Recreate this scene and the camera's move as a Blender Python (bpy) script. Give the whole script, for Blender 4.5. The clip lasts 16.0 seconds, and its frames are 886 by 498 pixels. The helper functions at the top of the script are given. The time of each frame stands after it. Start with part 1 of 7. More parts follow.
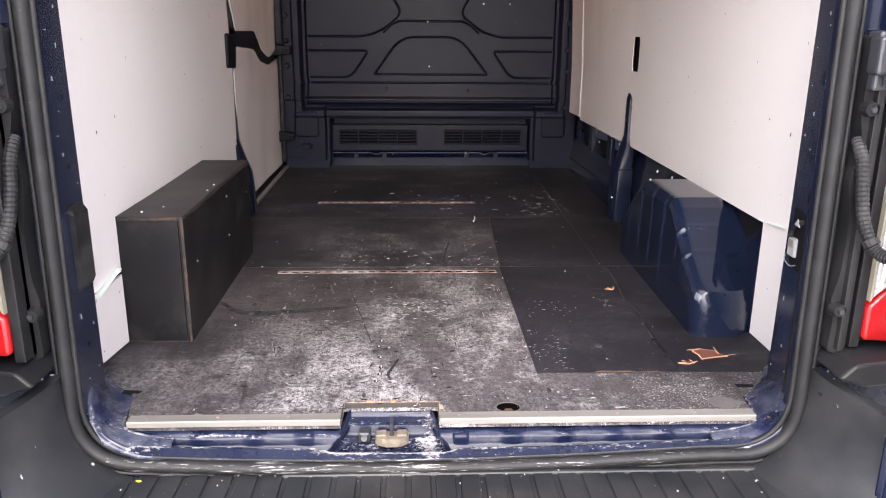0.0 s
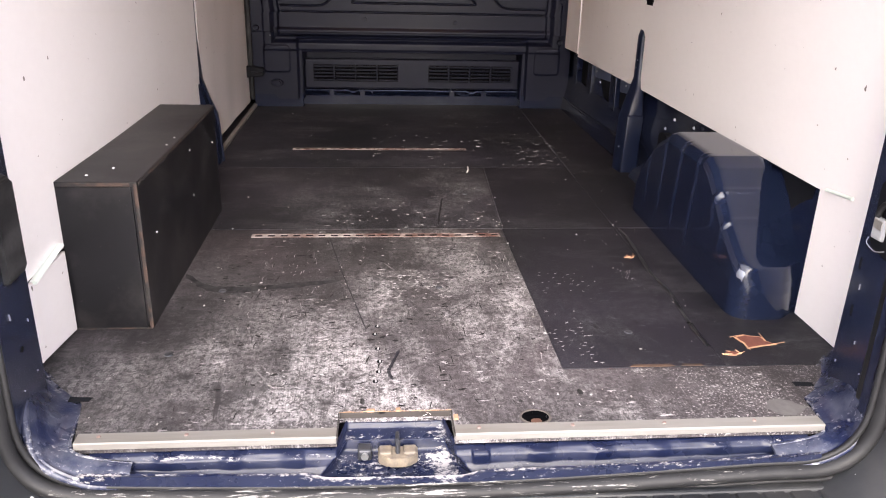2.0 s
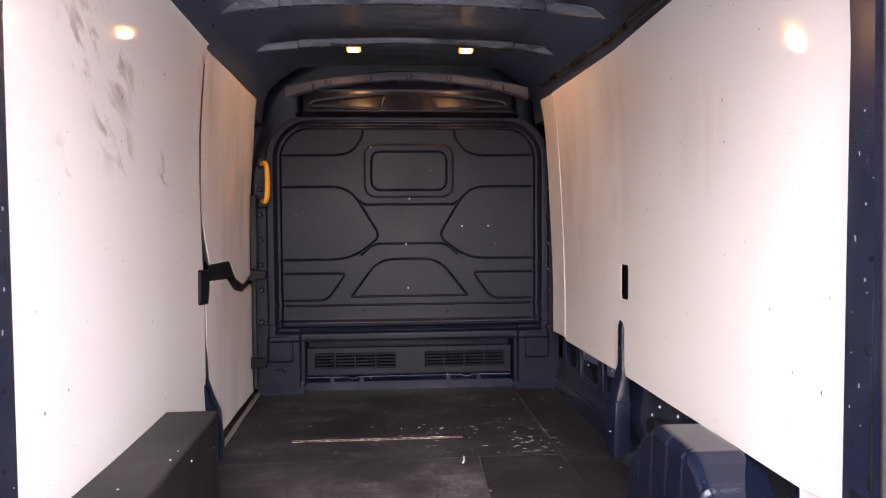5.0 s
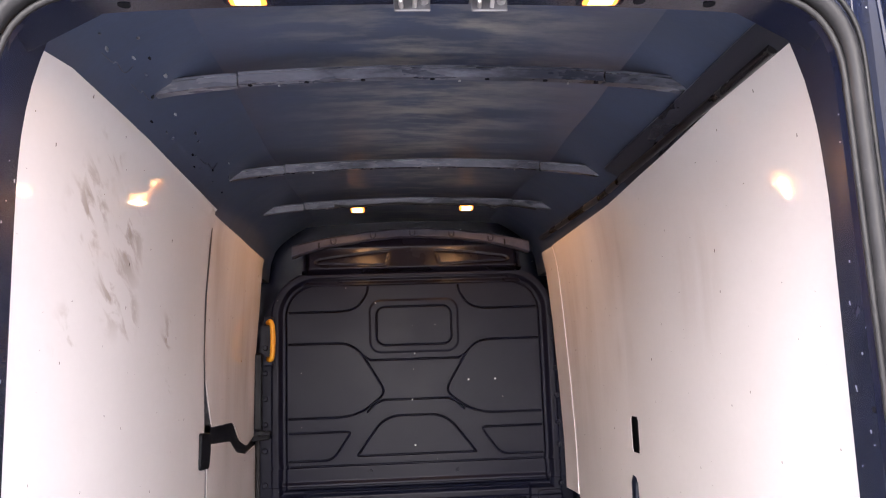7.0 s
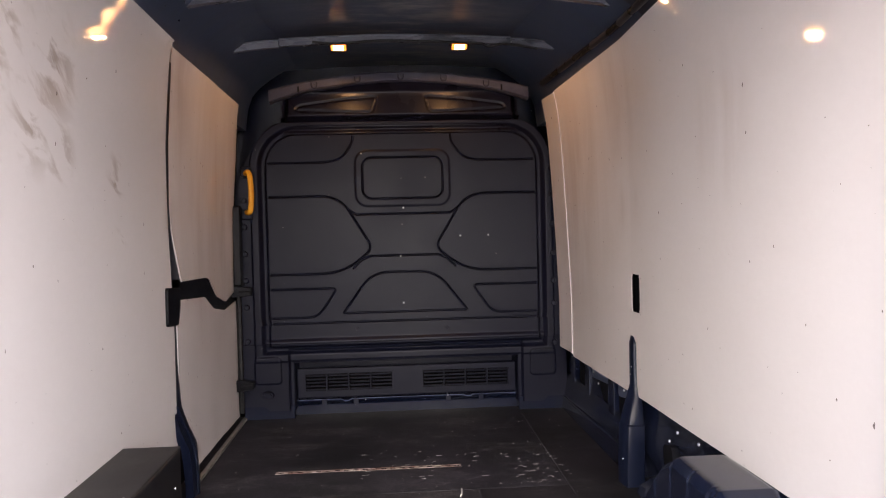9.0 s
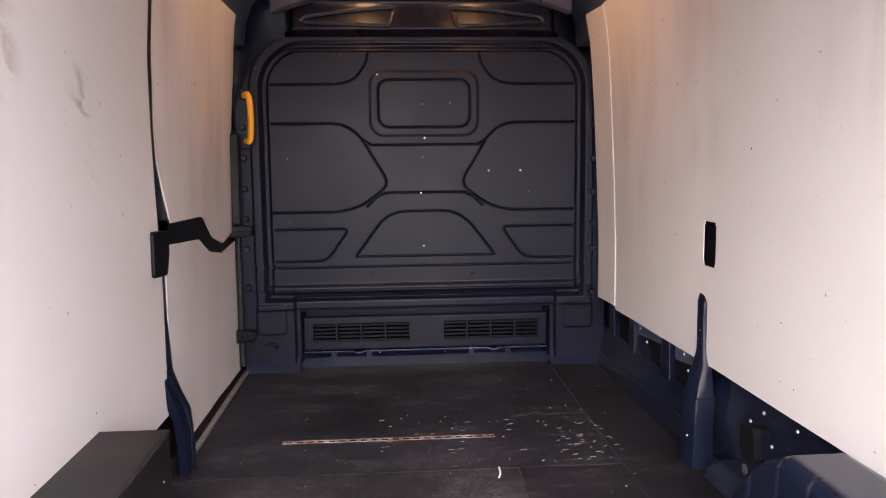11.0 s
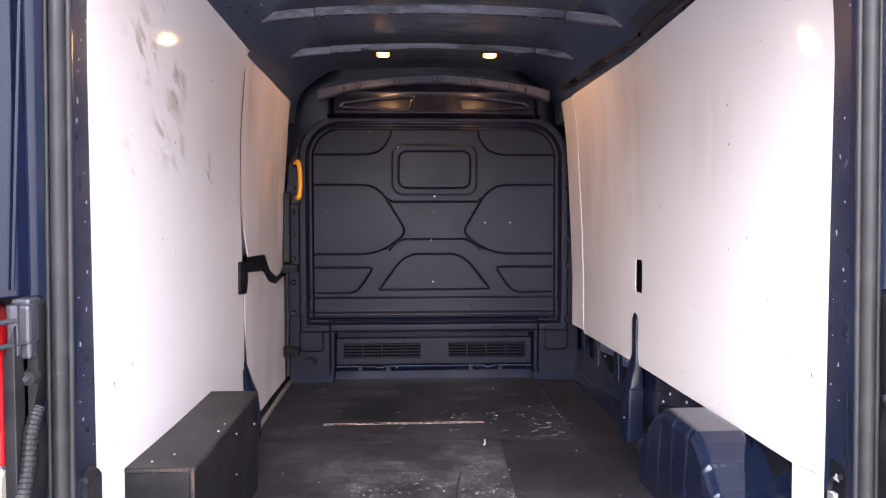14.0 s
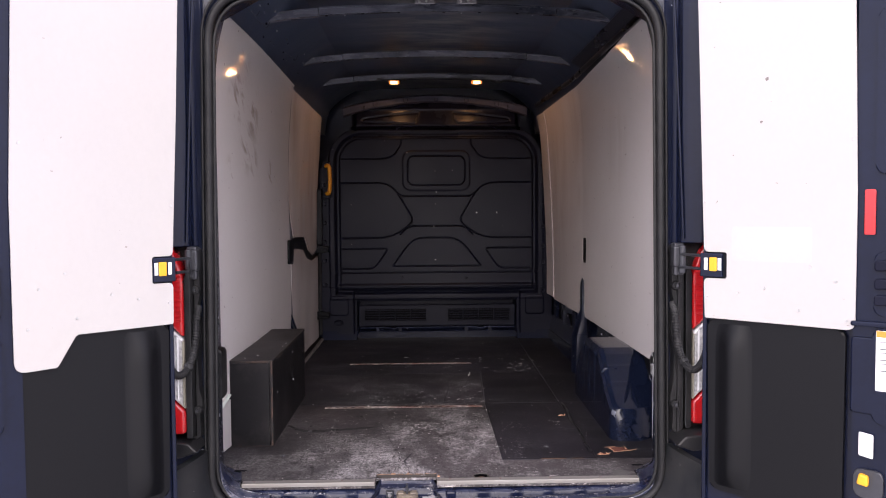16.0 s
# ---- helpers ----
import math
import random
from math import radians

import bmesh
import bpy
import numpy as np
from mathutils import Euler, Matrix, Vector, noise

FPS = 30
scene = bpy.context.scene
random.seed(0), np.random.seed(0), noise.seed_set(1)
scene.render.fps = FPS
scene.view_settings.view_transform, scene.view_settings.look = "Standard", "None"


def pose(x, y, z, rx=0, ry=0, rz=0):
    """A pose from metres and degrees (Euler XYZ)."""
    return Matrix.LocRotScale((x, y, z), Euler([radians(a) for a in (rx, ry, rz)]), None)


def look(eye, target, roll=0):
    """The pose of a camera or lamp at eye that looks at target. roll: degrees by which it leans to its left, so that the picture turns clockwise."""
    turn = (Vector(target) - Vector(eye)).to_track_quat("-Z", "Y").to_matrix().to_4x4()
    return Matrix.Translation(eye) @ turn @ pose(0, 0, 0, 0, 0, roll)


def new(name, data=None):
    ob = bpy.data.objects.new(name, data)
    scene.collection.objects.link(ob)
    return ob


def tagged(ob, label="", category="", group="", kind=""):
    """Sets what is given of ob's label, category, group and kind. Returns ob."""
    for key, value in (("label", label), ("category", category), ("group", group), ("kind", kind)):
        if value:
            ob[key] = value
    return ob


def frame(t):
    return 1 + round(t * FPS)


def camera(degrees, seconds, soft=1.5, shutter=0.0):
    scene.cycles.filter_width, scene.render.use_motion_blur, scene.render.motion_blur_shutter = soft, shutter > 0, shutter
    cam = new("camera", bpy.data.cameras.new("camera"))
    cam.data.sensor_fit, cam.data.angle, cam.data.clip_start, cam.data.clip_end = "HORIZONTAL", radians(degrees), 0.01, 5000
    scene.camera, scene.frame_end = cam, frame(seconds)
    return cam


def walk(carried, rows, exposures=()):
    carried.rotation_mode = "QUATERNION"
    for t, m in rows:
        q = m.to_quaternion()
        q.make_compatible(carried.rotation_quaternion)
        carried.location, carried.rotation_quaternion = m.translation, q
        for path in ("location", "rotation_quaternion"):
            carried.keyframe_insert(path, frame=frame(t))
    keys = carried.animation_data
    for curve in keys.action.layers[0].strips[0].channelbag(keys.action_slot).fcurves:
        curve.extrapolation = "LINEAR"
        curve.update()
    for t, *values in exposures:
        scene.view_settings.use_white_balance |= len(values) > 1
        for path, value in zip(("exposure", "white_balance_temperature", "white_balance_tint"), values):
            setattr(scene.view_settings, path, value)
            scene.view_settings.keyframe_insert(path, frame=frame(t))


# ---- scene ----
cam = camera(59.2, 16.0, soft=1.1)
PATH = [
    (0, (-0.117, -1.567, 0.856), (-0.036, 0.351, 0.294), 0.5),
    (0.5, (-0.193, -1.354, 0.836), (-0.105, 0.542, 0.206), 0.6),
    (1, (-0.205, -1.246, 0.831), (-0.101, 0.627, 0.136), 0.9),
    (1.5, (-0.199, -1.22, 0.831), (-0.064, 0.64, 0.11), 1.3),
    (2, (-0.197, -1.223, 0.852), (-0.032, 0.632, 0.124), 1.5),
    (2.5, (-0.198, -1.232, 0.878), (-0.018, 0.65, 0.223), 1.3),
    (3, (-0.196, -1.239, 0.911), (-0.013, 0.68, 0.377), 0.8),
    (3.5, (-0.188, -1.26, 0.939), (-0.008, 0.693, 0.546), 0.3),
    (4, (-0.183, -1.291, 0.965), (-0.01, 0.682, 0.684), 0.1),
    (4.5, (-0.176, -1.314, 0.986), (-0.012, 0.671, 0.804), -0.2),
    (5, (-0.172, -1.334, 1.001), (-0.009, 0.658, 0.919), -0.4),
    (5.2, (-0.167, -1.343, 1.022), (-0.006, 0.65, 0.981), -0.5),
    (7.3, (-0.141, -1.357, 1.02), (0.005, 0.613, 1.332), -2.1),
    (7.5, (-0.174, -1.366, 1.033), (-0.014, 0.606, 1.331), -2.2),
    (8, (-0.188, -1.33, 1.019), (-0.031, 0.653, 1.221), -2.1),
    (8.5, (-0.145, -1.205, 0.994), (0.006, 0.789, 1.043), -1.8),
    (9, (-0.079, -1.055, 0.988), (0.058, 0.939, 0.936), -1.4),
    (9.5, (-0.09, -0.872, 0.978), (0.027, 1.118, 0.81), -0.9),
    (9.7, (-0.095, -0.752, 0.982), (0.003, 1.236, 0.79), -0.9),
    (11.8, (-0.209, -0.56, 1.006), (-0.049, 1.421, 0.776), -0.5),
    (12, (-0.198, -0.578, 1.006), (-0.044, 1.404, 0.795), -0.5),
    (12.5, (-0.185, -0.671, 1.01), (-0.029, 1.317, 0.851), -0.5),
    (13, (-0.138, -0.903, 0.999), (0.007, 1.088, 0.881), -0.4),
    (13.5, (-0.114, -1.218, 1.018), (-0.004, 0.777, 0.921), -0.2),
    (14, (-0.187, -1.533, 0.993), (-0.085, 0.463, 0.907), -0.1),
    (14.5, (-0.13, -1.861, 0.979), (-0.047, 0.136, 0.891), -0.2),
    (15, (-0.097, -2.153, 0.98), (-0.023, -0.157, 0.892), -0.1),
    (15.5, (-0.115, -2.462, 0.963), (-0.055, -0.465, 0.865), -0.3),
    (16, (-0.096, -2.725, 0.956), (-0.047, -0.728, 0.861), -0.4),
]
EXPO = [(0.0, 2.15, 6500, 8), (1.5, 2.25, 6650, 9), (3.5, 2.4, 6750, 9), (5.0, 2.55, 6600, 12), (7.5, 2.5, 6450, 11), (8.5, 2.35, 6700, 9), (9.5, 1.94, 6600, 10), (11.8, 2.95, 6450, 13), (12.5, 3.1, 6350, 14), (13.5, 2.82, 6200, 13), (14.5, 2.5, 6000, 12), (15.0, 1.3, 6200, 14), (16.0, 0.98, 6400, 15)]
walk(cam, [(t, look(eye, target, roll)) for t, eye, target, roll in PATH], EXPO)

# ---------------------------------------------------------------- world and light
world = bpy.data.worlds.new("sky")
scene.world = world
world.use_nodes = True
wn = world.node_tree.nodes
sky = wn.new("ShaderNodeTexSky")
sky.sky_type, sky.sun_disc = "NISHITA", False
sky.sun_elevation, sky.sun_rotation = radians(32), radians(186)
sky.air_density, sky.dust_density, sky.ozone_density = 1.0, 6.0, 1.0
soft_sky = wn.new("ShaderNodeMix")
soft_sky.data_type = "RGBA"
soft_sky.inputs["Factor"].default_value = 0.75
soft_sky.inputs["B"].default_value = (9.2, 8.9, 10.2, 1)
world.node_tree.links.new(sky.outputs[0], soft_sky.inputs["A"])
world.node_tree.links.new(soft_sky.outputs["Result"], wn["Background"].inputs["Color"])
wn["Background"].inputs["Strength"].default_value = 0.15
sun = new("sun", bpy.data.lights.new("sun", "SUN"))
sun.data.energy, sun.data.angle, sun.data.color = 1.25, radians(60), (1.0, 0.96, 0.94)
sun.matrix_world = look((-1.1, -10, 6.3), (0, 0, 0))


# ---------------------------------------------------------------- materials
def surface(name, color, rough=0.6, metal=0.0, vary=0.25, big=3.0, fine=60.0, bump=0.15, rough_vary=0.15,
            chips=None, chip_scale=40.0, chip_level=0.7, chip_soft=0.02, chip_detail=4.0, chip_mask=0.0, stretch=(1, 1, 1),
            stain=None, stain_scale=1.5, stain_level=0.55, stain_soft=0.15, stain_amount=0.6, coat=0.0, spec=0.5, per_piece=0.0):
    """A painted, plastic or wooden surface: two scales of tone, fine relief, stains and chipped specks."""
    m = bpy.data.materials.new(name)
    m.use_nodes = True
    nt = m.node_tree
    N, L = nt.nodes, nt.links
    b = N["Principled BSDF"]
    b.inputs["Metallic"].default_value = metal
    b.inputs["Coat Weight"].default_value = coat
    b.inputs["Coat Roughness"].default_value = 0.08
    b.inputs["Specular IOR Level"].default_value = spec
    tc = N.new("ShaderNodeTexCoord")
    mp = N.new("ShaderNodeMapping")
    mp.inputs["Scale"].default_value = stretch
    L.new(tc.outputs["Object"], mp.inputs["Vector"])

    def noise_at(scale, detail=5.0, rough_=0.6, w=0.0):
        n = N.new("ShaderNodeTexNoise")
        n.noise_dimensions = "4D"
        n.inputs["Scale"].default_value, n.inputs["Detail"].default_value = scale, detail
        n.inputs["Roughness"].default_value, n.inputs["W"].default_value = rough_, w
        L.new(mp.outputs[0], n.inputs["Vector"])
        return n.outputs["Fac"]

    def ramp(fac, level, soft):
        r = N.new("ShaderNodeMapRange")
        r.inputs["From Min"].default_value, r.inputs["From Max"].default_value = level - soft, level + soft
        L.new(fac, r.inputs["Value"])
        return r.outputs["Result"]

    def mix(fac, a, c, kind="MIX"):
        x = N.new("ShaderNodeMix")
        x.data_type, x.blend_type = "RGBA", kind
        for key, v in (("Factor", fac), ("A", a), ("B", c)):
            if isinstance(v, (tuple, float)):
                x.inputs[key].default_value = (*v, 1) if isinstance(v, tuple) else v
            else:
                L.new(v, x.inputs[key])
        return x.outputs["Result"]

    large, small = noise_at(big, 4), noise_at(fine, 6, 0.65, 3.0)
    lo = tuple(c * (1 - vary) for c in color)
    hi = tuple(min(1.0, c * (1 + vary)) for c in color)
    tone = mix(ramp(large, 0.5, 0.25), lo, hi)
    tone = mix(0.35, tone, mix(ramp(small, 0.5, 0.2), lo, hi))
    if per_piece:
        info = N.new("ShaderNodeObjectInfo")
        r = N.new("ShaderNodeMapRange")
        r.inputs["To Min"].default_value, r.inputs["To Max"].default_value = 1 - per_piece, 1 + per_piece
        L.new(info.outputs["Random"], r.inputs["Value"])
        tone = mix(1.0, tone, r.outputs["Result"], "MULTIPLY")
    if stain:
        m1 = N.new("ShaderNodeMath")
        m1.operation = "MULTIPLY"
        L.new(ramp(noise_at(stain_scale, 6, 0.62, 7.0), stain_level, stain_soft), m1.inputs[0])
        m1.inputs[1].default_value = stain_amount
        tone = mix(m1.outputs[0], tone, stain)
    if chips:
        chipped = ramp(noise_at(chip_scale, chip_detail, 0.8, 11.0), chip_level, chip_soft)
        if chip_mask:
            m2 = N.new("ShaderNodeMath")
            m2.operation = "MULTIPLY"
            L.new(chipped, m2.inputs[0]), L.new(ramp(noise_at(chip_mask, 5, 0.6, 17.0), 0.5, 0.1), m2.inputs[1])
            chipped = m2.outputs[0]
        tone = mix(chipped, tone, chips)
    L.new(tone, b.inputs["Base Color"])
    rr = N.new("ShaderNodeMapRange")
    rr.inputs["To Min"].default_value = max(0.03, rough - rough_vary)
    rr.inputs["To Max"].default_value = min(1, rough + rough_vary)
    L.new(large, rr.inputs["Value"])
    L.new(rr.outputs["Result"], b.inputs["Roughness"])
    bp = N.new("ShaderNodeBump")
    bp.inputs["Strength"].default_value, bp.inputs["Distance"].default_value = bump, 0.002
    L.new(small, bp.inputs["Height"])
    L.new(bp.outputs[0], b.inputs["Normal"])
    return m


NAVY = surface("navy_paint", (0.0062, 0.0090, 0.0235), 0.2, spec=0.4, rough_vary=0.08, vary=0.25, bump=0.03, chips=(0.5, 0.5, 0.5), chip_scale=70, chip_level=0.79, stain=(0.06, 0.065, 0.08), stain_level=0.62, stain_amount=0.35)
NAVY_POST = surface("dull_navy_paint", (0.0058, 0.0085, 0.0215), 0.34, spec=0.2, vary=0.3, bump=0.04, chips=(0.3, 0.3, 0.3), chip_scale=60, chip_level=0.74)
NAVY_JAMB = surface("jamb_navy_paint", (0.0095, 0.0140, 0.034), 0.22, spec=0.42, vary=0.3, big=8, bump=0.04, chips=(0.4, 0.4, 0.4), chip_scale=60, chip_level=0.75, stain=(0.03, 0.034, 0.045), stain_scale=9, stain_level=0.6, stain_amount=0.4)
NAVY_DOOR = surface("door_navy_paint", (0.0048, 0.0072, 0.0205), 0.22, spec=0.27, rough_vary=0.08, vary=0.3, big=5, bump=0.03, chips=(0.4, 0.4, 0.4), chip_scale=70, chip_level=0.78)
NAVY_GLOSS = surface("glossy_navy_paint", (0.0062, 0.0094, 0.0235), 0.13, spec=0.4, rough_vary=0.05, coat=0.15, vary=0.2, bump=0.03, chips=(0.4, 0.4, 0.4), chip_scale=90, chip_level=0.8, stain=(0.05, 0.055, 0.07), stain_level=0.64, stain_amount=0.3)
# pale base with dark blotches paints the sky's reflection on the navy bows
NAVY_BOW = surface("navy_steel_with_sheen", (0.11, 0.118, 0.15), 0.28, vary=0.3, big=8, bump=0.05, stain=(0.010, 0.013, 0.024), stain_scale=3.2, stain_level=0.52, stain_soft=0.05, stain_amount=0.9, stretch=(0.6, 2, 2), chips=(0.3, 0.3, 0.3), chip_scale=80, chip_level=0.8)
PLASTIC = surface("black_plastic", (0.0050, 0.0058, 0.0150), 0.38, spec=0.16, vary=0.15, bump=0.1, fine=400, stain=(0.018, 0.019, 0.024), stain_scale=2.5, stain_level=0.62, stain_amount=0.35, chips=(0.3, 0.3, 0.3), chip_scale=110, chip_level=0.77)
DOOR_PLASTIC = surface("grained_door_plastic", (0.0036, 0.0038, 0.0050), 0.45, spec=0.2, vary=0.12, bump=0.15, fine=500, chips=(0.25, 0.25, 0.25), chip_scale=60, chip_level=0.74, chip_mask=4.0)
RUBBER = surface("black_rubber", (0.009, 0.009, 0.010), 0.55, spec=0.3, vary=0.2, bump=0.1, stain=(0.10, 0.10, 0.10), stain_scale=14, stain_level=0.64, stain_amount=0.4)


# navy made paler to paint light on the bay sheets and sill edge
NAVY_LIT = surface("lit_navy_paint", (0.075, 0.09, 0.15), 0.3, spec=0.5, vary=0.3, big=10, bump=0.04)
CHANNEL = surface("black_channel_plastic", (0.0095, 0.0095, 0.0105), 0.42, spec=0.3, vary=0.25, big=7, bump=0.1, fine=300, stain=(0.035, 0.034, 0.034), stain_scale=8, stain_level=0.6, stain_amount=0.5, chips=(0.3, 0.3, 0.3), chip_scale=90, chip_level=0.78)
PLASTIC_CAP = surface("glossier_black_plastic", (0.0060, 0.0060, 0.0135), 0.27, spec=0.2, vary=0.15, bump=0.08, fine=400, stain=(0.018, 0.019, 0.024), stain_scale=2.5, stain_level=0.62, stain_amount=0.35)
# near-black painting the shade inside the vents and the drain hole
PITCH = surface("hole_shade_black", (0.0025, 0.0025, 0.003), 0.9, vary=0.1, bump=0.0, spec=0.0)
TRIM = surface("black_trim_vinyl", (0.009, 0.009, 0.011), 0.28, spec=0.6, vary=0.2, bump=0.06)


def smudge(m, spots, color, amount, turn=(0.7, 0, 0), stretch=(1, 0.9, 2.4), scale=13.0, band=(0.45, 0.62)):
    """Grey rubbed marks and painted falloff: round soft fields in the board's (y, z) plane, broken up by streaky noise.
    """
    nt = m.node_tree
    N, L = nt.nodes, nt.links
    b = N["Principled BSDF"]
    before = b.inputs["Base Color"].links[0].from_socket
    tc = N.new("ShaderNodeTexCoord")
    total = None
    for y, z, r in spots:
        d = N.new("ShaderNodeVectorMath")
        d.operation = "MULTIPLY_ADD"
        L.new(tc.outputs["Object"], d.inputs[0])
        d.inputs[1].default_value, d.inputs[2].default_value = (0, 1 / r, 1 / r), (0, -y / r, -z / r)
        ln = N.new("ShaderNodeVectorMath")
        ln.operation = "LENGTH"
        L.new(d.outputs[0], ln.inputs[0])
        r_ = N.new("ShaderNodeMapRange")
        r_.interpolation_type = "SMOOTHSTEP"
        r_.inputs["From Min"].default_value, r_.inputs["From Max"].default_value = 1.0, 0.0
        L.new(ln.outputs["Value"], r_.inputs["Value"])
        if total is None:
            total = r_.outputs[0]
        else:
            a = N.new("ShaderNodeMath")
            a.operation = "MAXIMUM"
            L.new(total, a.inputs[0]), L.new(r_.outputs[0], a.inputs[1])
            total = a.outputs[0]
    mp = N.new("ShaderNodeMapping")
    mp.vector_type = "TEXTURE"
    mp.inputs["Rotation"].default_value = turn
    mp.inputs["Scale"].default_value = stretch
    L.new(tc.outputs["Object"], mp.inputs[0])
    n = N.new("ShaderNodeTexNoise")
    n.inputs["Scale"].default_value, n.inputs["Detail"].default_value, n.inputs["Roughness"].default_value = scale, 4, 0.55
    n.inputs["Distortion"].default_value = 0.5
    L.new(mp.outputs[0], n.inputs["Vector"])
    r_ = N.new("ShaderNodeMapRange")
    r_.inputs["From Min"].default_value, r_.inputs["From Max"].default_value = band
    L.new(n.outputs["Fac"], r_.inputs["Value"])
    k = N.new("ShaderNodeMath")
    k.operation = "MULTIPLY"
    L.new(total, k.inputs[0]), L.new(r_.outputs[0], k.inputs[1])
    k2 = N.new("ShaderNodeMath")
    k2.operation = "MULTIPLY"
    L.new(k.outputs[0], k2.inputs[0])
    k2.inputs[1].default_value = amount
    x = N.new("ShaderNodeMix")
    x.data_type = "RGBA"
    L.new(k2.outputs[0], x.inputs["Factor"]), L.new(before, x.inputs["A"])
    x.inputs["B"].default_value = (*color, 1)
    L.new(x.outputs["Result"], b.inputs["Base Color"])
    return m


def dents(m, scale, depth, stretch=(1, 1, 1), w=0.0):
    """Broad shallow waves in a thin board, under its fine relief."""
    nt = m.node_tree
    N, L = nt.nodes, nt.links
    tc = N.new("ShaderNodeTexCoord")
    mp = N.new("ShaderNodeMapping")
    mp.inputs["Scale"].default_value = stretch
    mp.inputs["Location"].default_value = (w, w, w)
    L.new(tc.outputs["Object"], mp.inputs[0])
    n = N.new("ShaderNodeTexNoise")
    n.inputs["Scale"].default_value, n.inputs["Detail"].default_value, n.inputs["Roughness"].default_value = scale, 2.5, 0.5
    L.new(mp.outputs[0], n.inputs["Vector"])
    bp = N.new("ShaderNodeBump")
    bp.inputs["Strength"].default_value, bp.inputs["Distance"].default_value = 1.0, depth
    L.new(n.outputs["Fac"], bp.inputs["Height"])
    b = N["Principled BSDF"]
    L.new(bp.outputs[0], b.inputs["Normal"].links[0].from_node.inputs["Normal"])
    return m


def wearing(m, color, rough=0.5, scale=120.0, level=0.69, gain=0.34, stretch=(0.5, 1, 1)):
    """Bare scraped specks, dense where the mesh's own wear value is high."""
    nt = m.node_tree
    N, L = nt.nodes, nt.links
    b = N["Principled BSDF"]
    before = b.inputs["Base Color"].links[0].from_socket
    at = N.new("ShaderNodeAttribute")
    at.attribute_name = "wear"
    tc = N.new("ShaderNodeTexCoord")
    mp = N.new("ShaderNodeMapping")
    mp.inputs["Scale"].default_value = stretch
    L.new(tc.outputs["Object"], mp.inputs[0])
    n = N.new("ShaderNodeTexNoise")
    n.inputs["Scale"].default_value, n.inputs["Detail"].default_value, n.inputs["Roughness"].default_value = scale, 9.0, 0.74
    L.new(mp.outputs[0], n.inputs["Vector"])
    k = N.new("ShaderNodeMath")
    k.operation = "MULTIPLY_ADD"
    L.new(at.outputs["Fac"], k.inputs[0]), L.new(n.outputs["Fac"], k.inputs[2])
    k.inputs[1].default_value = gain
    r = N.new("ShaderNodeMapRange")
    r.inputs["From Min"].default_value, r.inputs["From Max"].default_value = level - 0.03, level + 0.03
    L.new(k.outputs[0], r.inputs["Value"])
    x = N.new("ShaderNodeMix")
    x.data_type = "RGBA"
    L.new(r.outputs[0], x.inputs["Factor"]), L.new(before, x.inputs["A"])
    x.inputs["B"].default_value = (*color, 1)
    L.new(x.outputs["Result"], b.inputs["Base Color"])
    return m


def set_wear(ob, f):
    """Store how worn each point of a mesh is, from its place."""
    a = ob.data.attributes.new("wear", "FLOAT", "POINT")
    for i, v in enumerate(ob.data.vertices):
        a.data[i].value = f(v.co)
    return ob


def nicks(m, scale, radius, color, share=0.5, amount=1.0, stretch=(1, 1, 1), plane="XZ"):
    """Scattered small irregular marks: the hearts of randomly chosen cells, bent by noise."""
    nt = m.node_tree
    N, L = nt.nodes, nt.links
    b = N["Principled BSDF"]
    before = b.inputs["Base Color"].links[0].from_socket
    tc = N.new("ShaderNodeTexCoord")
    n = N.new("ShaderNodeTexNoise")
    n.inputs["Scale"].default_value, n.inputs["Detail"].default_value = 1.2 / radius * 0.25, 3.0
    L.new(tc.outputs["Object"], n.inputs["Vector"])
    bend = N.new("ShaderNodeVectorMath")
    bend.operation = "MULTIPLY_ADD"
    L.new(n.outputs["Color"], bend.inputs[0]), L.new(tc.outputs["Object"], bend.inputs[2])
    bend.inputs[1].default_value = (radius * 2.4,) * 3
    mp = N.new("ShaderNodeMapping")
    mp.inputs["Scale"].default_value = stretch
    parts_ = N.new("ShaderNodeSeparateXYZ")
    flat = N.new("ShaderNodeCombineXYZ")
    L.new(bend.outputs[0], parts_.inputs[0])
    L.new(parts_.outputs[plane[0]], flat.inputs[0]), L.new(parts_.outputs[plane[1]], flat.inputs[1])
    L.new(flat.outputs[0], mp.inputs[0])
    v = N.new("ShaderNodeTexVoronoi")
    v.voronoi_dimensions = "2D"
    v.inputs["Scale"].default_value = scale
    L.new(mp.outputs[0], v.inputs["Vector"])
    sep = N.new("ShaderNodeSeparateColor")
    L.new(v.outputs["Color"], sep.inputs[0])
    size = N.new("ShaderNodeMapRange")
    size.inputs["From Min"].default_value, size.inputs["From Max"].default_value = 1 - share, 1.0
    size.inputs["To Min"].default_value, size.inputs["To Max"].default_value = 0.0, radius * scale
    L.new(sep.outputs[0], size.inputs["Value"])
    lt = N.new("ShaderNodeMath")
    lt.operation = "LESS_THAN"
    L.new(v.outputs["Distance"], lt.inputs[0]), L.new(size.outputs[0], lt.inputs[1])
    k = N.new("ShaderNodeMath")
    k.operation = "MULTIPLY"
    L.new(lt.outputs[0], k.inputs[0])
    k.inputs[1].default_value = amount
    x = N.new("ShaderNodeMix")
    x.data_type = "RGBA"
    L.new(k.outputs[0], x.inputs["Factor"]), L.new(before, x.inputs["A"])
    x.inputs["B"].default_value = (*color, 1)
    L.new(x.outputs["Result"], b.inputs["Base Color"])
    return m


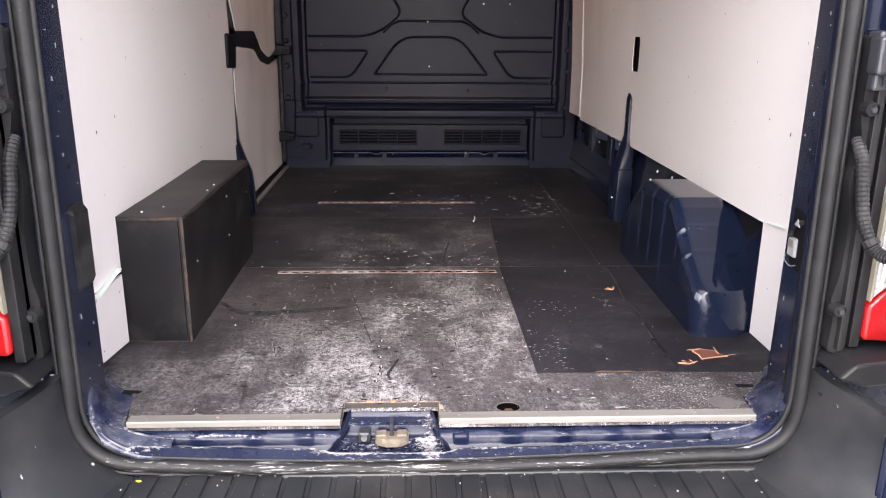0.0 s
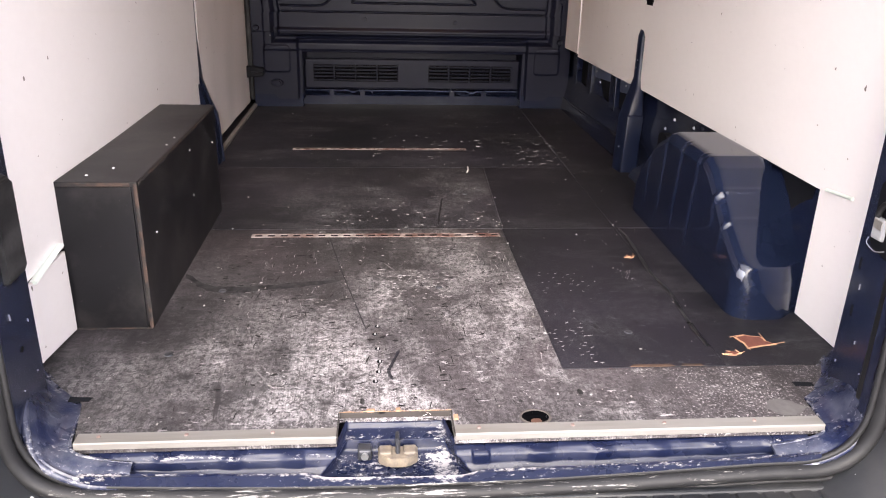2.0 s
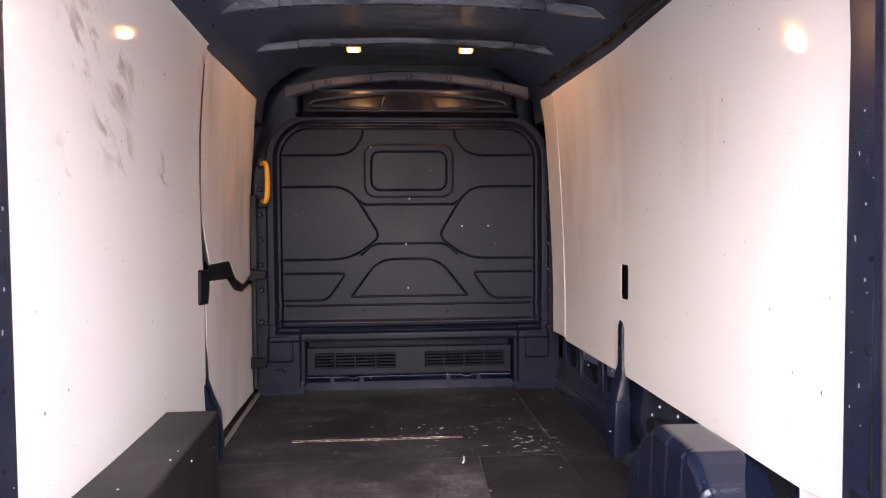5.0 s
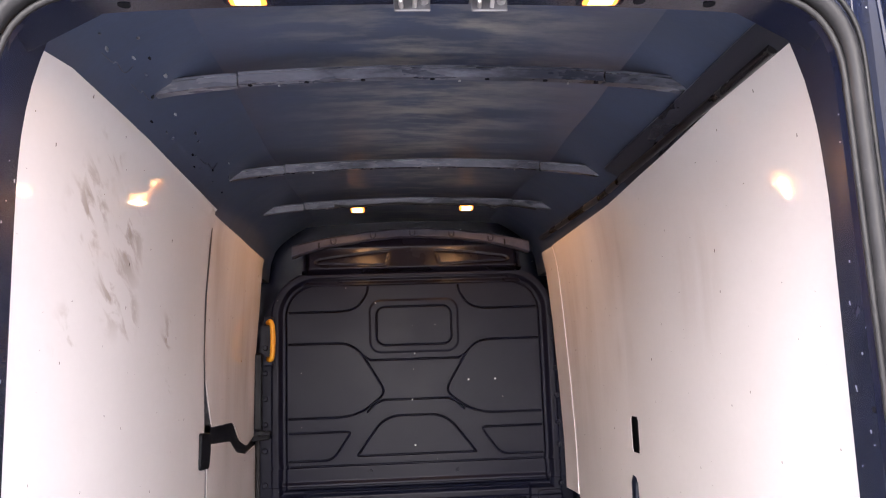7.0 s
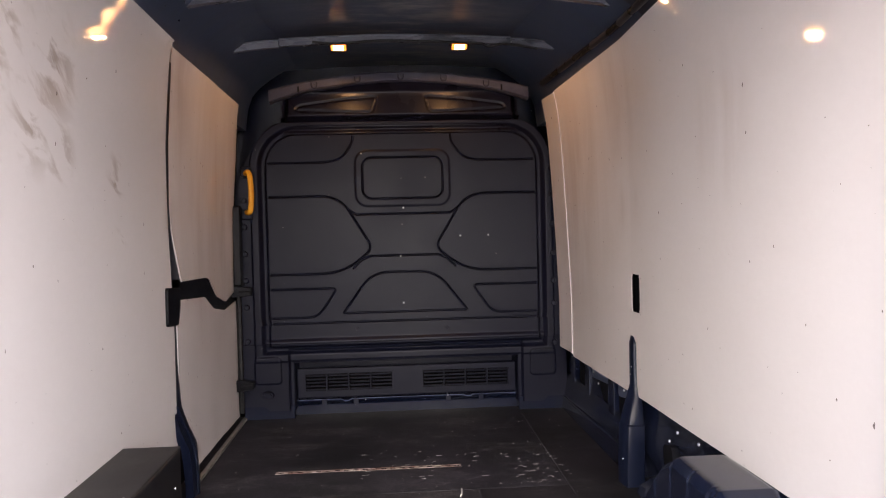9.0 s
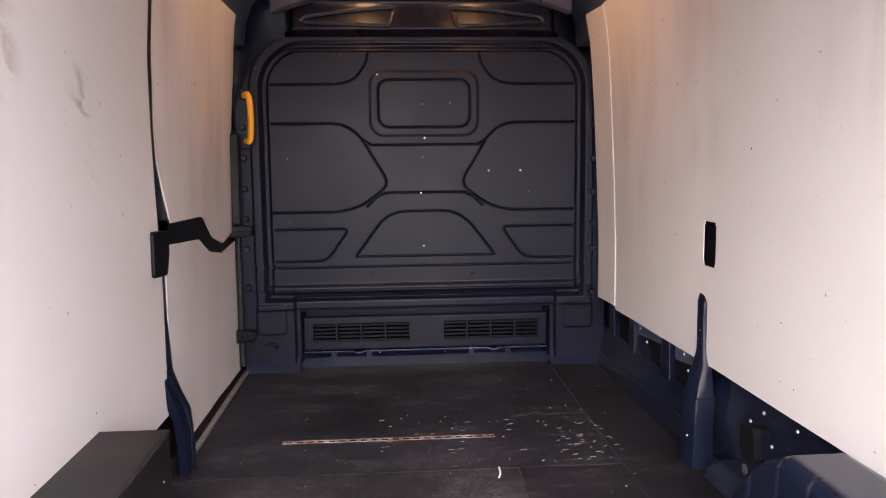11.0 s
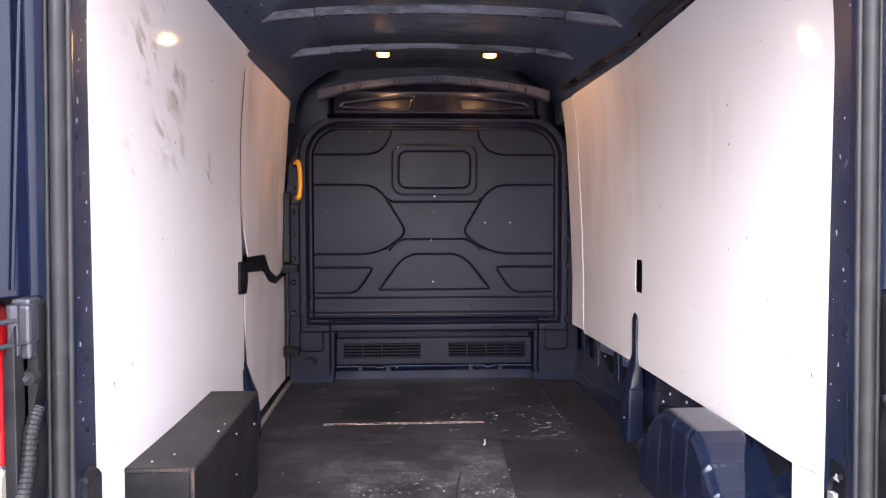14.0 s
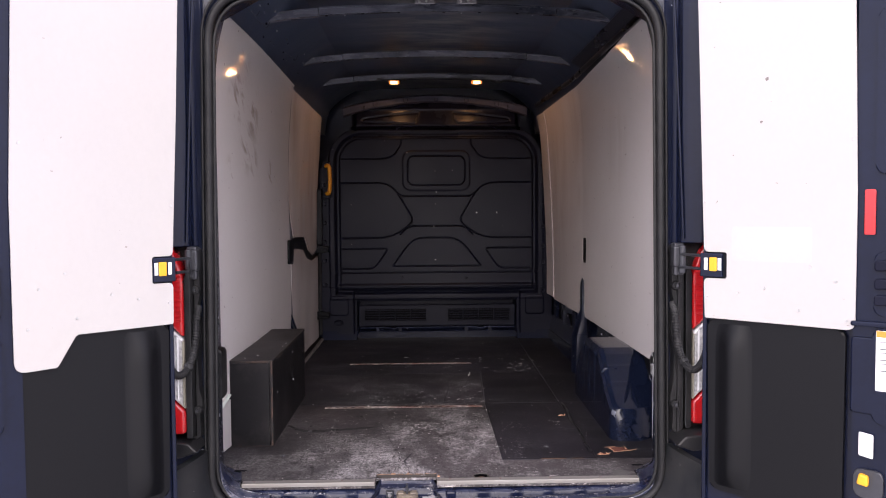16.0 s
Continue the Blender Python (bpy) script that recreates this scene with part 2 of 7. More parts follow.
def white_board(name):
    return surface(name, (0.738, 0.702, 0.684), 0.02, vary=0.035, big=1.3, bump=0.05, fine=48, rough_vary=0.01, stain=(0.56, 0.50, 0.48), stain_scale=1.1, stain_level=0.68, stain_soft=0.3, stain_amount=0.3, chips=(0.14, 0.12, 0.10), chip_scale=34, chip_level=0.735, chip_soft=0.012, stretch=(1, 0.7, 1.2))


WHITE = white_board("white_lining_board")
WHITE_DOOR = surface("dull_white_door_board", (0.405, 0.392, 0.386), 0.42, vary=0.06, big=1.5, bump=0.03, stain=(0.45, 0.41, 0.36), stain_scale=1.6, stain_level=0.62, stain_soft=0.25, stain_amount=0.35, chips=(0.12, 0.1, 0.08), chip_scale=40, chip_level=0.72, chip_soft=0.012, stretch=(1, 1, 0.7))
WHITE_LEFT = smudge(white_board("smudged_white_lining_board"), [(0.62, 1.44, 0.2), (0.90, 1.40, 0.2), (0.80, 1.26, 0.17), (0.94, 1.2, 0.12), (0.53, 1.11, 0.12), (1.33, 1.16, 0.10), (1.36, 0.98, 0.07), (0.70, 1.62, 0.12)], (0.30, 0.225, 0.17), 0.68, (-0.5, 0, 0), (1, 1.9, 0.75), 15.0, (0.50, 0.64))
# brown streaks: dirt, plus the light's falloff towards the bulkhead painted in
WHITE_RIGHT = smudge(white_board("streaked_falloff_white_board"), [(2.62, 1.1, 0.85), (1.9, 1.05, 0.22), (2.0, 1.5, 0.4), (1.1, 1.25, 0.3)], (0.44, 0.35, 0.30), 0.6, (0.0, 0, 0), (1, 0.85, 4.5), 4.0, (0.36, 0.72))
for board in (WHITE, WHITE_LEFT, WHITE_RIGHT, WHITE_DOOR):
    nicks(board, 5.0, 0.0045, (0.10, 0.08, 0.07), 0.5, 0.85, (1.5, 0.8, 1), "XZ" if board is WHITE_DOOR else "YZ")
    nicks(board, 9.0, 0.0028, (0.14, 0.11, 0.09), 0.3, 0.8, (0.8, 1.6, 1), "XZ" if board is WHITE_DOOR else "YZ")
    dents(board, 3.0, 0.0009, (1, 1.2, 0.7))
nicks(PLASTIC, 8.0, 0.0030, (0.35, 0.34, 0.33), 0.15, 0.9)
nicks(DOOR_PLASTIC, 9.0, 0.003, (0.3, 0.3, 0.3), 0.12, 0.8)
nicks(NAVY, 9.0, 0.0035, (0.5, 0.5, 0.51), 0.25, 0.9)
NAVY_SILL = wearing(surface("scraped_navy_sill_paint", (0.0056, 0.0084, 0.0265), 0.28, spec=0.35, vary=0.35, big=12, bump=0.2, stain=(0.022, 0.026, 0.045), stain_scale=14, stain_level=0.55, stain_amount=0.5), (0.25, 0.24, 0.245), scale=170.0)
NAVY_CORNER = wearing(surface("scuffed_navy_corner_paint", (0.0080, 0.012, 0.036), 0.28, spec=0.4, vary=0.4, big=14, bump=0.5, fine=90, stain=(0.075, 0.08, 0.105), stain_scale=18, stain_level=0.52, stain_soft=0.1, stain_amount=0.7), (0.2, 0.2, 0.215))
SEAL = wearing(surface("worn_black_seal_rubber", (0.0105, 0.0105, 0.0115), 0.5, spec=0.28, vary=0.25, bump=0.1, stain=(0.035, 0.035, 0.035), stain_scale=14, stain_level=0.62, stain_amount=0.4), (0.28, 0.27, 0.26), scale=150.0, stretch=(0.12, 1, 1.5))
BUMPER = surface("dusty_bumper_plastic", (0.0112, 0.0125, 0.0150), 0.42, spec=0.45, vary=0.3, bump=0.2, fine=300, stain=(0.05, 0.048, 0.046), stain_scale=5, stain_level=0.58, stain_amount=0.6, chips=(0.5, 0.48, 0.46), chip_scale=55, chip_level=0.70)
nicks(BUMPER, 14.0, 0.004, (0.5, 0.5, 0.5), 0.4, 0.9, (1, 1, 1), "XY")
CREAM = surface("cream_reflector", (0.24, 0.22, 0.17), 0.3, vary=0.15, bump=0.1)
PLY_BLACK = surface("black_phenolic_plywood", (0.0068, 0.0065, 0.0078), 0.40, spec=0.25, chip_mask=5.0, vary=0.25, bump=0.08, fine=300, stain=(0.055, 0.050, 0.048), stain_scale=7, stain_level=0.57, stain_soft=0.10, stain_amount=0.38, chips=(0.12, 0.11, 0.10), chip_scale=60, chip_level=0.68)
PLY_EDGE = surface("raw_plywood_edge", (0.042, 0.024, 0.018), 0.75, vary=0.5, fine=90, bump=0.3, stretch=(1, 1, 1.5), stain=(0.010, 0.009, 0.009), stain_scale=26, stain_level=0.47, stain_soft=0.06, stain_amount=0.95)
WOOD_PALE = surface("pale_splintered_wood", (0.40, 0.23, 0.14), 0.8, vary=0.3, fine=50, bump=0.5)
WOOD_RAW = surface("bare_reddish_plywood", (0.115, 0.036, 0.024), 0.8, vary=0.45, fine=50, bump=0.5, stretch=(4, 1, 1))
ALU = surface("brushed_aluminium", (0.29, 0.28, 0.265), 0.48, metal=0.55, vary=0.12, fine=120, bump=0.08, stretch=(0.1, 1, 1), stain=(0.16, 0.14, 0.12), stain_scale=18, stain_level=0.56, stain_amount=0.7)
STEEL = surface("zinc_plated_steel", (0.5, 0.5, 0.5), 0.38, metal=0.9, vary=0.2, bump=0.1)
STEEL_DARK = surface("dark_hinge_steel", (0.05, 0.052, 0.06), 0.4, metal=0.5, vary=0.3, bump=0.15)
RUST = surface("rusty_steel", (0.12, 0.055, 0.042), 0.6, metal=0.2, vary=0.6, big=25, bump=0.4, stain=(0.48, 0.44, 0.42), stain_scale=9, stain_level=0.51, stain_soft=0.1, stain_amount=0.8)
YELLOW = surface("yellow_plastic", (0.75, 0.36, 0.015), 0.45, vary=0.12, bump=0.05)
RED_LENS = surface("red_lens", (0.42, 0.010, 0.012), 0.12, vary=0.1, big=30, bump=0.25, fine=120, coat=0.6)
CLEAR_LENS = surface("clear_lens", (0.5, 0.49, 0.48), 0.14, metal=0.2, vary=0.8, big=70, fine=110, bump=0.9, coat=0.6)
PAPER = surface("white_sticker", (0.72, 0.72, 0.71), 0.5, vary=0.05, bump=0.02)
ORANGE = surface("orange_print", (0.8, 0.25, 0.03), 0.5, vary=0.05, bump=0.02)
INK = surface("dark_print", (0.12, 0.12, 0.13), 0.6, vary=0.1, bump=0.02)
RED_INK = surface("red_print", (0.7, 0.05, 0.05), 0.5, vary=0.05, bump=0.02)
NICK = surface("bare_chip_grey", (0.28, 0.28, 0.285), 0.5, vary=0.2, bump=0.05)
TAPE = surface("pale_green_tape", (0.6, 0.66, 0.6), 0.5, vary=0.08, bump=0.1)
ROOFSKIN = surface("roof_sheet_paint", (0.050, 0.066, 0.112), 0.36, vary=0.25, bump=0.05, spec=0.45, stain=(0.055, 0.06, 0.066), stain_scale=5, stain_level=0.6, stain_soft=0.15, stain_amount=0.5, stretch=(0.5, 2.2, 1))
GRAVEL = surface("pale_gravel", (0.50, 0.485, 0.465), 0.9, vary=0.3, big=1.0, fine=45, bump=0.8)
# black for the shade in holes, gaps and bays; also underbody and clips
VOID = surface("shade_and_underbody_black", (0.009, 0.0095, 0.012), 0.8, vary=0.1, bump=0.02, spec=0.05)
LEAF = surface("dry_leaf", (0.45, 0.36, 0.05), 0.7, vary=0.3, bump=0.2)


def glow(name, color, strength):
    m = bpy.data.materials.new(name)
    m.use_nodes = True
    b = m.node_tree.nodes["Principled BSDF"]
    b.inputs["Base Color"].default_value = (*color, 1)
    b.inputs["Emission Color"].default_value = (*color, 1)
    b.inputs["Emission Strength"].default_value = strength
    return m


LAMP_GLOW = glow("warm_bulb_lens", (1.0, 0.24, 0.035), 0.6)
LAMP_CORE = glow("bright_bulb", (1.0, 0.50, 0.18), 3.2)


def floor_material(name, base, worn, amount, level, least=0.12, smear=0.0, reach=1.35):
    """Anti-slip phenolic plywood: brown-black film, pale scuffs that are densest near the doors, scratches along the load's way."""
    m = surface(name, base, 0.55, vary=0.3, big=2.2, bump=0.25, fine=330, chips=(0.5, 0.47, 0.43), chip_scale=75, chip_level=0.73, chip_soft=0.015, per_piece=0.1, spec=0.22, stain=(5.2 * base[0], 4.3 * base[1], 4.4 * base[2]), stain_scale=1.7, stain_level=0.56, stain_soft=0.14, stain_amount=0.45)
    nt = m.node_tree
    N, L = nt.nodes, nt.links
    b = N["Principled BSDF"]
    before = b.inputs["Base Color"].links[0].from_socket
    tc = N.new("ShaderNodeTexCoord")

    def layer(scale, stretch, level_, soft, detail=8.0, rough_=0.72):
        mp = N.new("ShaderNodeMapping")
        mp.inputs["Scale"].default_value = stretch
        L.new(tc.outputs["Object"], mp.inputs[0])
        n = N.new("ShaderNodeTexNoise")
        n.inputs["Scale"].default_value, n.inputs["Detail"].default_value, n.inputs["Roughness"].default_value = scale, detail, rough_
        L.new(mp.outputs[0], n.inputs["Vector"])
        r = N.new("ShaderNodeMapRange")
        r.inputs["From Min"].default_value, r.inputs["From Max"].default_value = level_ - soft, level_ + soft
        L.new(n.outputs["Fac"], r.inputs["Value"])
        return r.outputs["Result"]

    def math(op, a, c):
        x = N.new("ShaderNodeMath")
        x.operation = op
        for i, v in enumerate((a, c)):
            if isinstance(v, float):
                x.inputs[i].default_value = v
            else:
                L.new(v, x.inputs[i])
        return x.outputs[0]

    sep = N.new("ShaderNodeSeparateXYZ")
    L.new(tc.outputs["Object"], sep.inputs[0])
    near = N.new("ShaderNodeMapRange")
    near.inputs["From Min"].default_value, near.inputs["From Max"].default_value = reach, 0.12
    L.new(sep.outputs["Y"], near.inputs["Value"])
    side = N.new("ShaderNodeMapRange")
    side.inputs["From Min"].default_value, side.inputs["From Max"].default_value = -0.66, -0.02
    L.new(sep.outputs["X"], side.inputs["Value"])
    broad = layer(2.4, (1.2, 0.75, 1), level - 0.01, 0.065, 7, 0.64)
    streaks = math("ADD", math("MULTIPLY", layer(16.0, (0.45, 1.5, 1), 0.5, 0.10, 10, 0.75), 0.6), math("MULTIPLY", layer(14.0, (1.6, 0.4, 1), 0.5, 0.10, 10, 0.75), 0.4))
    patches = math("MULTIPLY", math("ADD", math("MULTIPLY", broad, 0.76), 0.16), math("ADD", math("MULTIPLY", layer(7.5, (1.2, 0.75, 1), level - 0.03, 0.10, 10, 0.72), 0.55), math("MULTIPLY", streaks, 0.5)))
    grain = layer(80.0, (1, 0.75, 1), 0.50, 0.02, 10, 0.85)
    weave = []
    for turn in (0.0, 1.5708):
        mp = N.new("ShaderNodeMapping")
        mp.inputs["Rotation"].default_value = (0, 0, turn)
        L.new(tc.outputs["Object"], mp.inputs[0])
        w = N.new("ShaderNodeTexWave")
        w.inputs["Scale"].default_value, w.inputs["Distortion"].default_value = 62.0, 1.2
        L.new(mp.outputs[0], w.inputs["Vector"])
        weave.append(w.outputs["Fac"])
    net = math("MAXIMUM", weave[0], weave[1])
    sparkle = math("MULTIPLY", layer(200.0, (1, 0.8, 1), 0.60, 0.03, 3, 0.6), patches)
    flecks = math("MULTIPLY", layer(46.0, (0.5, 1.5, 1), 0.615, 0.018, 6, 0.7), layer(5.0, (0.8, 1.3, 1), 0.53, 0.04, 5, 0.6))
    scuff = math("MULTIPLY", math("MULTIPLY", patches, math("ADD", math("MULTIPLY", grain, 0.80), 0.22)), math("ADD", math("MULTIPLY", net, 0.5), 0.55))
    right = N.new("ShaderNodeMapRange")
    right.inputs["From Min"].default_value, right.inputs["From Max"].default_value = 0.46, 0.24
    right.inputs["To Min"].default_value = 0.14
    L.new(sep.outputs["X"], right.inputs["Value"])
    scuff = math("MULTIPLY", scuff, right.outputs[0])
    scuff = math("MULTIPLY", scuff, math("MULTIPLY", math("ADD", near.outputs[0], least), math("ADD", math("MULTIPLY", side.outputs[0], 0.75), 0.25)))
    # short scrapes in a few directions, and bare pale nicks
    lines = None
    for k, (turn, sx, sy) in enumerate(((0.06, 42.0, 2.6), (1.45, 42.0, 2.2), (0.5, 50.0, 3.5), (-0.35, 46.0, 3.0))):
        mp = N.new("ShaderNodeMapping")
        mp.vector_type = "TEXTURE"
        mp.inputs["Rotation"].default_value, mp.inputs["Scale"].default_value = (0, 0, turn), (1 / sx, 1 / sy, 1)
        mp.inputs["Location"].default_value = (k * 3.1, k * 1.7, 0)
        L.new(tc.outputs["Object"], mp.inputs[0])
        n = N.new("ShaderNodeTexNoise")
        n.inputs["Scale"].default_value, n.inputs["Detail"].default_value, n.inputs["Roughness"].default_value = 1.0, 4.0, 0.6
        L.new(mp.outputs[0], n.inputs["Vector"])
        r = N.new("ShaderNodeMapRange")
        r.inputs["From Min"].default_value, r.inputs["From Max"].default_value = 0.69, 0.74
        L.new(n.outputs["Fac"], r.inputs["Value"])
        lines = r.outputs["Result"] if lines is None else math("MAXIMUM", lines, r.outputs["Result"])
    nicks = layer(70.0, (1, 0.7, 1), 0.70, 0.02, 3, 0.6)
    extra = math("MULTIPLY", math("MAXIMUM", math("MAXIMUM", math("MULTIPLY", lines, 0.3), math("MULTIPLY", flecks, 0.75)), math("MAXIMUM", math("MULTIPLY", nicks, 0.6), math("MULTIPLY", sparkle, 0.8))), math("MULTIPLY", math("ADD", near.outputs[0], 0.15), math("ADD", math("MULTIPLY", side.outputs[0], 0.8), 0.2)))
    # black gouges through the worn film
    dark = None
    for k, (turn, sx, sy) in enumerate(((0.12, 36.0, 2.2), (1.3, 40.0, 3.0), (-0.6, 44.0, 3.4))):
        mp = N.new("ShaderNodeMapping")
        mp.vector_type = "TEXTURE"
        mp.inputs["Rotation"].default_value, mp.inputs["Scale"].default_value = (0, 0, turn), (1 / sx, 1 / sy, 1)
        mp.inputs["Location"].default_value = (k * 5.3 + 2, k * 2.9 + 7, 0)
        L.new(tc.outputs["Object"], mp.inputs[0])
        n = N.new("ShaderNodeTexNoise")
        n.inputs["Scale"].default_value, n.inputs["Detail"].default_value, n.inputs["Roughness"].default_value = 1.0, 4.0, 0.65
        L.new(mp.outputs[0], n.inputs["Vector"])
        r = N.new("ShaderNodeMapRange")
        r.inputs["From Min"].default_value, r.inputs["From Max"].default_value = 0.66, 0.70
        L.new(n.outputs["Fac"], r.inputs["Value"])
        dark = r.outputs["Result"] if dark is None else math("MAXIMUM", dark, r.outputs["Result"])
    pits = math("MAXIMUM", math("MAXIMUM", dark, layer(30.0, (0.6, 1.3, 1), 0.64, 0.03, 8, 0.75)), layer(60.0, (1, 0.8, 1), 0.64, 0.03, 4, 0.7))
    fac = math("MINIMUM", math("MULTIPLY", math("ADD", scuff, extra), amount), 0.95)
    fac = math("MULTIPLY", fac, math("SUBTRACT", 1.0, math("MULTIPLY", pits, 0.85)))
    if smear:
        # dry grey dust wiped across the boards
        wiped = math("MULTIPLY", layer(3.2, (0.75, 1.5, 1), 0.57, 0.08, 9, 0.70), layer(34.0, (0.6, 1.3, 1), 0.49, 0.10, 9, 0.8))
        fac = math("MAXIMUM", fac, math("MULTIPLY", wiped, smear))
    x = N.new("ShaderNodeMix")
    x.data_type = "RGBA"
    L.new(fac, x.inputs["Factor"])
    L.new(before, x.inputs["A"])
    x.inputs["B"].default_value = (*worn, 1)
    L.new(x.outputs["Result"], b.inputs["Base Color"])
    # broken film: the scuffed grain stands up and glitters
    bp = N.new("ShaderNodeBump")
    bp.inputs["Strength"].default_value, bp.inputs["Distance"].default_value = 0.8, 0.0025
    L.new(math("MULTIPLY", fac, grain), bp.inputs["Height"])
    L.new(bp.outputs[0], b.inputs["Normal"].links[0].from_node.inputs["Normal"])
    return m


FLOOR_WORN = floor_material("worn_floor_ply", (0.0150, 0.0138, 0.0152), (0.56, 0.53, 0.54), 1.65, 0.53, 0.12, 0.14)
FLOOR_DARK = floor_material("dark_floor_ply", (0.0056, 0.0058, 0.0082), (0.13, 0.128, 0.136), 0.45, 0.56, 0.6, 0.24)
for board in (FLOOR_WORN, FLOOR_DARK):
    nicks(board, 11.0, 0.0030, (0.5, 0.48, 0.46), 0.14, 0.85, (1.6, 0.7, 1), "XY")
    nicks(board, 9.0, 0.006, (0.006, 0.006, 0.006), 0.35, 0.9, (1, 0.6, 1), "XY")
nicks(PLY_BLACK, 7.0, 0.003, (0.4, 0.38, 0.35), 0.1, 0.9)


# ---------------------------------------------------------------- mesh helpers
def attach(ob, parent):
    """Parent ob without moving it; a thing's empty stands at its base, a part's own origin is the world's."""
    ob.parent = parent
    if parent is not None and parent.type == "EMPTY":
        ob.matrix_parent_inverse = Matrix.Translation(-parent.location)


def part(name, bm, material, parent=None, label=""):
    """Link a bmesh as one mesh object under its thing."""
    bmesh.ops.recalc_face_normals(bm, faces=bm.faces)
    me = bpy.data.meshes.new(name)
    bm.to_mesh(me)
    bm.free()
    me.materials.append(material)
    ob = new(name, me)
    attach(ob, parent)
    if label:
        tagged(ob, label)
    return ob


def thing(name, at=(0, 0, 0), label="", category="", group="", kind=""):
    e = new(name)
    e.location = at
    e.empty_display_size = 0.05
    return tagged(e, label, category, group, kind)


def smooth(ob, angle=40):
    for p in ob.data.polygons:
        p.use_smooth = True
    ob.data.set_sharp_from_angle(angle=radians(angle))
    return ob


def block(x0, x1, y0, y1, z0, z1, bevel=0.002, seg=2):
    bm = bmesh.new()
    bmesh.ops.create_cube(bm, size=1.0)
    for v in bm.verts:
        v.co = Vector(((x0 + x1) / 2 + v.co.x * (x1 - x0), (y0 + y1) / 2 + v.co.y * (y1 - y0), (z0 + z1) / 2 + v.co.z * (z1 - z0)))
    if bevel:
        bmesh.ops.bevel(bm, geom=bm.edges[:], offset=bevel, segments=seg, affect="EDGES", profile=0.5)
    return bm


def prism(points, axis, a, b, bevel=0.0, seg=2):
    """A polygon given in the two other axes, pushed along an axis from a to b."""
    bm = bmesh.new()

    def at(p, d):
        q = list(p)
        q.insert("xyz".index(axis), d)
        return bm.verts.new(q)

    va, vb = [at(p, a) for p in points], [at(p, b) for p in points]
    bm.faces.new(va), bm.faces.new(vb[::-1])
    n = len(points)
    for i in range(n):
        bm.faces.new((va[i], vb[i], vb[(i + 1) % n], va[(i + 1) % n]))
    if bevel:
        bmesh.ops.bevel(bm, geom=bm.edges[:], offset=bevel, segments=seg, affect="EDGES", profile=0.5)
    return bm


def rounded(points, r, n=5):
    """A polygon (2D) with its corners rounded by arcs of about r."""
    out = []
    m = len(points)
    for i in range(m):
        p0, p, p2 = (Vector(points[(i + k) % m]) for k in (-1, 0, 1))
        rr = r[i] if isinstance(r, (list, tuple)) else r
        a = p + (p0 - p).normalized() * min(rr, (p0 - p).length * 0.48)
        c = p + (p2 - p).normalized() * min(rr, (p2 - p).length * 0.48)
        for k in range(n + 1):
            t = k / n
            out.append(tuple(a * (1 - t) ** 2 + p * 2 * t * (1 - t) + c * t * t))
    return out


def tube(path, r, sides=10, closed=False, wave=None, flat=1.0):
    """A round (or flattened) bar along 3D points; wave(i) scales its radius."""
    bm = bmesh.new()
    pts = [Vector(p) for p in path]
    n, rings = len(pts), []
    up = None
    for i, p in enumerate(pts):
        d = (pts[(i + 1) % n] - pts[i - 1]) if closed else (pts[min(i + 1, n - 1)] - pts[max(i - 1, 0)])
        d.normalize()
        if up is None:
            up = Vector((0, 0, 1)) if abs(d.z) < 0.9 else Vector((1, 0, 0))
        side = d.cross(up).normalized()
        up = side.cross(d).normalized()
        k = r * (wave(i) if wave else 1)
        rings.append([bm.verts.new(p + side * math.cos(a) * k + up * math.sin(a) * k * flat) for a in (2 * math.pi * s / sides for s in range(sides))])
    for i in range(n if closed else n - 1):
        A, B = rings[i], rings[(i + 1) % n]
        for s in range(sides):
            bm.faces.new((A[s], A[(s + 1) % sides], B[(s + 1) % sides], B[s]))
    if not closed:
        bm.faces.new(rings[0][::-1]), bm.faces.new(rings[-1])
    return bm


def spline(points, n=8, closed=False):
    """A Catmull-Rom line through points."""
    P = [Vector(p) for p in points]
    m, out = len(P), []
    for i in range(m if closed else m - 1):
        g = (lambda j: P[j % m]) if closed else (lambda j: P[max(0, min(m - 1, j))])
        p0, p1, p2, p3 = g(i - 1), g(i), g(i + 1), g(i + 2)
        for k in range(n):
            t = k / n
            out.append(0.5 * (2 * p1 + (p2 - p0) * t + (2 * p0 - 5 * p1 + 4 * p2 - p3) * t * t + (3 * p1 - p0 - 3 * p2 + p3) * t ** 3))
    if not closed:
        out.append(P[-1])
    return out


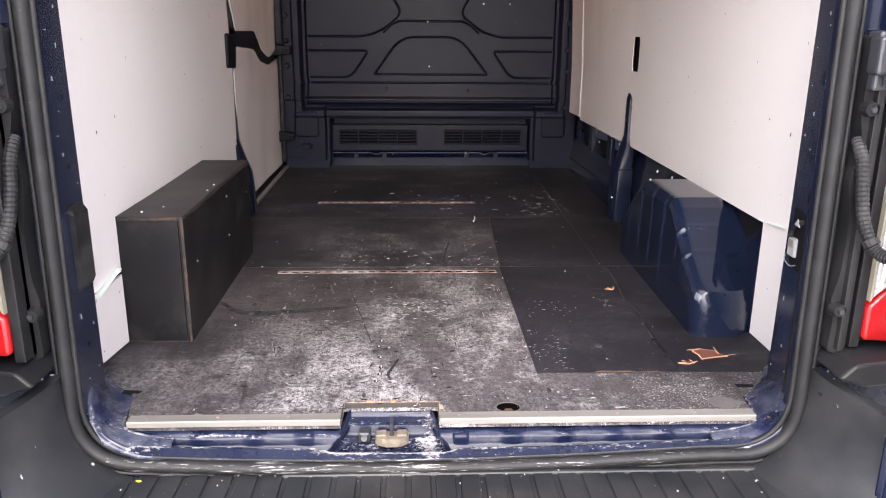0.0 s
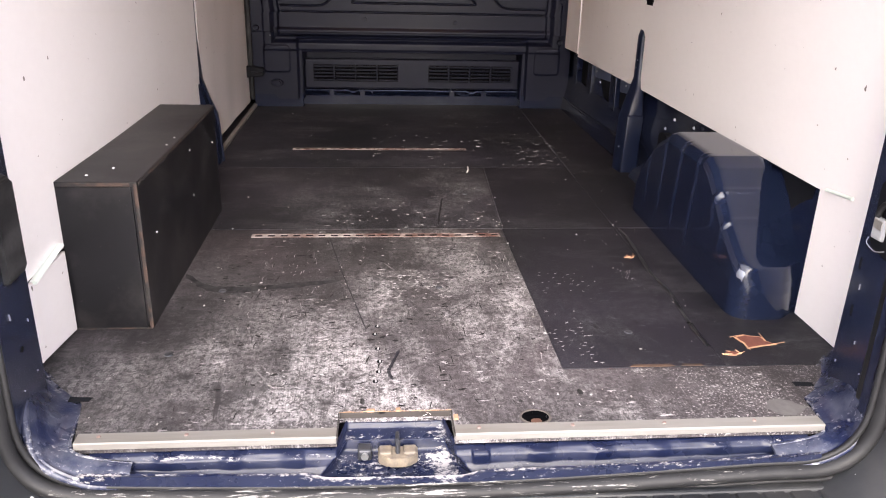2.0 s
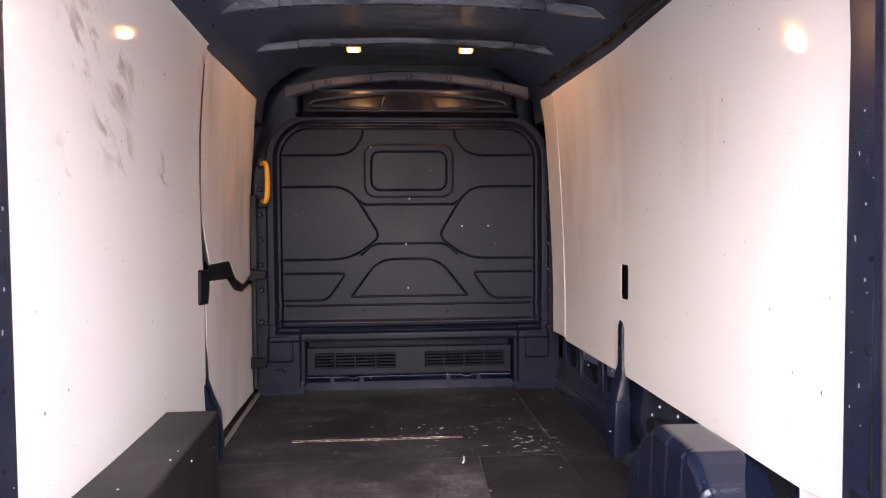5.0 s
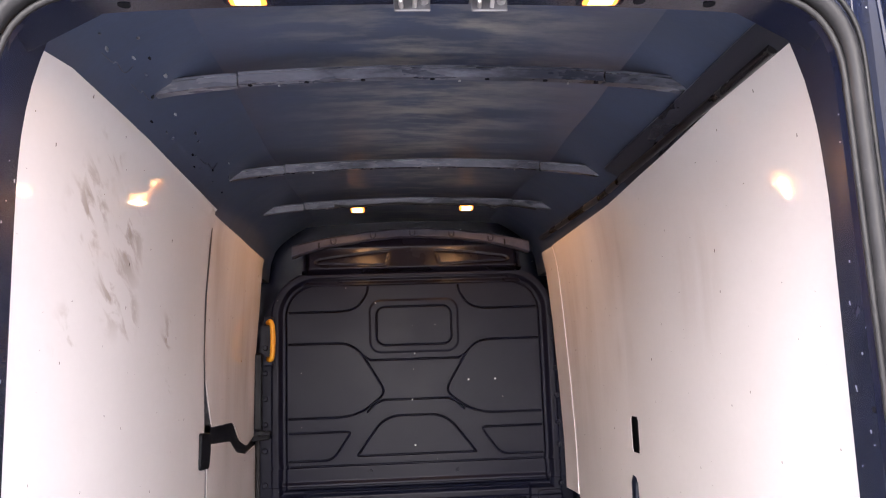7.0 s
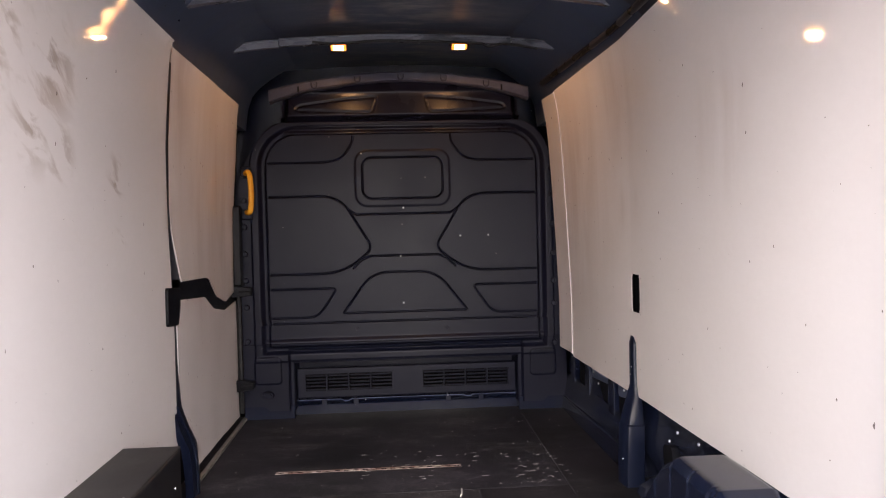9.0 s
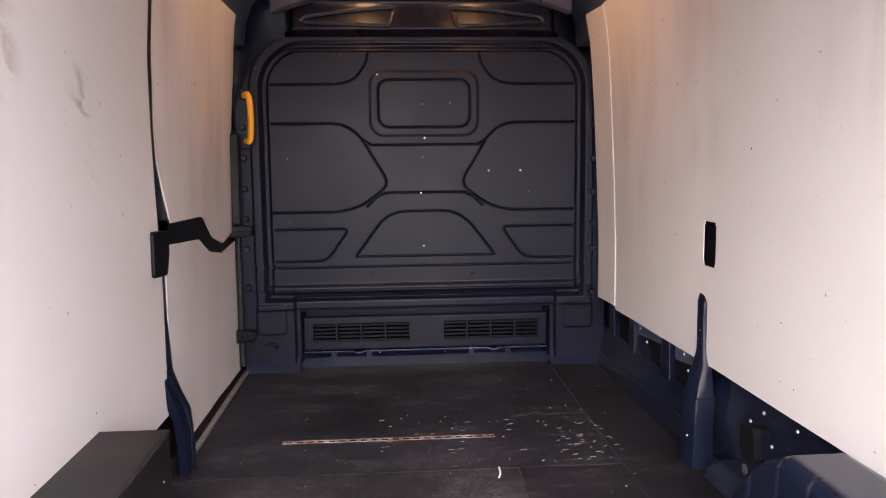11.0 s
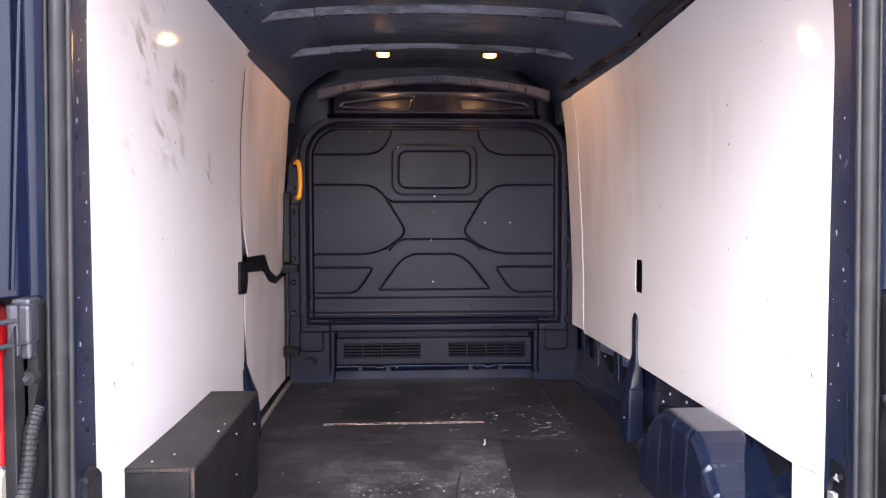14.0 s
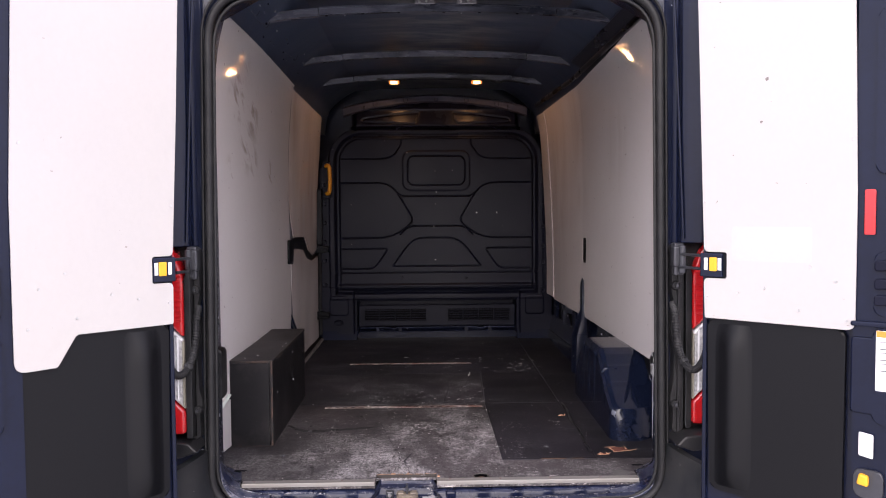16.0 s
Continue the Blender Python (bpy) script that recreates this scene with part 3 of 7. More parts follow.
def sheet(us, vs, place, thick, skip=None):
    """A bent board: place(u, v) on a grid of us and vs, with a thickness vector function or a fixed offset; cells in skip are cut out."""
    bm = bmesh.new()
    off = Vector(thick)
    nu, nv = len(us), len(vs(us[0])) if callable(vs) else len(vs)
    front, back = [], []
    for u in us:
        col = vs(u) if callable(vs) else vs
        front.append([bm.verts.new(place(u, v)) for v in col])
        back.append([bm.verts.new(Vector(place(u, v)) + off) for v in col])
    keep = {(i, j) for i in range(nu - 1) for j in range(nv - 1)
            if not (skip and skip((us[i] + us[i + 1]) / 2, ((vs(us[i]) if callable(vs) else vs)[j] + (vs(us[i]) if callable(vs) else vs)[j + 1]) / 2))}
    for i, j in keep:
        a = (front[i][j], front[i + 1][j], front[i + 1][j + 1], front[i][j + 1])
        b = (back[i][j], back[i][j + 1], back[i + 1][j + 1], back[i + 1][j])
        bm.faces.new(a), bm.faces.new(b)
        for di, dj, p, q in ((-1, 0, (i, j), (i, j + 1)), (1, 0, (i + 1, j), (i + 1, j + 1)), (0, -1, (i, j), (i + 1, j)), (0, 1, (i, j + 1), (i + 1, j + 1))):
            if (i + di, j + dj) not in keep:
                bm.faces.new((front[p[0]][p[1]], front[q[0]][q[1]], back[q[0]][q[1]], back[p[0]][p[1]]))
    for v in [v for v in bm.verts if not v.link_faces]:
        bm.verts.remove(v)
    return bm


def lin(a, b, n):
    return [a + (b - a) * i / n for i in range(n + 1)]


def curve_at(table, v):
    """Piecewise-linear value from (position, value) pairs."""
    for (a, p), (b, q) in zip(table, table[1:]):
        if v <= b:
            return p + (q - p) * max(0.0, (v - a)) / (b - a)
    return table[-1][1]


def screws(parent, places, r, normal, material, name="screw", proud=0.002):
    """Low domed screw heads, each a piece of its own on one shared mesh."""
    bm = bmesh.new()
    bmesh.ops.create_cone(bm, cap_ends=True, segments=10, radius1=r, radius2=r * 0.7, depth=proud * 2)
    q = Vector((0, 0, 1)).rotation_difference(Vector(normal))
    bmesh.ops.rotate(bm, cent=(0, 0, 0), matrix=q.to_matrix(), verts=bm.verts)
    me = bpy.data.meshes.new(name)
    bm.to_mesh(me)
    bm.free()
    me.materials.append(material)
    for p in places:
        o = new(name, me)
        o.location = p
        attach(o, parent)


# ---------------------------------------------------------------- ground and shell
def build_ground():
    bm = bmesh.new()
    n = 60
    size = 400.0
    xs = [math.copysign(abs(i / n * 2 - 1) ** 3, i / n * 2 - 1) * size for i in range(n + 1)]
    g = [[bm.verts.new((x, y, -0.62 + 0.012 * noise.noise((x * 1.3, y * 1.3, 0)))) for y in xs] for x in xs]
    for i in range(n):
        for j in range(n):
            bm.faces.new((g[i][j], g[i + 1][j], g[i + 1][j + 1], g[i][j + 1]))
    tagged(part("ground", bm, GRAVEL), "pale grey gravel yard under the van", "ground", kind="structure")


build_ground()

CX = -0.05          # middle of the rear opening
YB = 3.09           # face of the bulkhead


def x_right(y, z):
    """Inner face of the right-hand lining, leaning in towards the roof."""
    base = curve_at([(0.3, 0.852), (1.9, 0.850), (2.93, 0.825), (3.2, 0.81)], y)
    lean = curve_at([(0.0, 0.0), (0.9, 0.0), (1.3, -0.002), (1.45, -0.006), (1.56, -0.014), (1.65, -0.028), (1.76, -0.055)], z)
    front = curve_at([(1.9, 0.0), (2.95, 1.0)], y)
    lean -= front * curve_at([(0.6, 0.0), (0.9, 0.012), (1.35, 0.035), (1.66, 0.045)], z)
    return base + lean + 0.004 * noise.noise((y * 1.7, z * 1.3, 4.0))


def x_left(y, z):
    base = curve_at([(0.2, -0.893), (1.3, -0.886), (1.9, -0.884), (3.1, -0.872)], y)
    lean = curve_at([(0.0, 0.0), (1.1, 0.002), (1.32, 0.006), (1.5, 0.018), (1.6, 0.026), (1.7, 0.045), (1.8, 0.07)], z)
    front = curve_at([(1.9, 0.0), (3.0, 1.0)], y)
    lean += front * curve_at([(0.7, 0.0), (1.1, 0.008), (1.35, 0.022), (1.65, 0.02)], z)
    return base + lean + 0.004 * noise.noise((y * 1.7, z * 1.3, 9.0))


def build_shell():
    """The van's plain outer skin, which closes the load space."""
    left = tagged(part("wall_left", prism([(-1.02, -0.3), (-1.04, 0.6), (-1.0, 1.3), (-0.9, 1.84), (-0.86, 1.88), (-0.93, 1.3), (-0.985, 0.6), (-0.985, -0.3)], "y", -0.02, 3.5), NAVY), "navy painted side of the van", "wall", kind="structure")
    right = tagged(part("wall_right", prism([(0.97, -0.3), (0.985, 0.6), (0.96, 1.3), (0.86, 1.84), (0.82, 1.88), (0.9, 1.3), (0.93, 0.6), (0.93, -0.3)], "y", -0.02, 3.5), NAVY), "navy painted side of the van", "wall", kind="structure")
    tagged(part("wall_front", block(-0.98, 0.94, 3.42, 3.5, -0.3, 1.93, 0), NAVY), "plain closing wall behind the bulkhead", "wall", kind="structure")
    tagged(part("chassis", block(-0.95, 0.9, 0.1, 3.4, -0.63, -0.075, 0.02), VOID), "dark underbody below the load floor", "chassis", kind="structure")
    return left, right


WALL_L, WALL_R = build_shell()


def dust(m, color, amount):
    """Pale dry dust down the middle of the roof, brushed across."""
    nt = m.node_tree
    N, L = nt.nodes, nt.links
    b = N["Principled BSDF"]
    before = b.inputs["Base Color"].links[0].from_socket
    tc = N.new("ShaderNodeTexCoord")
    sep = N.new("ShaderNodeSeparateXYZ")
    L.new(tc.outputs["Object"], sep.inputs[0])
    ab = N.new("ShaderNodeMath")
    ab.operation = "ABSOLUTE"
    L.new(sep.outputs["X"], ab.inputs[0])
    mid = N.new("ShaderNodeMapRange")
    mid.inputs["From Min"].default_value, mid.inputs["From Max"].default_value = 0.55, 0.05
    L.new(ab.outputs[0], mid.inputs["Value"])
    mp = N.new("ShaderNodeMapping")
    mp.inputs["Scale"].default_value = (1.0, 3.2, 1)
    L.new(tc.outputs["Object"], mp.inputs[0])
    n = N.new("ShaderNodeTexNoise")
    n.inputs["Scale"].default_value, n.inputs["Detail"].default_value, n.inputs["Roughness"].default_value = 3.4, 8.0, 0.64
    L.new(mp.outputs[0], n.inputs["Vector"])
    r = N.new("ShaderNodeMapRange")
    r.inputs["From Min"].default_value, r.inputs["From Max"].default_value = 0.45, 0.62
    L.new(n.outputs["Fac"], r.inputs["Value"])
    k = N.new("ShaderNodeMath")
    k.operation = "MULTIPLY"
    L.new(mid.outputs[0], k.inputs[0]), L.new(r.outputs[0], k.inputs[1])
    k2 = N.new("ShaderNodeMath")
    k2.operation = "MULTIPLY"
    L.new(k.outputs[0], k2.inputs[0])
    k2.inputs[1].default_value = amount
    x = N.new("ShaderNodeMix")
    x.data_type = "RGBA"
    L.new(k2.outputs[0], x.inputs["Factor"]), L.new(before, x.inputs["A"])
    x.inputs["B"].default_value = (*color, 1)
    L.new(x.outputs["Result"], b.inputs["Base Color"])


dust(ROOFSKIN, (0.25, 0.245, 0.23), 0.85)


def build_ceiling():
    """Roof skin, arched across, with shallow pressed panels between the bows."""
    def roof(u, v):
        s = (u + 0.02) / 0.9
        z = 1.925 - 0.055 * s * s - 0.11 * max(0.0, abs(s) - 0.8) ** 1.4 * 4
        return (u, v, z + 0.004 * noise.noise((u * 3, v * 2.2, 2)))
    bm = sheet(lin(-0.93, 0.89, 36), lin(-0.06, 3.45, 60), roof, (0, 0, 0.02))
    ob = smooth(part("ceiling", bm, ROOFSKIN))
    tagged(ob, "dark navy bare metal roof skin with dusty marks", "ceiling", kind="structure")


build_ceiling()


def bow_z(x, top=1.845):
    s = (x + 0.02) / 0.9
    return top - 0.05 * s * s - 0.35 * max(0.0, abs(s) - 0.82) ** 1.5


def build_bow(y, top, w, name_label):
    b = thing("roof_bow", (0, y, top), name_label, "roof beam", "roof bows")
    # channel section: flat middle, two lower flanges
    secs = [(-w, 0.012), (-w * 0.72, 0.012), (-w * 0.6, -0.014), (w * 0.6, -0.014), (w * 0.72, 0.012), (w, 0.012), (w, 0.018), (-w, 0.018)]
    bm = bmesh.new()
    xs = lin(-0.55, 0.50, 30)
    rings = [[bm.verts.new((x, y + a, bow_z(x, top) + h)) for a, h in secs] for x in xs]
    for A, B in zip(rings, rings[1:]):
        for i in range(len(secs)):
            bm.faces.new((A[i], A[(i + 1) % 8], B[(i + 1) % 8], B[i]))
    bm.faces.new(rings[0]), bm.faces.new(rings[-1][::-1])
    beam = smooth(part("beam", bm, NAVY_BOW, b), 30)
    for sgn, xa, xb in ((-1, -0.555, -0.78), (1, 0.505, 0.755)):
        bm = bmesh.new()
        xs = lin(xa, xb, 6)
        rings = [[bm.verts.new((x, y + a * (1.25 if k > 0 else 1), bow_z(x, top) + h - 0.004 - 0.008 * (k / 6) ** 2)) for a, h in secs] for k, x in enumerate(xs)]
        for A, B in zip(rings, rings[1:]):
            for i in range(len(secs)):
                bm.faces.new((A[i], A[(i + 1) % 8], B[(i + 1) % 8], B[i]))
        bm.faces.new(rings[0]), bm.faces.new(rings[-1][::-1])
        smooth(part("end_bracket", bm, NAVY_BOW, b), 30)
    for x in (-0.52, -0.36, -0.2, 0.0, 0.16, 0.33, 0.48):
        bm = bmesh.new()
        bmesh.ops.create_cone(bm, cap_ends=True, segments=10, radius1=0.007, radius2=0.007, depth=0.002, matrix=pose(x, y, bow_z(x, top) - 0.0155))
        part("hole", bm, VOID, beam)
    for x in (-0.44, 0.08, 0.4):
        bm = bmesh.new()
        bmesh.ops.create_cone(bm, cap_ends=True, segments=8, radius1=0.004, radius2=0.003, depth=0.004, matrix=pose(x, y + 0.012, bow_z(x, top) - 0.0165))
        part("rivet", bm, STEEL, beam)
    return b


for y_, t_, w_ in ((0.80, 1.862, 0.023), (1.80, 1.86, 0.021), (2.53, 1.858, 0.021)):
    build_bow(y_, t_, w_, "navy painted pressed steel roof bow with holes")


def build_roof_rails():
    """Longitudinal rails between linings and roof."""
    for sgn, xw in ((-1, x_left), (1, x_right)):
        bm = bmesh.new()
        rows = []
        for y in lin(0.12, 3.3, 40):
            x0 = xw(y, 1.66)
            x0 = x0 + sgn * 0.012
            pr = [(x0 + sgn * 0.02, 1.55), (x0 + sgn * 0.006, 1.66), (x0 - sgn * 0.02, 1.735), (x0 - sgn * 0.055, 1.775), (x0 - sgn * 0.10, 1.812), (x0 - sgn * 0.15, 1.846), (x0 - sgn * 0.20, 1.874), (x0 - sgn * 0.26, 1.905), (x0 + sgn * 0.1, 1.93), (x0 + sgn * 0.1, 1.55)]
            rows.append([bm.verts.new((a, y, b)) for a, b in pr])
        n = len(rows[0])
        for A, B in zip(rows, rows[1:]):
            for i in range(n):
                bm.faces.new((A[i], A[(i + 1) % n], B[(i + 1) % n], B[i]))
        bm.faces.new(rows[0]), bm.faces.new(rows[-1][::-1])
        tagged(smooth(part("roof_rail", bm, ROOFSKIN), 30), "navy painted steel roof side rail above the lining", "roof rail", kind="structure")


build_roof_rails()


TRIM_SHEET = surface("dark_cove_sheet", (0.024, 0.025, 0.034), 0.30, spec=0.5, vary=0.25, big=4, bump=0.04, stretch=(1, 0.3, 1))


def build_rail_fittings():
    """Brackets, clips and wires along the left rail; a padded trim tube along the right one."""
    q = random.Random(21)
    t = part("trim_tube", tube([(x_right(y, 1.70) - 0.022, y, 1.748 - 0.03 * (y - 0.4) / 2.5) for y in lin(0.36, 2.9, 30)], 0.014, 12), TRIM)
    tagged(smooth(t, 60), "black padded trim tube along the top of the lining", "trim", kind="structure")
    bm = bmesh.new()
    arc = [(0.004, 1.700), (-0.014, 1.726), (-0.038, 1.750), (-0.066, 1.768), (-0.090, 1.778), (-0.100, 1.790), (-0.096, 1.796), (-0.086, 1.786), (-0.062, 1.776), (-0.034, 1.758), (-0.008, 1.732), (0.010, 1.704)]
    rings = [[bm.verts.new((x_right(y, 1.66) + 0.008 + a, y, z - 0.006 * (y - 0.3))) for a, z in arc] for y in lin(0.20, 1.62, 30)]
    for A, B in zip(rings, rings[1:]):
        for k in range(len(arc)):
            bm.faces.new((A[k], A[(k + 1) % len(arc)], B[(k + 1) % len(arc)], B[k]))
    bm.faces.new(rings[0]), bm.faces.new(rings[-1][::-1])
    tagged(smooth(part("cove_trim", bm, TRIM_SHEET), 50), "smooth dark coved panel between the lining and the roof", "trim", kind="structure")
    c = thing("rail_clips", (-0.8, 1.2, 1.76), "small steel clips and brackets on the roof rail", "clips")
    for k in range(26):
        y = 0.3 + k * 0.062 + q.uniform(-0.02, 0.02)
        z = 1.765 + q.uniform(-0.01, 0.07)
        x = x_left(y, 1.66) + 0.045 + (z - 1.775) * 1.27
        a, b, d = q.uniform(0.0015, 0.004), q.uniform(0.003, 0.010), q.uniform(0.002, 0.007)
        part("clip", block(x - a, x + a, y - b, y + b, z - d, z + d, 0.0015, 1), q.choice([STEEL, NAVY_BOW, STEEL_DARK0, VOID]), c)
    for y0 in (0.42, 0.62, 1.35):
        x = x_left(y0, 1.66) + 0.06
        part("wire", tube(spline([(x, y0, 1.77), (x + 0.015, y0 + 0.03, 1.758), (x + 0.01, y0 + 0.07, 1.775), (x + 0.02, y0 + 0.10, 1.76), (x + 0.03, y0 + 0.13, 1.79)], 5), 0.0012, 6), STEEL_DARK0, c)


STEEL_DARK0 = surface("grey_clip_steel", (0.09, 0.09, 0.1), 0.35, metal=0.6, vary=0.3)
build_rail_fittings()


# ---------------------------------------------------------------- floor
def build_floor():
    base = tagged(part("floor", prism([(-0.95, 0.3), (-0.7, 0.12), (-0.30, 0.03), (-0.30, 0.095), (-0.03, 0.095), (-0.03, 0.03), (0.62, 0.1), (0.92, 0.3), (0.92, 3.4), (-0.95, 3.4)], "z", -0.075, -0.022), VOID), "load floor of worn brown-black plywood boards", "floor", kind="structure")
    # rear board with the cut-out for the lock, chamfered to the corner pieces
    rear = [(-0.745, 0.0), (-0.276, 0.0), (-0.276, 0.08), (-0.056, 0.08), (-0.056, 0.0), (0.1045, 0.0)] + [(0.105 + 0.027 * math.sin(a), 0.047 - 0.027 * math.cos(a)) for a in lin(-0.02, -2 * math.pi + 0.02, 22)] + [(0.1055, 0.0), (0.665, 0.0), (0.672, 0.10), (0.87, 0.229), (0.199, 0.229), (0.199, 1.124), (-0.93, 1.124), (-0.93, 0.29), (-0.775, 0.135)]
    part("board", prism(rear, "z", -0.021, 0.0, 0.0006, 1), FLOOR_WORN, base, "heavily scuffed anti-slip plywood board")
    part("board", prism([(0.2002, 0.232), (0.568, 0.232), (0.574, 1.124), (0.2002, 1.124)], "z", -0.021, 0.0006, 0.0006, 1), FLOOR_DARK, base, "darker newer plywood patch")
    part("board", prism([(0.569, 0.232), (0.872, 0.232), (0.94, 0.28), (0.94, 1.124), (0.575, 1.124)], "z", -0.021, 0.0002, 0.0006, 1), FLOOR_DARK, base)
    part("board", prism([(-0.93, 1.128), (0.204, 1.128), (0.235, 1.858), (-0.93, 1.858)], "z", -0.021, 0.0, 0.0008, 1), FLOOR_MID, base, "scuffed grey plywood board")
    part("board", prism([(0.2048, 1.128), (0.5735, 1.128), (0.5835, 1.858), (0.2358, 1.858)], "z", -0.021, 0.0004, 0.0005, 1), FLOOR_DARK, base)
    part("board", prism([(-0.93, 1.860), (0.5835, 1.860), (0.6005, 3.195), (-0.93, 3.195)], "z", -0.021, 0.0, 0.0006, 1), FLOOR_DARK2, base)
    part("board", prism([(0.5745, 1.128), (0.92, 1.128), (0.92, 3.195), (0.6015, 3.195)], "z", -0.021, 0.0006, 0.0005, 1), FLOOR_DARK, base)
    return base


FLOOR_DARK2 = floor_material("front_floor_ply", (0.0074, 0.0080, 0.0120), (0.22, 0.216, 0.235), 1.1, 0.53, 0.10, 0.26, 2.3)
FLOOR_MID = floor_material("scuffed_floor_ply", (0.0094, 0.0094, 0.0122), (0.27, 0.265, 0.28), 1.25, 0.535, 0.25, 0.22, 2.2)
nicks(FLOOR_DARK2, 9.0, 0.0034, (0.4, 0.38, 0.37), 0.12, 0.85, (0.7, 1.5, 1), "XY")
build_floor()


# ---------------------------------------------------------------- bulkhead
def seg_dist(px, pz, a, b):
    ax, az = a
    bx, bz = b
    dx, dz = bx - ax, bz - az
    t = np.clip(((px - ax) * dx + (pz - az) * dz) / (dx * dx + dz * dz + 1e-9), 0, 1)
    return np.hypot(px - ax - t * dx, pz - az - t * dz)


def line_dist(px, pz, pts, closed=False):
    d = np.full(px.shape, 9.0)
    for a, b in zip(pts, pts[1:] + (pts[:1] if closed else [])):
        d = np.minimum(d, seg_dist(px, pz, a, b))
    return d


def round_box(px, pz, x0, x1, z0, z1, r):
    """Signed distance to a rounded rectangle, negative inside."""
    qx = np.abs(px - (x0 + x1) / 2) - (x1 - x0) / 2 + r
    qz = np.abs(pz - (z0 + z1) / 2) - (z1 - z0) / 2 + r
    return np.hypot(np.maximum(qx, 0), np.maximum(qz, 0)) + np.minimum(np.maximum(qx, qz), 0) - r


def ease(v, a, b):
    t = np.clip((v - a) / (b - a), 0, 1)
    return t * t * (3 - 2 * t)


def relief(name, material, parent, xs, zs, depth, keep=None, label=""):
    """A moulded panel: the grid xs by zs pressed towards the load space by depth (metres before YB)."""
    X, Z = np.meshgrid(xs, zs, indexing="ij")
    D = depth(X, Z)
    V = np.stack([X, YB - D, Z], -1).reshape(-1, 3)
    nx, nz = len(xs), len(zs)
    i, j = np.meshgrid(np.arange(nx - 1), np.arange(nz - 1), indexing="ij")
    a = (i * nz + j).ravel()
    F = np.stack([a, a + nz, a + nz + 1, a + 1], 1)
    if keep is not None:
        C = V[F].mean(1)
        F = F[keep(C[:, 0], C[:, 2])]
    me = bpy.data.meshes.new(name)
    me.from_pydata(V.tolist(), [], F.tolist())
    me.materials.append(material)
    me.validate()
    ob = new(name, me)
    for p in me.polygons:
        p.use_smooth = True
    attach(ob, parent)
    return tagged(ob, label) if label else ob


def mirror(pts):
    return [(-x, z) for x, z in pts]


def build_bulkhead():
    b = thing("bulkhead", (0, YB, 0), "moulded black plastic bulkhead lining with grooves, scuffed", "bulkhead", kind="structure")
    hexa = rounded([(-1.0, 1.174), (-0.335, 1.174), (-0.165, 0.892), (-0.33, 0.764), (-1.0, 0.764)], [0.0, 0.10, 0.05, 0.12, 0.0], 6)
    low = rounded([(-1.0, 0.686), (-0.36, 0.686), (-0.465, 0.535), (-1.0, 0.535)], [0.0, 0.03, 0.05, 0.0], 5)
    trap = rounded([(-0.33, 0.553), (-0.175, 0.765), (0.165, 0.765), (0.33, 0.553)], [0.01, 0.09, 0.09, 0.01], 6)
    arc = rounded([(-1.0, 1.352), (-0.33, 1.352), (-0.262, 1.452), (-0.24, 1.7), (-1.0, 1.7)], [0.0, 0.10, 0.02, 0.0, 0.0], 6)
    loops = [(hexa, True), (mirror(hexa), True), (low, True), (mirror(low), True), (trap, True), (arc, True), (mirror(arc), True),
             ([(-0.29, 1.10), (-0.25, 1.074), (0.25, 1.074), (0.29, 1.10)], False), ([(-0.27, 0.79), (-0.225, 0.835), (-0.18, 0.852), (0.18, 0.852), (0.225, 0.835), (0.27, 0.79)], False), ([(-0.71, 0.505), (0.71, 0.505)], False)]

    def depth(X, Z):
        inside = round_box(X, Z, -0.715, 0.715, 0.385, 1.50, 0.17)
        cut = np.where(Z < 0.5, np.maximum(np.abs(X) - 0.715, 0.385 - Z), inside)
        D = np.zeros(X.shape)
        g = np.full(X.shape, 9.0)
        for pts, closed in loops:
            g = np.minimum(g, line_dist(X, Z, pts, closed))
        g = np.minimum(g, np.abs(round_box(X, Z, -0.212, 0.212, 1.155, 1.372, 0.05)))
        D -= 0.013 * (1 - ease(g, 0.0, 0.0058)) * (inside < -0.01)
        D += 0.004 * (1 - ease(round_box(X, Z, -0.245, 0.245, 1.12, 1.405, 0.06), -0.004, 0.012))
        # rim: groove, then a rounded frame, then the outer flange
        D -= 0.014 * ease(cut, -0.004, 0.008) * (1 - ease(cut, 0.02, 0.045))
        D += 0.014 * ease(cut, 0.02, 0.05) - 0.006 * ease(cut, 0.075, 0.085)
        # lower edge of the field and the recess for the vents
        rec = np.maximum(np.abs(X) - 0.625, Z - 0.365)
        D += 0.012 * (1 - ease(np.abs(Z - 0.40), 0.008, 0.03)) * (np.abs(X) < 0.74)
        D += np.where(Z < 0.40, -0.015, 0)
        D -= 0.02 * (1 - ease(rec, -0.01, 0.004))
        rec2 = np.maximum(np.abs(X) - 0.60, Z - 0.295)
        D -= 0.12 * (1 - ease(rec2, -0.014, 0.0))
        # side blocks beside the vents
        blk = round_box(np.abs(X), Z, 0.665, 0.80, 0.19, 0.33, 0.02)
        D += 0.006 * (1 - ease(blk, -0.004, 0.006)) * (Z < 0.4)
        D += 0.0012 * np.sin(X * 5 + 1) * np.cos(Z * 4)
        return D

    def keep(x, z):
        ax = np.abs(x + 0.0)
        top = 1.56 - 0.30 * np.clip((ax - 0.62) / 0.24, 0, 1) ** 2
        leg = ~((z < 0.07) & (ax > 0.70) & (z < 0.07 - (0.78 - ax) * 0.9 + 0.02))
        return (z < top) & leg

    relief("panel", PLASTIC, b, np.linspace(-0.862, 0.862, 700), np.linspace(0.045, 1.56, 600), depth, keep)

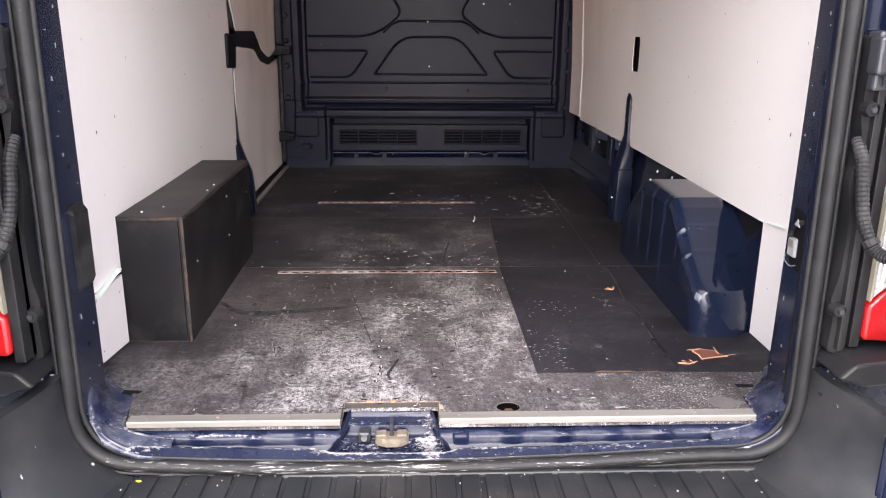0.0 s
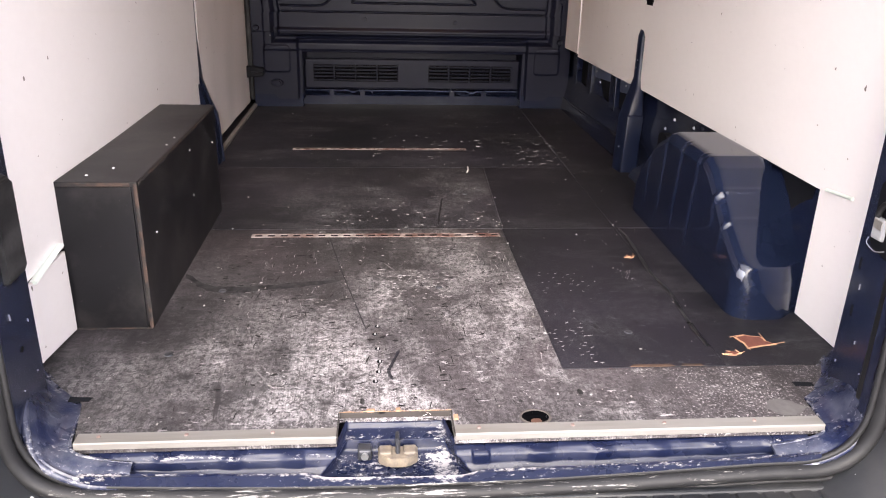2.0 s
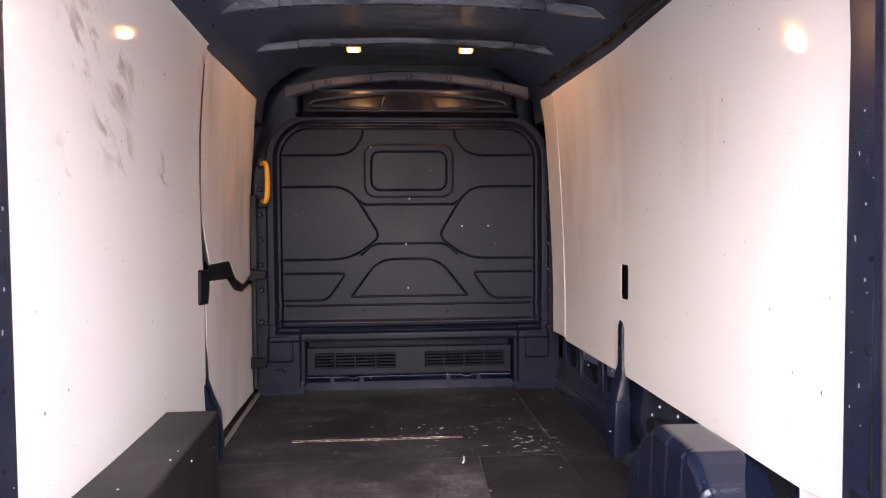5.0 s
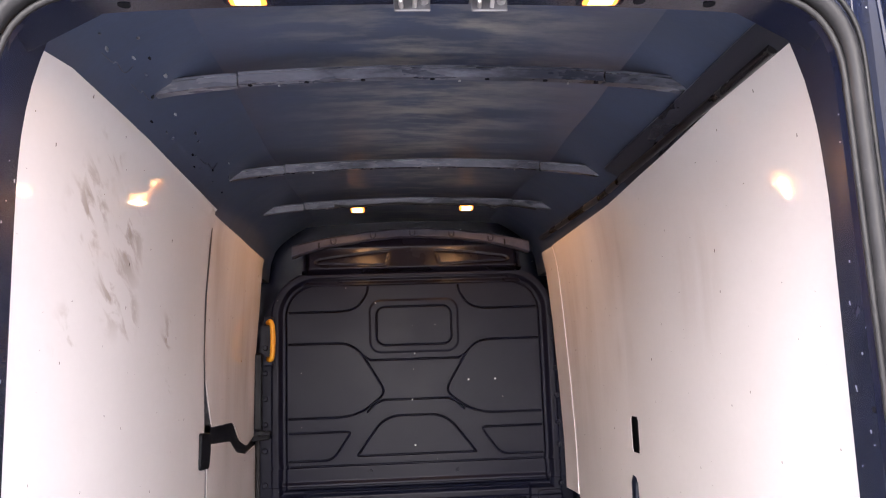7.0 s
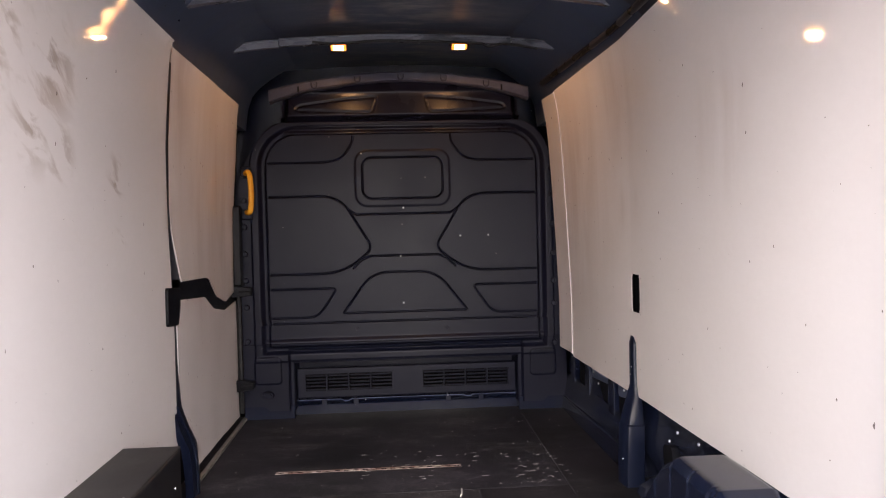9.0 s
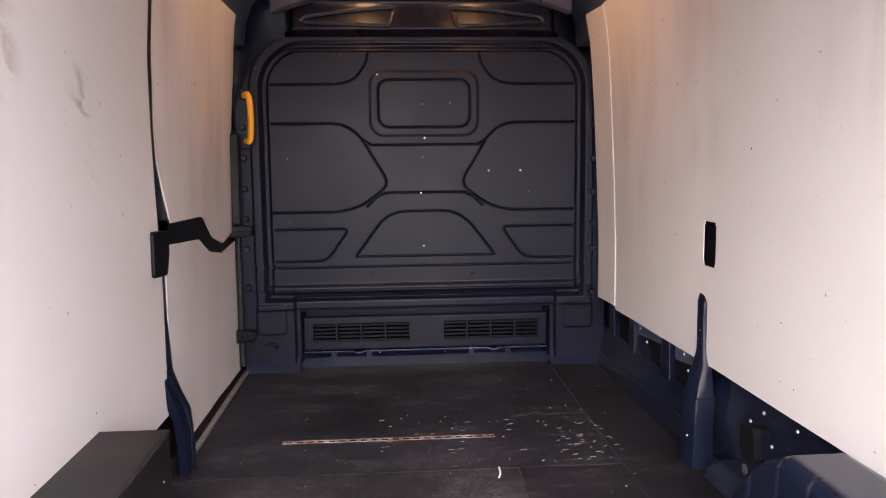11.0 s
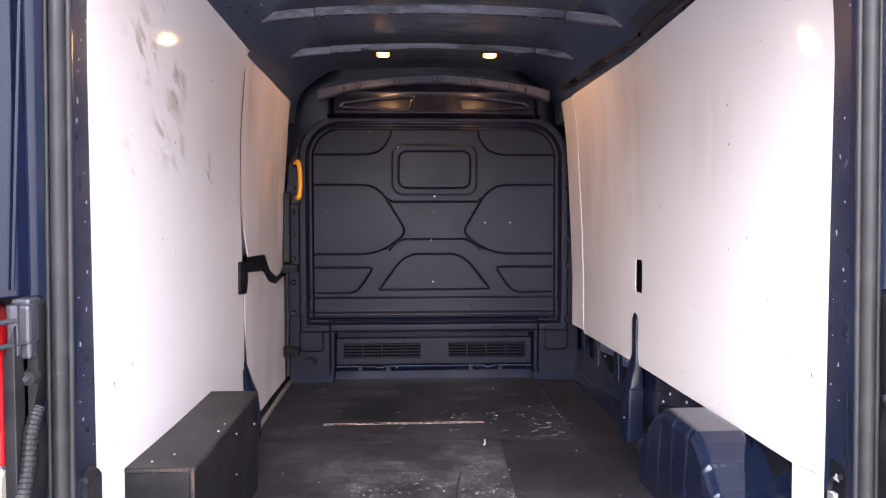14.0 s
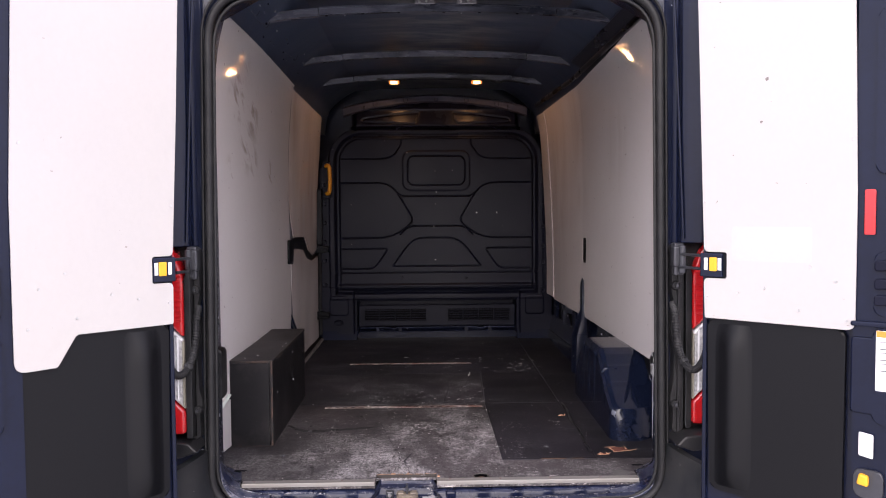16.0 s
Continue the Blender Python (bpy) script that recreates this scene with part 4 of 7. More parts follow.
    # upper cap
    def cap_depth(X, Z):
        D = 0.012 + 0.050 * ease(Z, 1.556, 1.592) - 0.15 * np.clip(Z - 1.59, 0, 0.10) - 0.010 * (X / 0.6) ** 2
        D -= 0.010 * (1 - ease(np.abs(Z - 1.522), 0.003, 0.014))
        ed = np.abs(X) - (0.632 - 0.035 * np.clip((Z - 1.50) / 0.1, 0, 1))
        D -= 0.05 * ease(ed, -0.015, 0.01)
        pan = rounded([(-0.545, 1.617), (-0.15, 1.60), (-0.125, 1.685), (-0.30, 1.672), (-0.535, 1.640)], 0.02, 4)
        g = np.minimum(line_dist(X, Z, pan, True), line_dist(-X, Z, pan, True))
        D -= 0.007 * (1 - ease(g, 0.002, 0.008))
        D += 0.05 * ease(Z, 1.705, 1.76)
        return D

    relief("cap", PLASTIC_CAP, b, np.linspace(-0.70, 0.70, 200), np.linspace(1.50, 1.80, 60), cap_depth,
           lambda x, z: (z < 1.795 - 0.07 * (x / 0.66) ** 2) & (np.abs(x) < 0.66 - 0.04 * np.clip((z - 1.50) / 0.1, 0, 1)))
    # paler pressed lip along the cap's top, with its bolts
    bm = bmesh.new()
    xs = lin(-0.67, 0.66, 60)
    rows = []

    def lip_top(x):
        step = 0.007 if abs(x) < 0.12 else 0.004 if abs(x) < 0.30 else 0.0
        return 1.793 + step - 0.078 * (abs(x) / 0.66) ** 2.2 + 0.0015 * noise.noise((x * 9, 0, 3))
    for x in xs:
        z = lip_top(x)
        h = 0.050 + 0.014 * max(0.0, abs(x) - 0.5) / 0.16
        rows.append([bm.verts.new((x, YB - 0.112, z - h)), bm.verts.new((x, YB - 0.124, z - h + 0.008)), bm.verts.new((x, YB - 0.127, z - 0.008)), bm.verts.new((x, YB - 0.12, z)), bm.verts.new((x, YB - 0.06, z + 0.012)), bm.verts.new((x, YB - 0.06, z - h))])
    for A, B in zip(rows, rows[1:]):
        for k in range(6):
            bm.faces.new((A[k], A[(k + 1) % 6], B[(k + 1) % 6], B[k]))
    bm.faces.new(rows[0]), bm.faces.new(rows[-1][::-1])
    lip = smooth(part("lip", bm, RIM_GREY, b, "grey painted top lip"), 30)
    for x in (-0.44, -0.22, 0.0, 0.22, 0.44):
        z = lip_top(x) - 0.028
        part("clip", tube(spline([(x - 0.014, YB - 0.129, z + 0.014), (x - 0.013, YB - 0.129, z - 0.008), (x, YB - 0.129, z - 0.017), (x + 0.013, YB - 0.129, z - 0.008), (x + 0.014, YB - 0.129, z + 0.014)], 4), 0.003, 6), PLASTIC, lip)
        bm = bmesh.new()
        bmesh.ops.create_cone(bm, cap_ends=True, segments=10, radius1=0.006, radius2=0.005, depth=0.005, matrix=pose(x, YB - 0.130, z, 90))
        part("bolt", bm, STEEL_DARK, lip)
    for x in (-0.52, 0.52):
        part("notch", block(x - 0.004, x + 0.004, YB - 0.131, YB - 0.12, lip_top(x) - 0.05, lip_top(x) - 0.02, 0.001, 1), VOID, lip)
    # fasteners on the flanges and on the field
    screws(b, [(x, YB - 0.018, z) for x, zs in ((-0.83, (0.42, 0.60, 0.74, 0.88, 1.02, 1.16, 1.30)), (0.793, (0.366, 0.577, 0.698, 0.846, 1.0, 1.16, 1.30))) for z in zs], 0.016, (0, -1, 0), PLASTIC, "clip", 0.006)
    screws(b, [(x, YB - 0.001, z) for x, z in ((-0.26, 0.47), (0.22, 0.46), (-0.02, 0.415), (-0.5, 0.41), (0.45, 0.41))], 0.012, (0, -1, 0), PLASTIC, "clip", 0.004)
    screws(b, [(x, YB - 0.002, z) for x, z in ((-0.215, 1.395), (0.02, 1.385), (0.0, 1.105), (-0.02, 0.85), (0.3, 0.95), (0.45, 0.95), (-0.01, 0.6))], 0.005, (0, -1, 0), STEEL, "screw", 0.002)
    # vents: one moulded strip with two grilles
    strip = part("vent_strip", block(-0.59, 0.59, YB + 0.055, YB + 0.10, 0.095, 0.255, 0.006), PLASTIC, b)
    for x0 in (-0.545, 0.085):
        part("cavity", block(x0, x0 + 0.465, YB + 0.0535, YB + 0.06, 0.135, 0.225, 0), PITCH, strip)
        for c in range(4):
            xa = x0 + 0.004 + c * 0.117
            for k in range(5):
                z = 0.139 + k * 0.0185
                part("slat", block(xa, xa + 0.104, YB + 0.046, YB + 0.0535, z, z + 0.0075, 0.0015, 1), PLASTIC, strip)
            part("mullion", block(xa + 0.104, xa + 0.113, YB + 0.044, YB + 0.054, 0.135, 0.225, 0.0015, 1), PLASTIC, strip)
    # navy cross member under it
    k = prism([(YB + 0.10, -0.02), (YB + 0.10, 0.05), (YB + 0.075, 0.078), (YB + 0.16, 0.085), (YB + 0.16, -0.02)], "x", -0.80, 0.80, 0.004)
    cm = part("cross_member", k, NAVY, b, "navy painted steel sill under the bulkhead")
    for x in (-0.45, -0.28, 0.22, 0.40):
        part("tab", block(x - 0.015, x + 0.015, YB + 0.07, YB + 0.08, 0.05, 0.085, 0.003), NAVY, cm)
    # highlight on the sill's top edge, painted as a paler tube
    part("bright_edge", tube([(x, YB + 0.073, 0.083 - (0.010 if abs(abs(x) - 0.33) < 0.02 else 0.0)) for x in lin(-0.66, 0.70, 68)], 0.0026, 6), NAVY_LIT, cm, "painted highlight along the sill's edge")
    for sx in (-1, 1):
        foot = [(sx * 0.60, -0.02), (sx * 0.865, -0.02), (sx * 0.865, 0.14), (sx * 0.82, 0.135), (sx * 0.71, 0.075), (sx * 0.60, 0.072)]
        part("corner_foot", prism(foot, "y", YB + 0.02, YB + 0.12, 0.006), NAVY, cm)
    knob = thing("tie_down", (-0.73, YB, 0.13), "round black tie-down knob in the bulkhead corner", "tie-down")
    for r, d in ((0.034, 0.010), (0.022, 0.022)):
        bm = bmesh.new()
        bmesh.ops.create_cone(bm, cap_ends=True, segments=20, radius1=r, radius2=r * 0.85, depth=d, matrix=Matrix.Translation((-0.735, YB - 0.012 - d / 2, 0.135)) @ Matrix.Diagonal((1, 1, 0.6, 1)) @ pose(0, 0, 0, 90))
        part("disc" if r > 0.03 else "grip", bm, PLASTIC, knob)
    return b


RIM_GREY = surface("grey_painted_lip", (0.040, 0.041, 0.064), 0.55, spec=0.25, vary=0.3, big=9, bump=0.08, stain=(0.13, 0.13, 0.15), stain_scale=7, stain_level=0.58, stain_amount=0.4)
build_bulkhead()


# ---------------------------------------------------------------- linings
def build_lining_right():
    ys = sorted(lin(0.20, 2.80, 60) + [1.80, 1.806, 1.853, 1.890, 1.896, 1.935])
    zs = sorted(lin(0.33, 1.75, 40) + [0.535, 0.652, 0.664, 0.786, 0.797])
    top = [(0.20, 1.735), (0.36, 1.755), (1.2, 1.715), (2.95, 1.656)]

    def cols(y):
        t = curve_at(top, y)
        lo = 0.335 if y < 0.44 else 0.33
        return [lo + (v - 0.33) / 1.42 * (t - lo) if v > 0.9 else v for v in zs]

    def hole(y, z):
        if 1.80 < y < 1.896 and 0.652 < z < 0.797:
            return not ((y < 1.806 or y > 1.89) and (z < 0.664 or z > 0.786))
        return 1.853 < y < 1.935 and z < 0.535
    ob = part("lining_board", sheet(ys, cols, lambda y, z: (x_right(y, z), y, z), (0.0035, 0, 0), hole), WHITE_RIGHT)
    smooth(ob, 40)
    tagged(ob, "glossy white lining board, scuffed, with a handle slot", "wall panel", "lining boards")
    # narrow front board beyond the joint
    ob = part("lining_board", sheet(lin(2.803, 3.045, 8), lin(0.345, 1.655, 24), lambda y, z: (x_right(y, z) - 0.001, y, z), (0.0035, 0, 0)), WHITE)
    tagged(smooth(ob, 40), "narrow white lining board beside the bulkhead", "wall panel", "lining boards")
    part("beading", tube([(x_right(2.80, z) - 0.004, 2.80, z) for z in lin(0.345, 1.655, 24)], 0.0024, 6), WHITE, ob, "thin white joint strip")
    ob = part("lining_board", sheet(lin(0.20, 0.485, 3), lin(0.002, 0.333, 6), lambda y, z: (0.853 + 0.002, y, z), (0.006, 0, 0)), WHITE)
    tagged(ob, "small white lower lining board behind the wheel arch", "wall panel", "lining boards")
    part("tape", tube([(0.852, 0.345, 0.348), (0.852, 0.45, 0.338)], 0.008, 8, flat=0.5), TAPE, ob, "pale joint strip")


def build_lining_left():
    seam = [(0.20, 1.888), (0.62, 1.888), (0.8, 1.872), (0.95, 1.862), (1.3, 1.845), (1.69, 1.842)]
    zs = sorted(lin(0.205, 1.72, 44))
    ob = part("lining_board", sheet(zs, lambda z: lin(0.20, curve_at(seam, z), 44), lambda z, y: (x_left(y, z - 0.01 * (1.84 - y) * (z > 1.69)), y, min(z, curve_at([(0.235, 1.70), (0.5, 1.735), (1.842, 1.69)], y))), (-0.006, 0, 0)), WHITE_LEFT)
    smooth(ob, 40)
    tagged(ob, "white lining board with smudged grey hand marks", "wall panel", "lining boards")
    part("tape", tube([(-0.8875, 0.268, 0.199), (-0.8875, 0.42, 0.222)], 0.009, 8, flat=0.5), TAPE, ob, "pale green joint tape")
    ob = part("lining_board", sheet(lin(0.20, 0.44, 3), lambda y: lin(0.025 - (y - 0.265) * 0.1, 0.2, 6), lambda y, z: (-0.888, y, z), (-0.006, 0, 0)), WHITE)
    tagged(ob, "small white lower lining board beside the plywood box", "wall panel", "lining boards")
    # sliding door: upper and lower board, cut round the lock linkage
    low = [(1.87, 0.808), (2.40, 0.798), (2.47, 0.788), (2.62, 0.697), (2.80, 0.657), (3.02, 0.69)]

    def door_board(edge, bottom, top, end):
        """A board on the sliding door; edge gives its rear border by height."""
        def place(q, f):
            y = 1.96 + f * (end - 1.96)
            z = bottom(y) + q * (top(y) - bottom(y))
            y0 = curve_at(edge, z)
            y = y0 + f * (end - y0)
            return (x_left(y, z) - 0.012 + 0.0035 * noise.noise((y * 4, z * 2, 31)), y, z)
        return smooth(part("lining_board", sheet(lin(0, 1, 40), lin(0, 1, 40), place, (-0.006, 0, 0)), WHITE_RIGHT), 40)
    up = door_board([(0.80, 2.045), (0.90, 1.99), (1.0, 1.945), (1.1, 1.925), (1.3, 1.903), (1.7, 1.888)], lambda y: curve_at(low, y), lambda y: curve_at([(1.85, 1.685), (3.0, 1.648)], y), 3.02)
    tagged(up, "white upper lining board of the sliding door", "wall panel", "lining boards")
    hi = [(1.93, 0.742), (2.42, 0.714), (2.58, 0.647), (2.80, 0.617), (3.08, 0.64)]
    dn = door_board([(0.03, 2.13), (0.185, 2.12), (0.33, 1.978), (0.74, 1.965)], lambda y: 0.03, lambda y: curve_at(hi, y), 3.08)
    tagged(dn, "white dented lower lining board of the sliding door", "wall panel", "lining boards")


build_lining_right()
build_lining_left()


# ---------------------------------------------------------------- plywood wheel box
def build_box():
    b = thing("wheel_box", (-0.81, 0.88, 0.0), "black film-faced plywood box with worn brown edges", "box")
    x0, x1, y0, y1, h = -0.893, -0.72, 0.45, 1.315, 0.356
    part("front_panel", block(x0, x1 - 0.013, y0, y0 + 0.012, 0.001, h - 0.0125, 0.001), PLY_BLACK, b)
    side = part("side_panel", block(x1 - 0.012, x1, y0 + 0.001, y1, 0.001, h - 0.0125, 0.001), PLY_BLACK, b)
    part("back_panel", block(x0, x1 - 0.013, y1 - 0.012, y1, 0.001, h - 0.0125, 0.001), PLY_BLACK, b)
    part("top_panel", block(x0, x1 + 0.001, y0 - 0.001, y1 + 0.001, h - 0.012, h, 0.001), PLY_BLACK, b)
    part("foot_edge", block(x0 + 0.002, x1 - 0.002, y0 - 0.0022, y0 + 0.003, 0.0008, 0.0042, 0.0008, 1), PLY_EDGE, b, "worn pale lower edge")
    part("edge_strip", block(x1 - 0.0065, x1 + 0.0015, y0 - 0.0016, y0 + 0.003, 0.004, h - 0.004, 0.001), PLY_EDGE, b, "bare brown plywood edge")
    part("edge_strip", block(x0 + 0.005, x1 - 0.014, y0 - 0.0026, y0 + 0.003, h - 0.0105, h - 0.002, 0.001), PLY_EDGE, b, "bare brown plywood edge")
    part("edge_strip", block(x1 - 0.003, x1 + 0.0028, y0 + 0.01, y1 - 0.01, h - 0.0105, h - 0.002, 0.001), PLY_EDGE, b, "bare brown plywood edge")
    screws(side, [(-0.72, 0.56, 0.2), (-0.72, 0.95, 0.30), (-0.72, 0.95, 0.17), (-0.72, 1.25, 0.25)], 0.004, (1, 0, 0), STEEL)
    screws(b, [(-0.84, 0.50, h), (-0.80, 0.56, h), (-0.735, 0.78, h), (-0.735, 0.86, h)], 0.004, (0, 0, 1), STEEL)


build_box()


# ---------------------------------------------------------------- right-hand lower body
# pale metal for the highlight painted on the wheel arch
GLARE = surface("painted_glare_metal", (0.16, 0.17, 0.2), 0.3, metal=0.6, vary=0.4, big=40, bump=0.2)


def build_wheel_arch():
    prof = [(0.452, 0.0), (0.456, 0.09), (0.468, 0.132), (0.50, 0.152), (0.59, 0.207), (0.66, 0.267), (0.72, 0.315), (0.77, 0.336), (1.05, 0.338), (1.155, 0.288), (1.28, 0.18), (1.335, 0.08), (1.36, 0.0)]
    ys = sorted(set(np.linspace(0.452, 1.36, 330).tolist() + np.linspace(0.452, 0.48, 10).tolist()))
    nz = 72
    V, F = [], []
    for y in ys:
        top = curve_at(prof, y)
        r = min(0.034, top * 0.6 + 0.002)
        # plan of the inner face: rounded corners at both ends
        inner = 0.676 + 0.02 * (y - 0.455)
        a = max(0.0, 1 - (y - 0.452) / 0.055)
        inner += 0.055 * (1 - math.sqrt(max(0.0, 1 - a * a)))
        a = max(0.0, 1 - (1.36 - y) / 0.05)
        inner += 0.05 * (1 - math.sqrt(max(0.0, 1 - a * a)))
        for k in range(nz):
            run, over, arc = max(top - r, 0.0), 0.21, r * math.pi / 2
            s = k / (nz - 1) * (run + arc + over)
            if s < run:
                x, z = inner, s
            elif s < run + arc:
                a = (s - run) / r
                x, z = inner + r * (1 - math.cos(a)), run + r * math.sin(a)
            else:
                x, z = inner + r + (s - run - arc), top
            # pressed flutes down the inner face, leaning with the wheel
            if s < run + arc:
                for c in (0.80, 0.93, 1.06, 1.19):
                    q = (y - c - 0.12 * max(0, 0.3 - z)) / 0.0055
                    x += (0.002 * math.exp(-(q + 1.1) ** 2) - 0.003 * math.exp(-(q - 0.7) ** 2)) * min(1.0, max(0.0, z - 0.03) / 0.1)
            # cross steps on the rear slope
            if 0.47 < y < 0.72:
                for c in (0.662, 0.593):
                    q = (y - c) / 0.008
                    z += 0.004 * math.exp(-q * q)
                    if run * 0.7 < s < run + arc + 0.03:
                        x -= 0.004 * math.exp(-q * q)
            # outer flange, set back below the crown
            edge = 0.737 + 0.103 * min(1.0, max(0.0, (y - 0.5) / 0.23))
            if 0.47 < y < 1.3 and x > edge:
                z -= (0.13 * (x - edge) + 0.006 * min(1.0, (x - edge) / 0.008)) * min(1.0, (y - 0.47) / 0.07, (1.3 - y) / 0.08)
            back = 0.040 * float(ease(np.float64(x), 0.79, 0.86)) * max(0.0, 1 - (y - 0.452) / 0.3)
            V.append((min(x, 0.93), y + back, max(z, -0.003)))
    n = len(ys)
    for i in range(n - 1):
        for k in range(nz - 1):
            a = i * nz + k
            F.append((a, a + nz, a + nz + 1, a + 1))
    F.append(tuple(range(nz)))
    me = bpy.data.meshes.new("wheel_arch")
    me.from_pydata(V, [], F)
    me.materials.append(NAVY_GLOSS)
    bm = bmesh.new()
    bm.from_mesh(me)
    bmesh.ops.recalc_face_normals(bm, faces=bm.faces)
    bm.to_mesh(me)
    bm.free()
    ob = smooth(new("wheel_arch", me), 60)
    tagged(ob, "glossy navy painted steel wheel arch with scuffs", "wheel arch")
    # a pale patch laid over the shoulder paints the glare there
    rows = [i for i, y in enumerate(ys) if 0.466 < y < 0.483]
    bm = bmesh.new()
    off = Vector((-0.4, -0.65, 0.65)) * 0.0016
    grid = []
    for n_, i in enumerate(rows):
        top = curve_at(prof, ys[i])
        r = min(0.034, top * 0.6 + 0.002)
        total = max(top - r, 0.0) + r * math.pi / 2 + 0.21
        k0, k1 = int((top - r * 0.9) / total * (nz - 1)), int((top + r * 0.9 + 0.010) / total * (nz - 1))
        grid.append([bm.verts.new(Vector(V[i * nz + k0 + q]) + off) for q in range(max(3, k1 - k0))][:5])
    w = min(len(g) for g in grid)
    for A, B in zip(grid, grid[1:]):
        for k in range(w - 1):
            bm.faces.new((A[k], A[k + 1], B[k + 1], B[k]))
    smooth(part("scrape", bm, GLARE, ob, "painted highlight on the arch's shoulder"), 60)


build_wheel_arch()


def build_side_lower():
    """Pressed navy inner panel under the right-hand lining, with its posts and holes."""
    def face(y, z):
        step = 0.02 * (1 - abs((z - 0.16) / 0.16)) * (1 if z < 0.32 else 0)
        return (0.905 + 0.015 * math.sin(y * 9) * (z > 0.1) - step, y, z)
    ob = part("side_panel", sheet(lin(0.05, 3.25, 90), lin(-0.02, 0.62, 20), face, (0.006, 0, 0)), NAVY)
    tagged(smooth(ob, 40), "navy painted pressed steel inner side of the body", "body panel", kind="structure")
    # sloping foot along the floor, with a pressed ridge
    part("ledge", prism([(0.91, -0.01), (0.832, -0.01), (0.836, 0.02), (0.862, 0.15), (0.872, 0.185), (0.91, 0.19)], "y", 1.90, 3.18, 0.006), NAVY, ob)
    part("ridge", tube([(0.840, 3.16, 0.06), (0.842, 2.5, 0.075), (0.846, 1.95, 0.09)], 0.006, 8), NAVY, ob)
    part("ledge", prism([(0.91, -0.01), (0.80, -0.01), (0.82, 0.03), (0.86, 0.05), (0.91, 0.05)], "y", 1.40, 1.74, 0.004), NAVY, ob)
    part("upper_rail", prism([(0.90, 0.345), (0.882, 0.348), (0.878, 0.37), (0.885, 0.40), (0.90, 0.40)], "y", 1.3, 3.1, 0.003), NAVY, ob)
    # open bays between the uprights: inner sheet painted as lit above, black for the shaded hollow below
    for ya, yb in ((2.32, 2.64), (1.99, 2.21), (2.73, 2.90)):
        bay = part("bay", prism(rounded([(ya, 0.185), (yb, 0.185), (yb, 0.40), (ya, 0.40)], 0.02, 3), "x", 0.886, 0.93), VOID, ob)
        if ya > 2.7:
            continue
        part("inner_sheet", prism(rounded([(ya + 0.03, 0.275), (yb - 0.004, 0.255), (yb - 0.004, 0.345), (ya + 0.01, 0.345)], 0.02, 3), "x", 0.881, 0.887, 0.002), NAVY_LIT, bay, "inner sheet in navy painted paler as if lit")
        part("flange", prism([(ya, 0.345), (yb, 0.345), (yb, 0.353), (ya, 0.353)], "x", 0.873, 0.884, 0.002), NAVY_LIT, bay)
        part("lip", tube([(0.876, ya + 0.005, 0.345), (0.874, ya, 0.28), (0.870, ya - 0.01, 0.20)], 0.004, 6), NAVY, bay)
    for y in (2.68, 2.265, 2.98):
        part("rib", prism(rounded([(y - 0.045, 0.06), (y + 0.045, 0.06), (y + 0.036, 0.40), (y - 0.036, 0.40)], 0.01, 3), "x", 0.866, 0.91, 0.004), NAVY, ob)
    pts = rounded([(1.56, 0.10), (1.65, 0.10), (1.66, 0.2), (1.57, 0.21)], 0.03, 4)
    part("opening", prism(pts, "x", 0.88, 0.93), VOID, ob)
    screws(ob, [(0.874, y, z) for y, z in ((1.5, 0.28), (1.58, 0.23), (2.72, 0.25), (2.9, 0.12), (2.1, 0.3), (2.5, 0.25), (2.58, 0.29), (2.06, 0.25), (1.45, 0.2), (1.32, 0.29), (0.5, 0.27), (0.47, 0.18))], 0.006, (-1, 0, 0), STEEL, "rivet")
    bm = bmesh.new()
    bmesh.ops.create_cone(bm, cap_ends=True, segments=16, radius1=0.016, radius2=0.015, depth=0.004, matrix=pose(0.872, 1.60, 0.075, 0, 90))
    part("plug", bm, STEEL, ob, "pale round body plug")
    # black block painting the shade between the wheel arch and the lining
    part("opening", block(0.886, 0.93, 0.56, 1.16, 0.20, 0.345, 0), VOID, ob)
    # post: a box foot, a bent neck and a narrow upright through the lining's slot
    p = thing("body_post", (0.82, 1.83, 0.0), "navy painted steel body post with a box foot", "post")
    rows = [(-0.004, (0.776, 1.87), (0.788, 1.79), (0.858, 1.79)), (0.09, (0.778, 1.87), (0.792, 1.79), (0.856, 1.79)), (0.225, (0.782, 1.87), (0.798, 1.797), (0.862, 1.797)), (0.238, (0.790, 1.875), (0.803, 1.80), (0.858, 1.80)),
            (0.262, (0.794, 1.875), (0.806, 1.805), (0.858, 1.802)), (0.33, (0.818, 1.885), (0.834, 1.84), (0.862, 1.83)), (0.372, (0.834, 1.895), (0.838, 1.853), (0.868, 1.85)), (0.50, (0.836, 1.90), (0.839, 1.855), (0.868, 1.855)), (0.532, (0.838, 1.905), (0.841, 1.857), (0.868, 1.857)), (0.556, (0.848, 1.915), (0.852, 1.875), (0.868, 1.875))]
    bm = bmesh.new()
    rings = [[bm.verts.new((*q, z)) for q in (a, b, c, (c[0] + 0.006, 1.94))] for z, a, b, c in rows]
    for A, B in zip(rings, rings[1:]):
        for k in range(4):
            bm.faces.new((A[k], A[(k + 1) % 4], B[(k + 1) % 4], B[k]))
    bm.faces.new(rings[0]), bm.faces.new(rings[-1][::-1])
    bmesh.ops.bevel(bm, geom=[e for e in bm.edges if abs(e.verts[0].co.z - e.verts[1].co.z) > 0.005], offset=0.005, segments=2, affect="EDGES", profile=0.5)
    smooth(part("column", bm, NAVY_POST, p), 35)
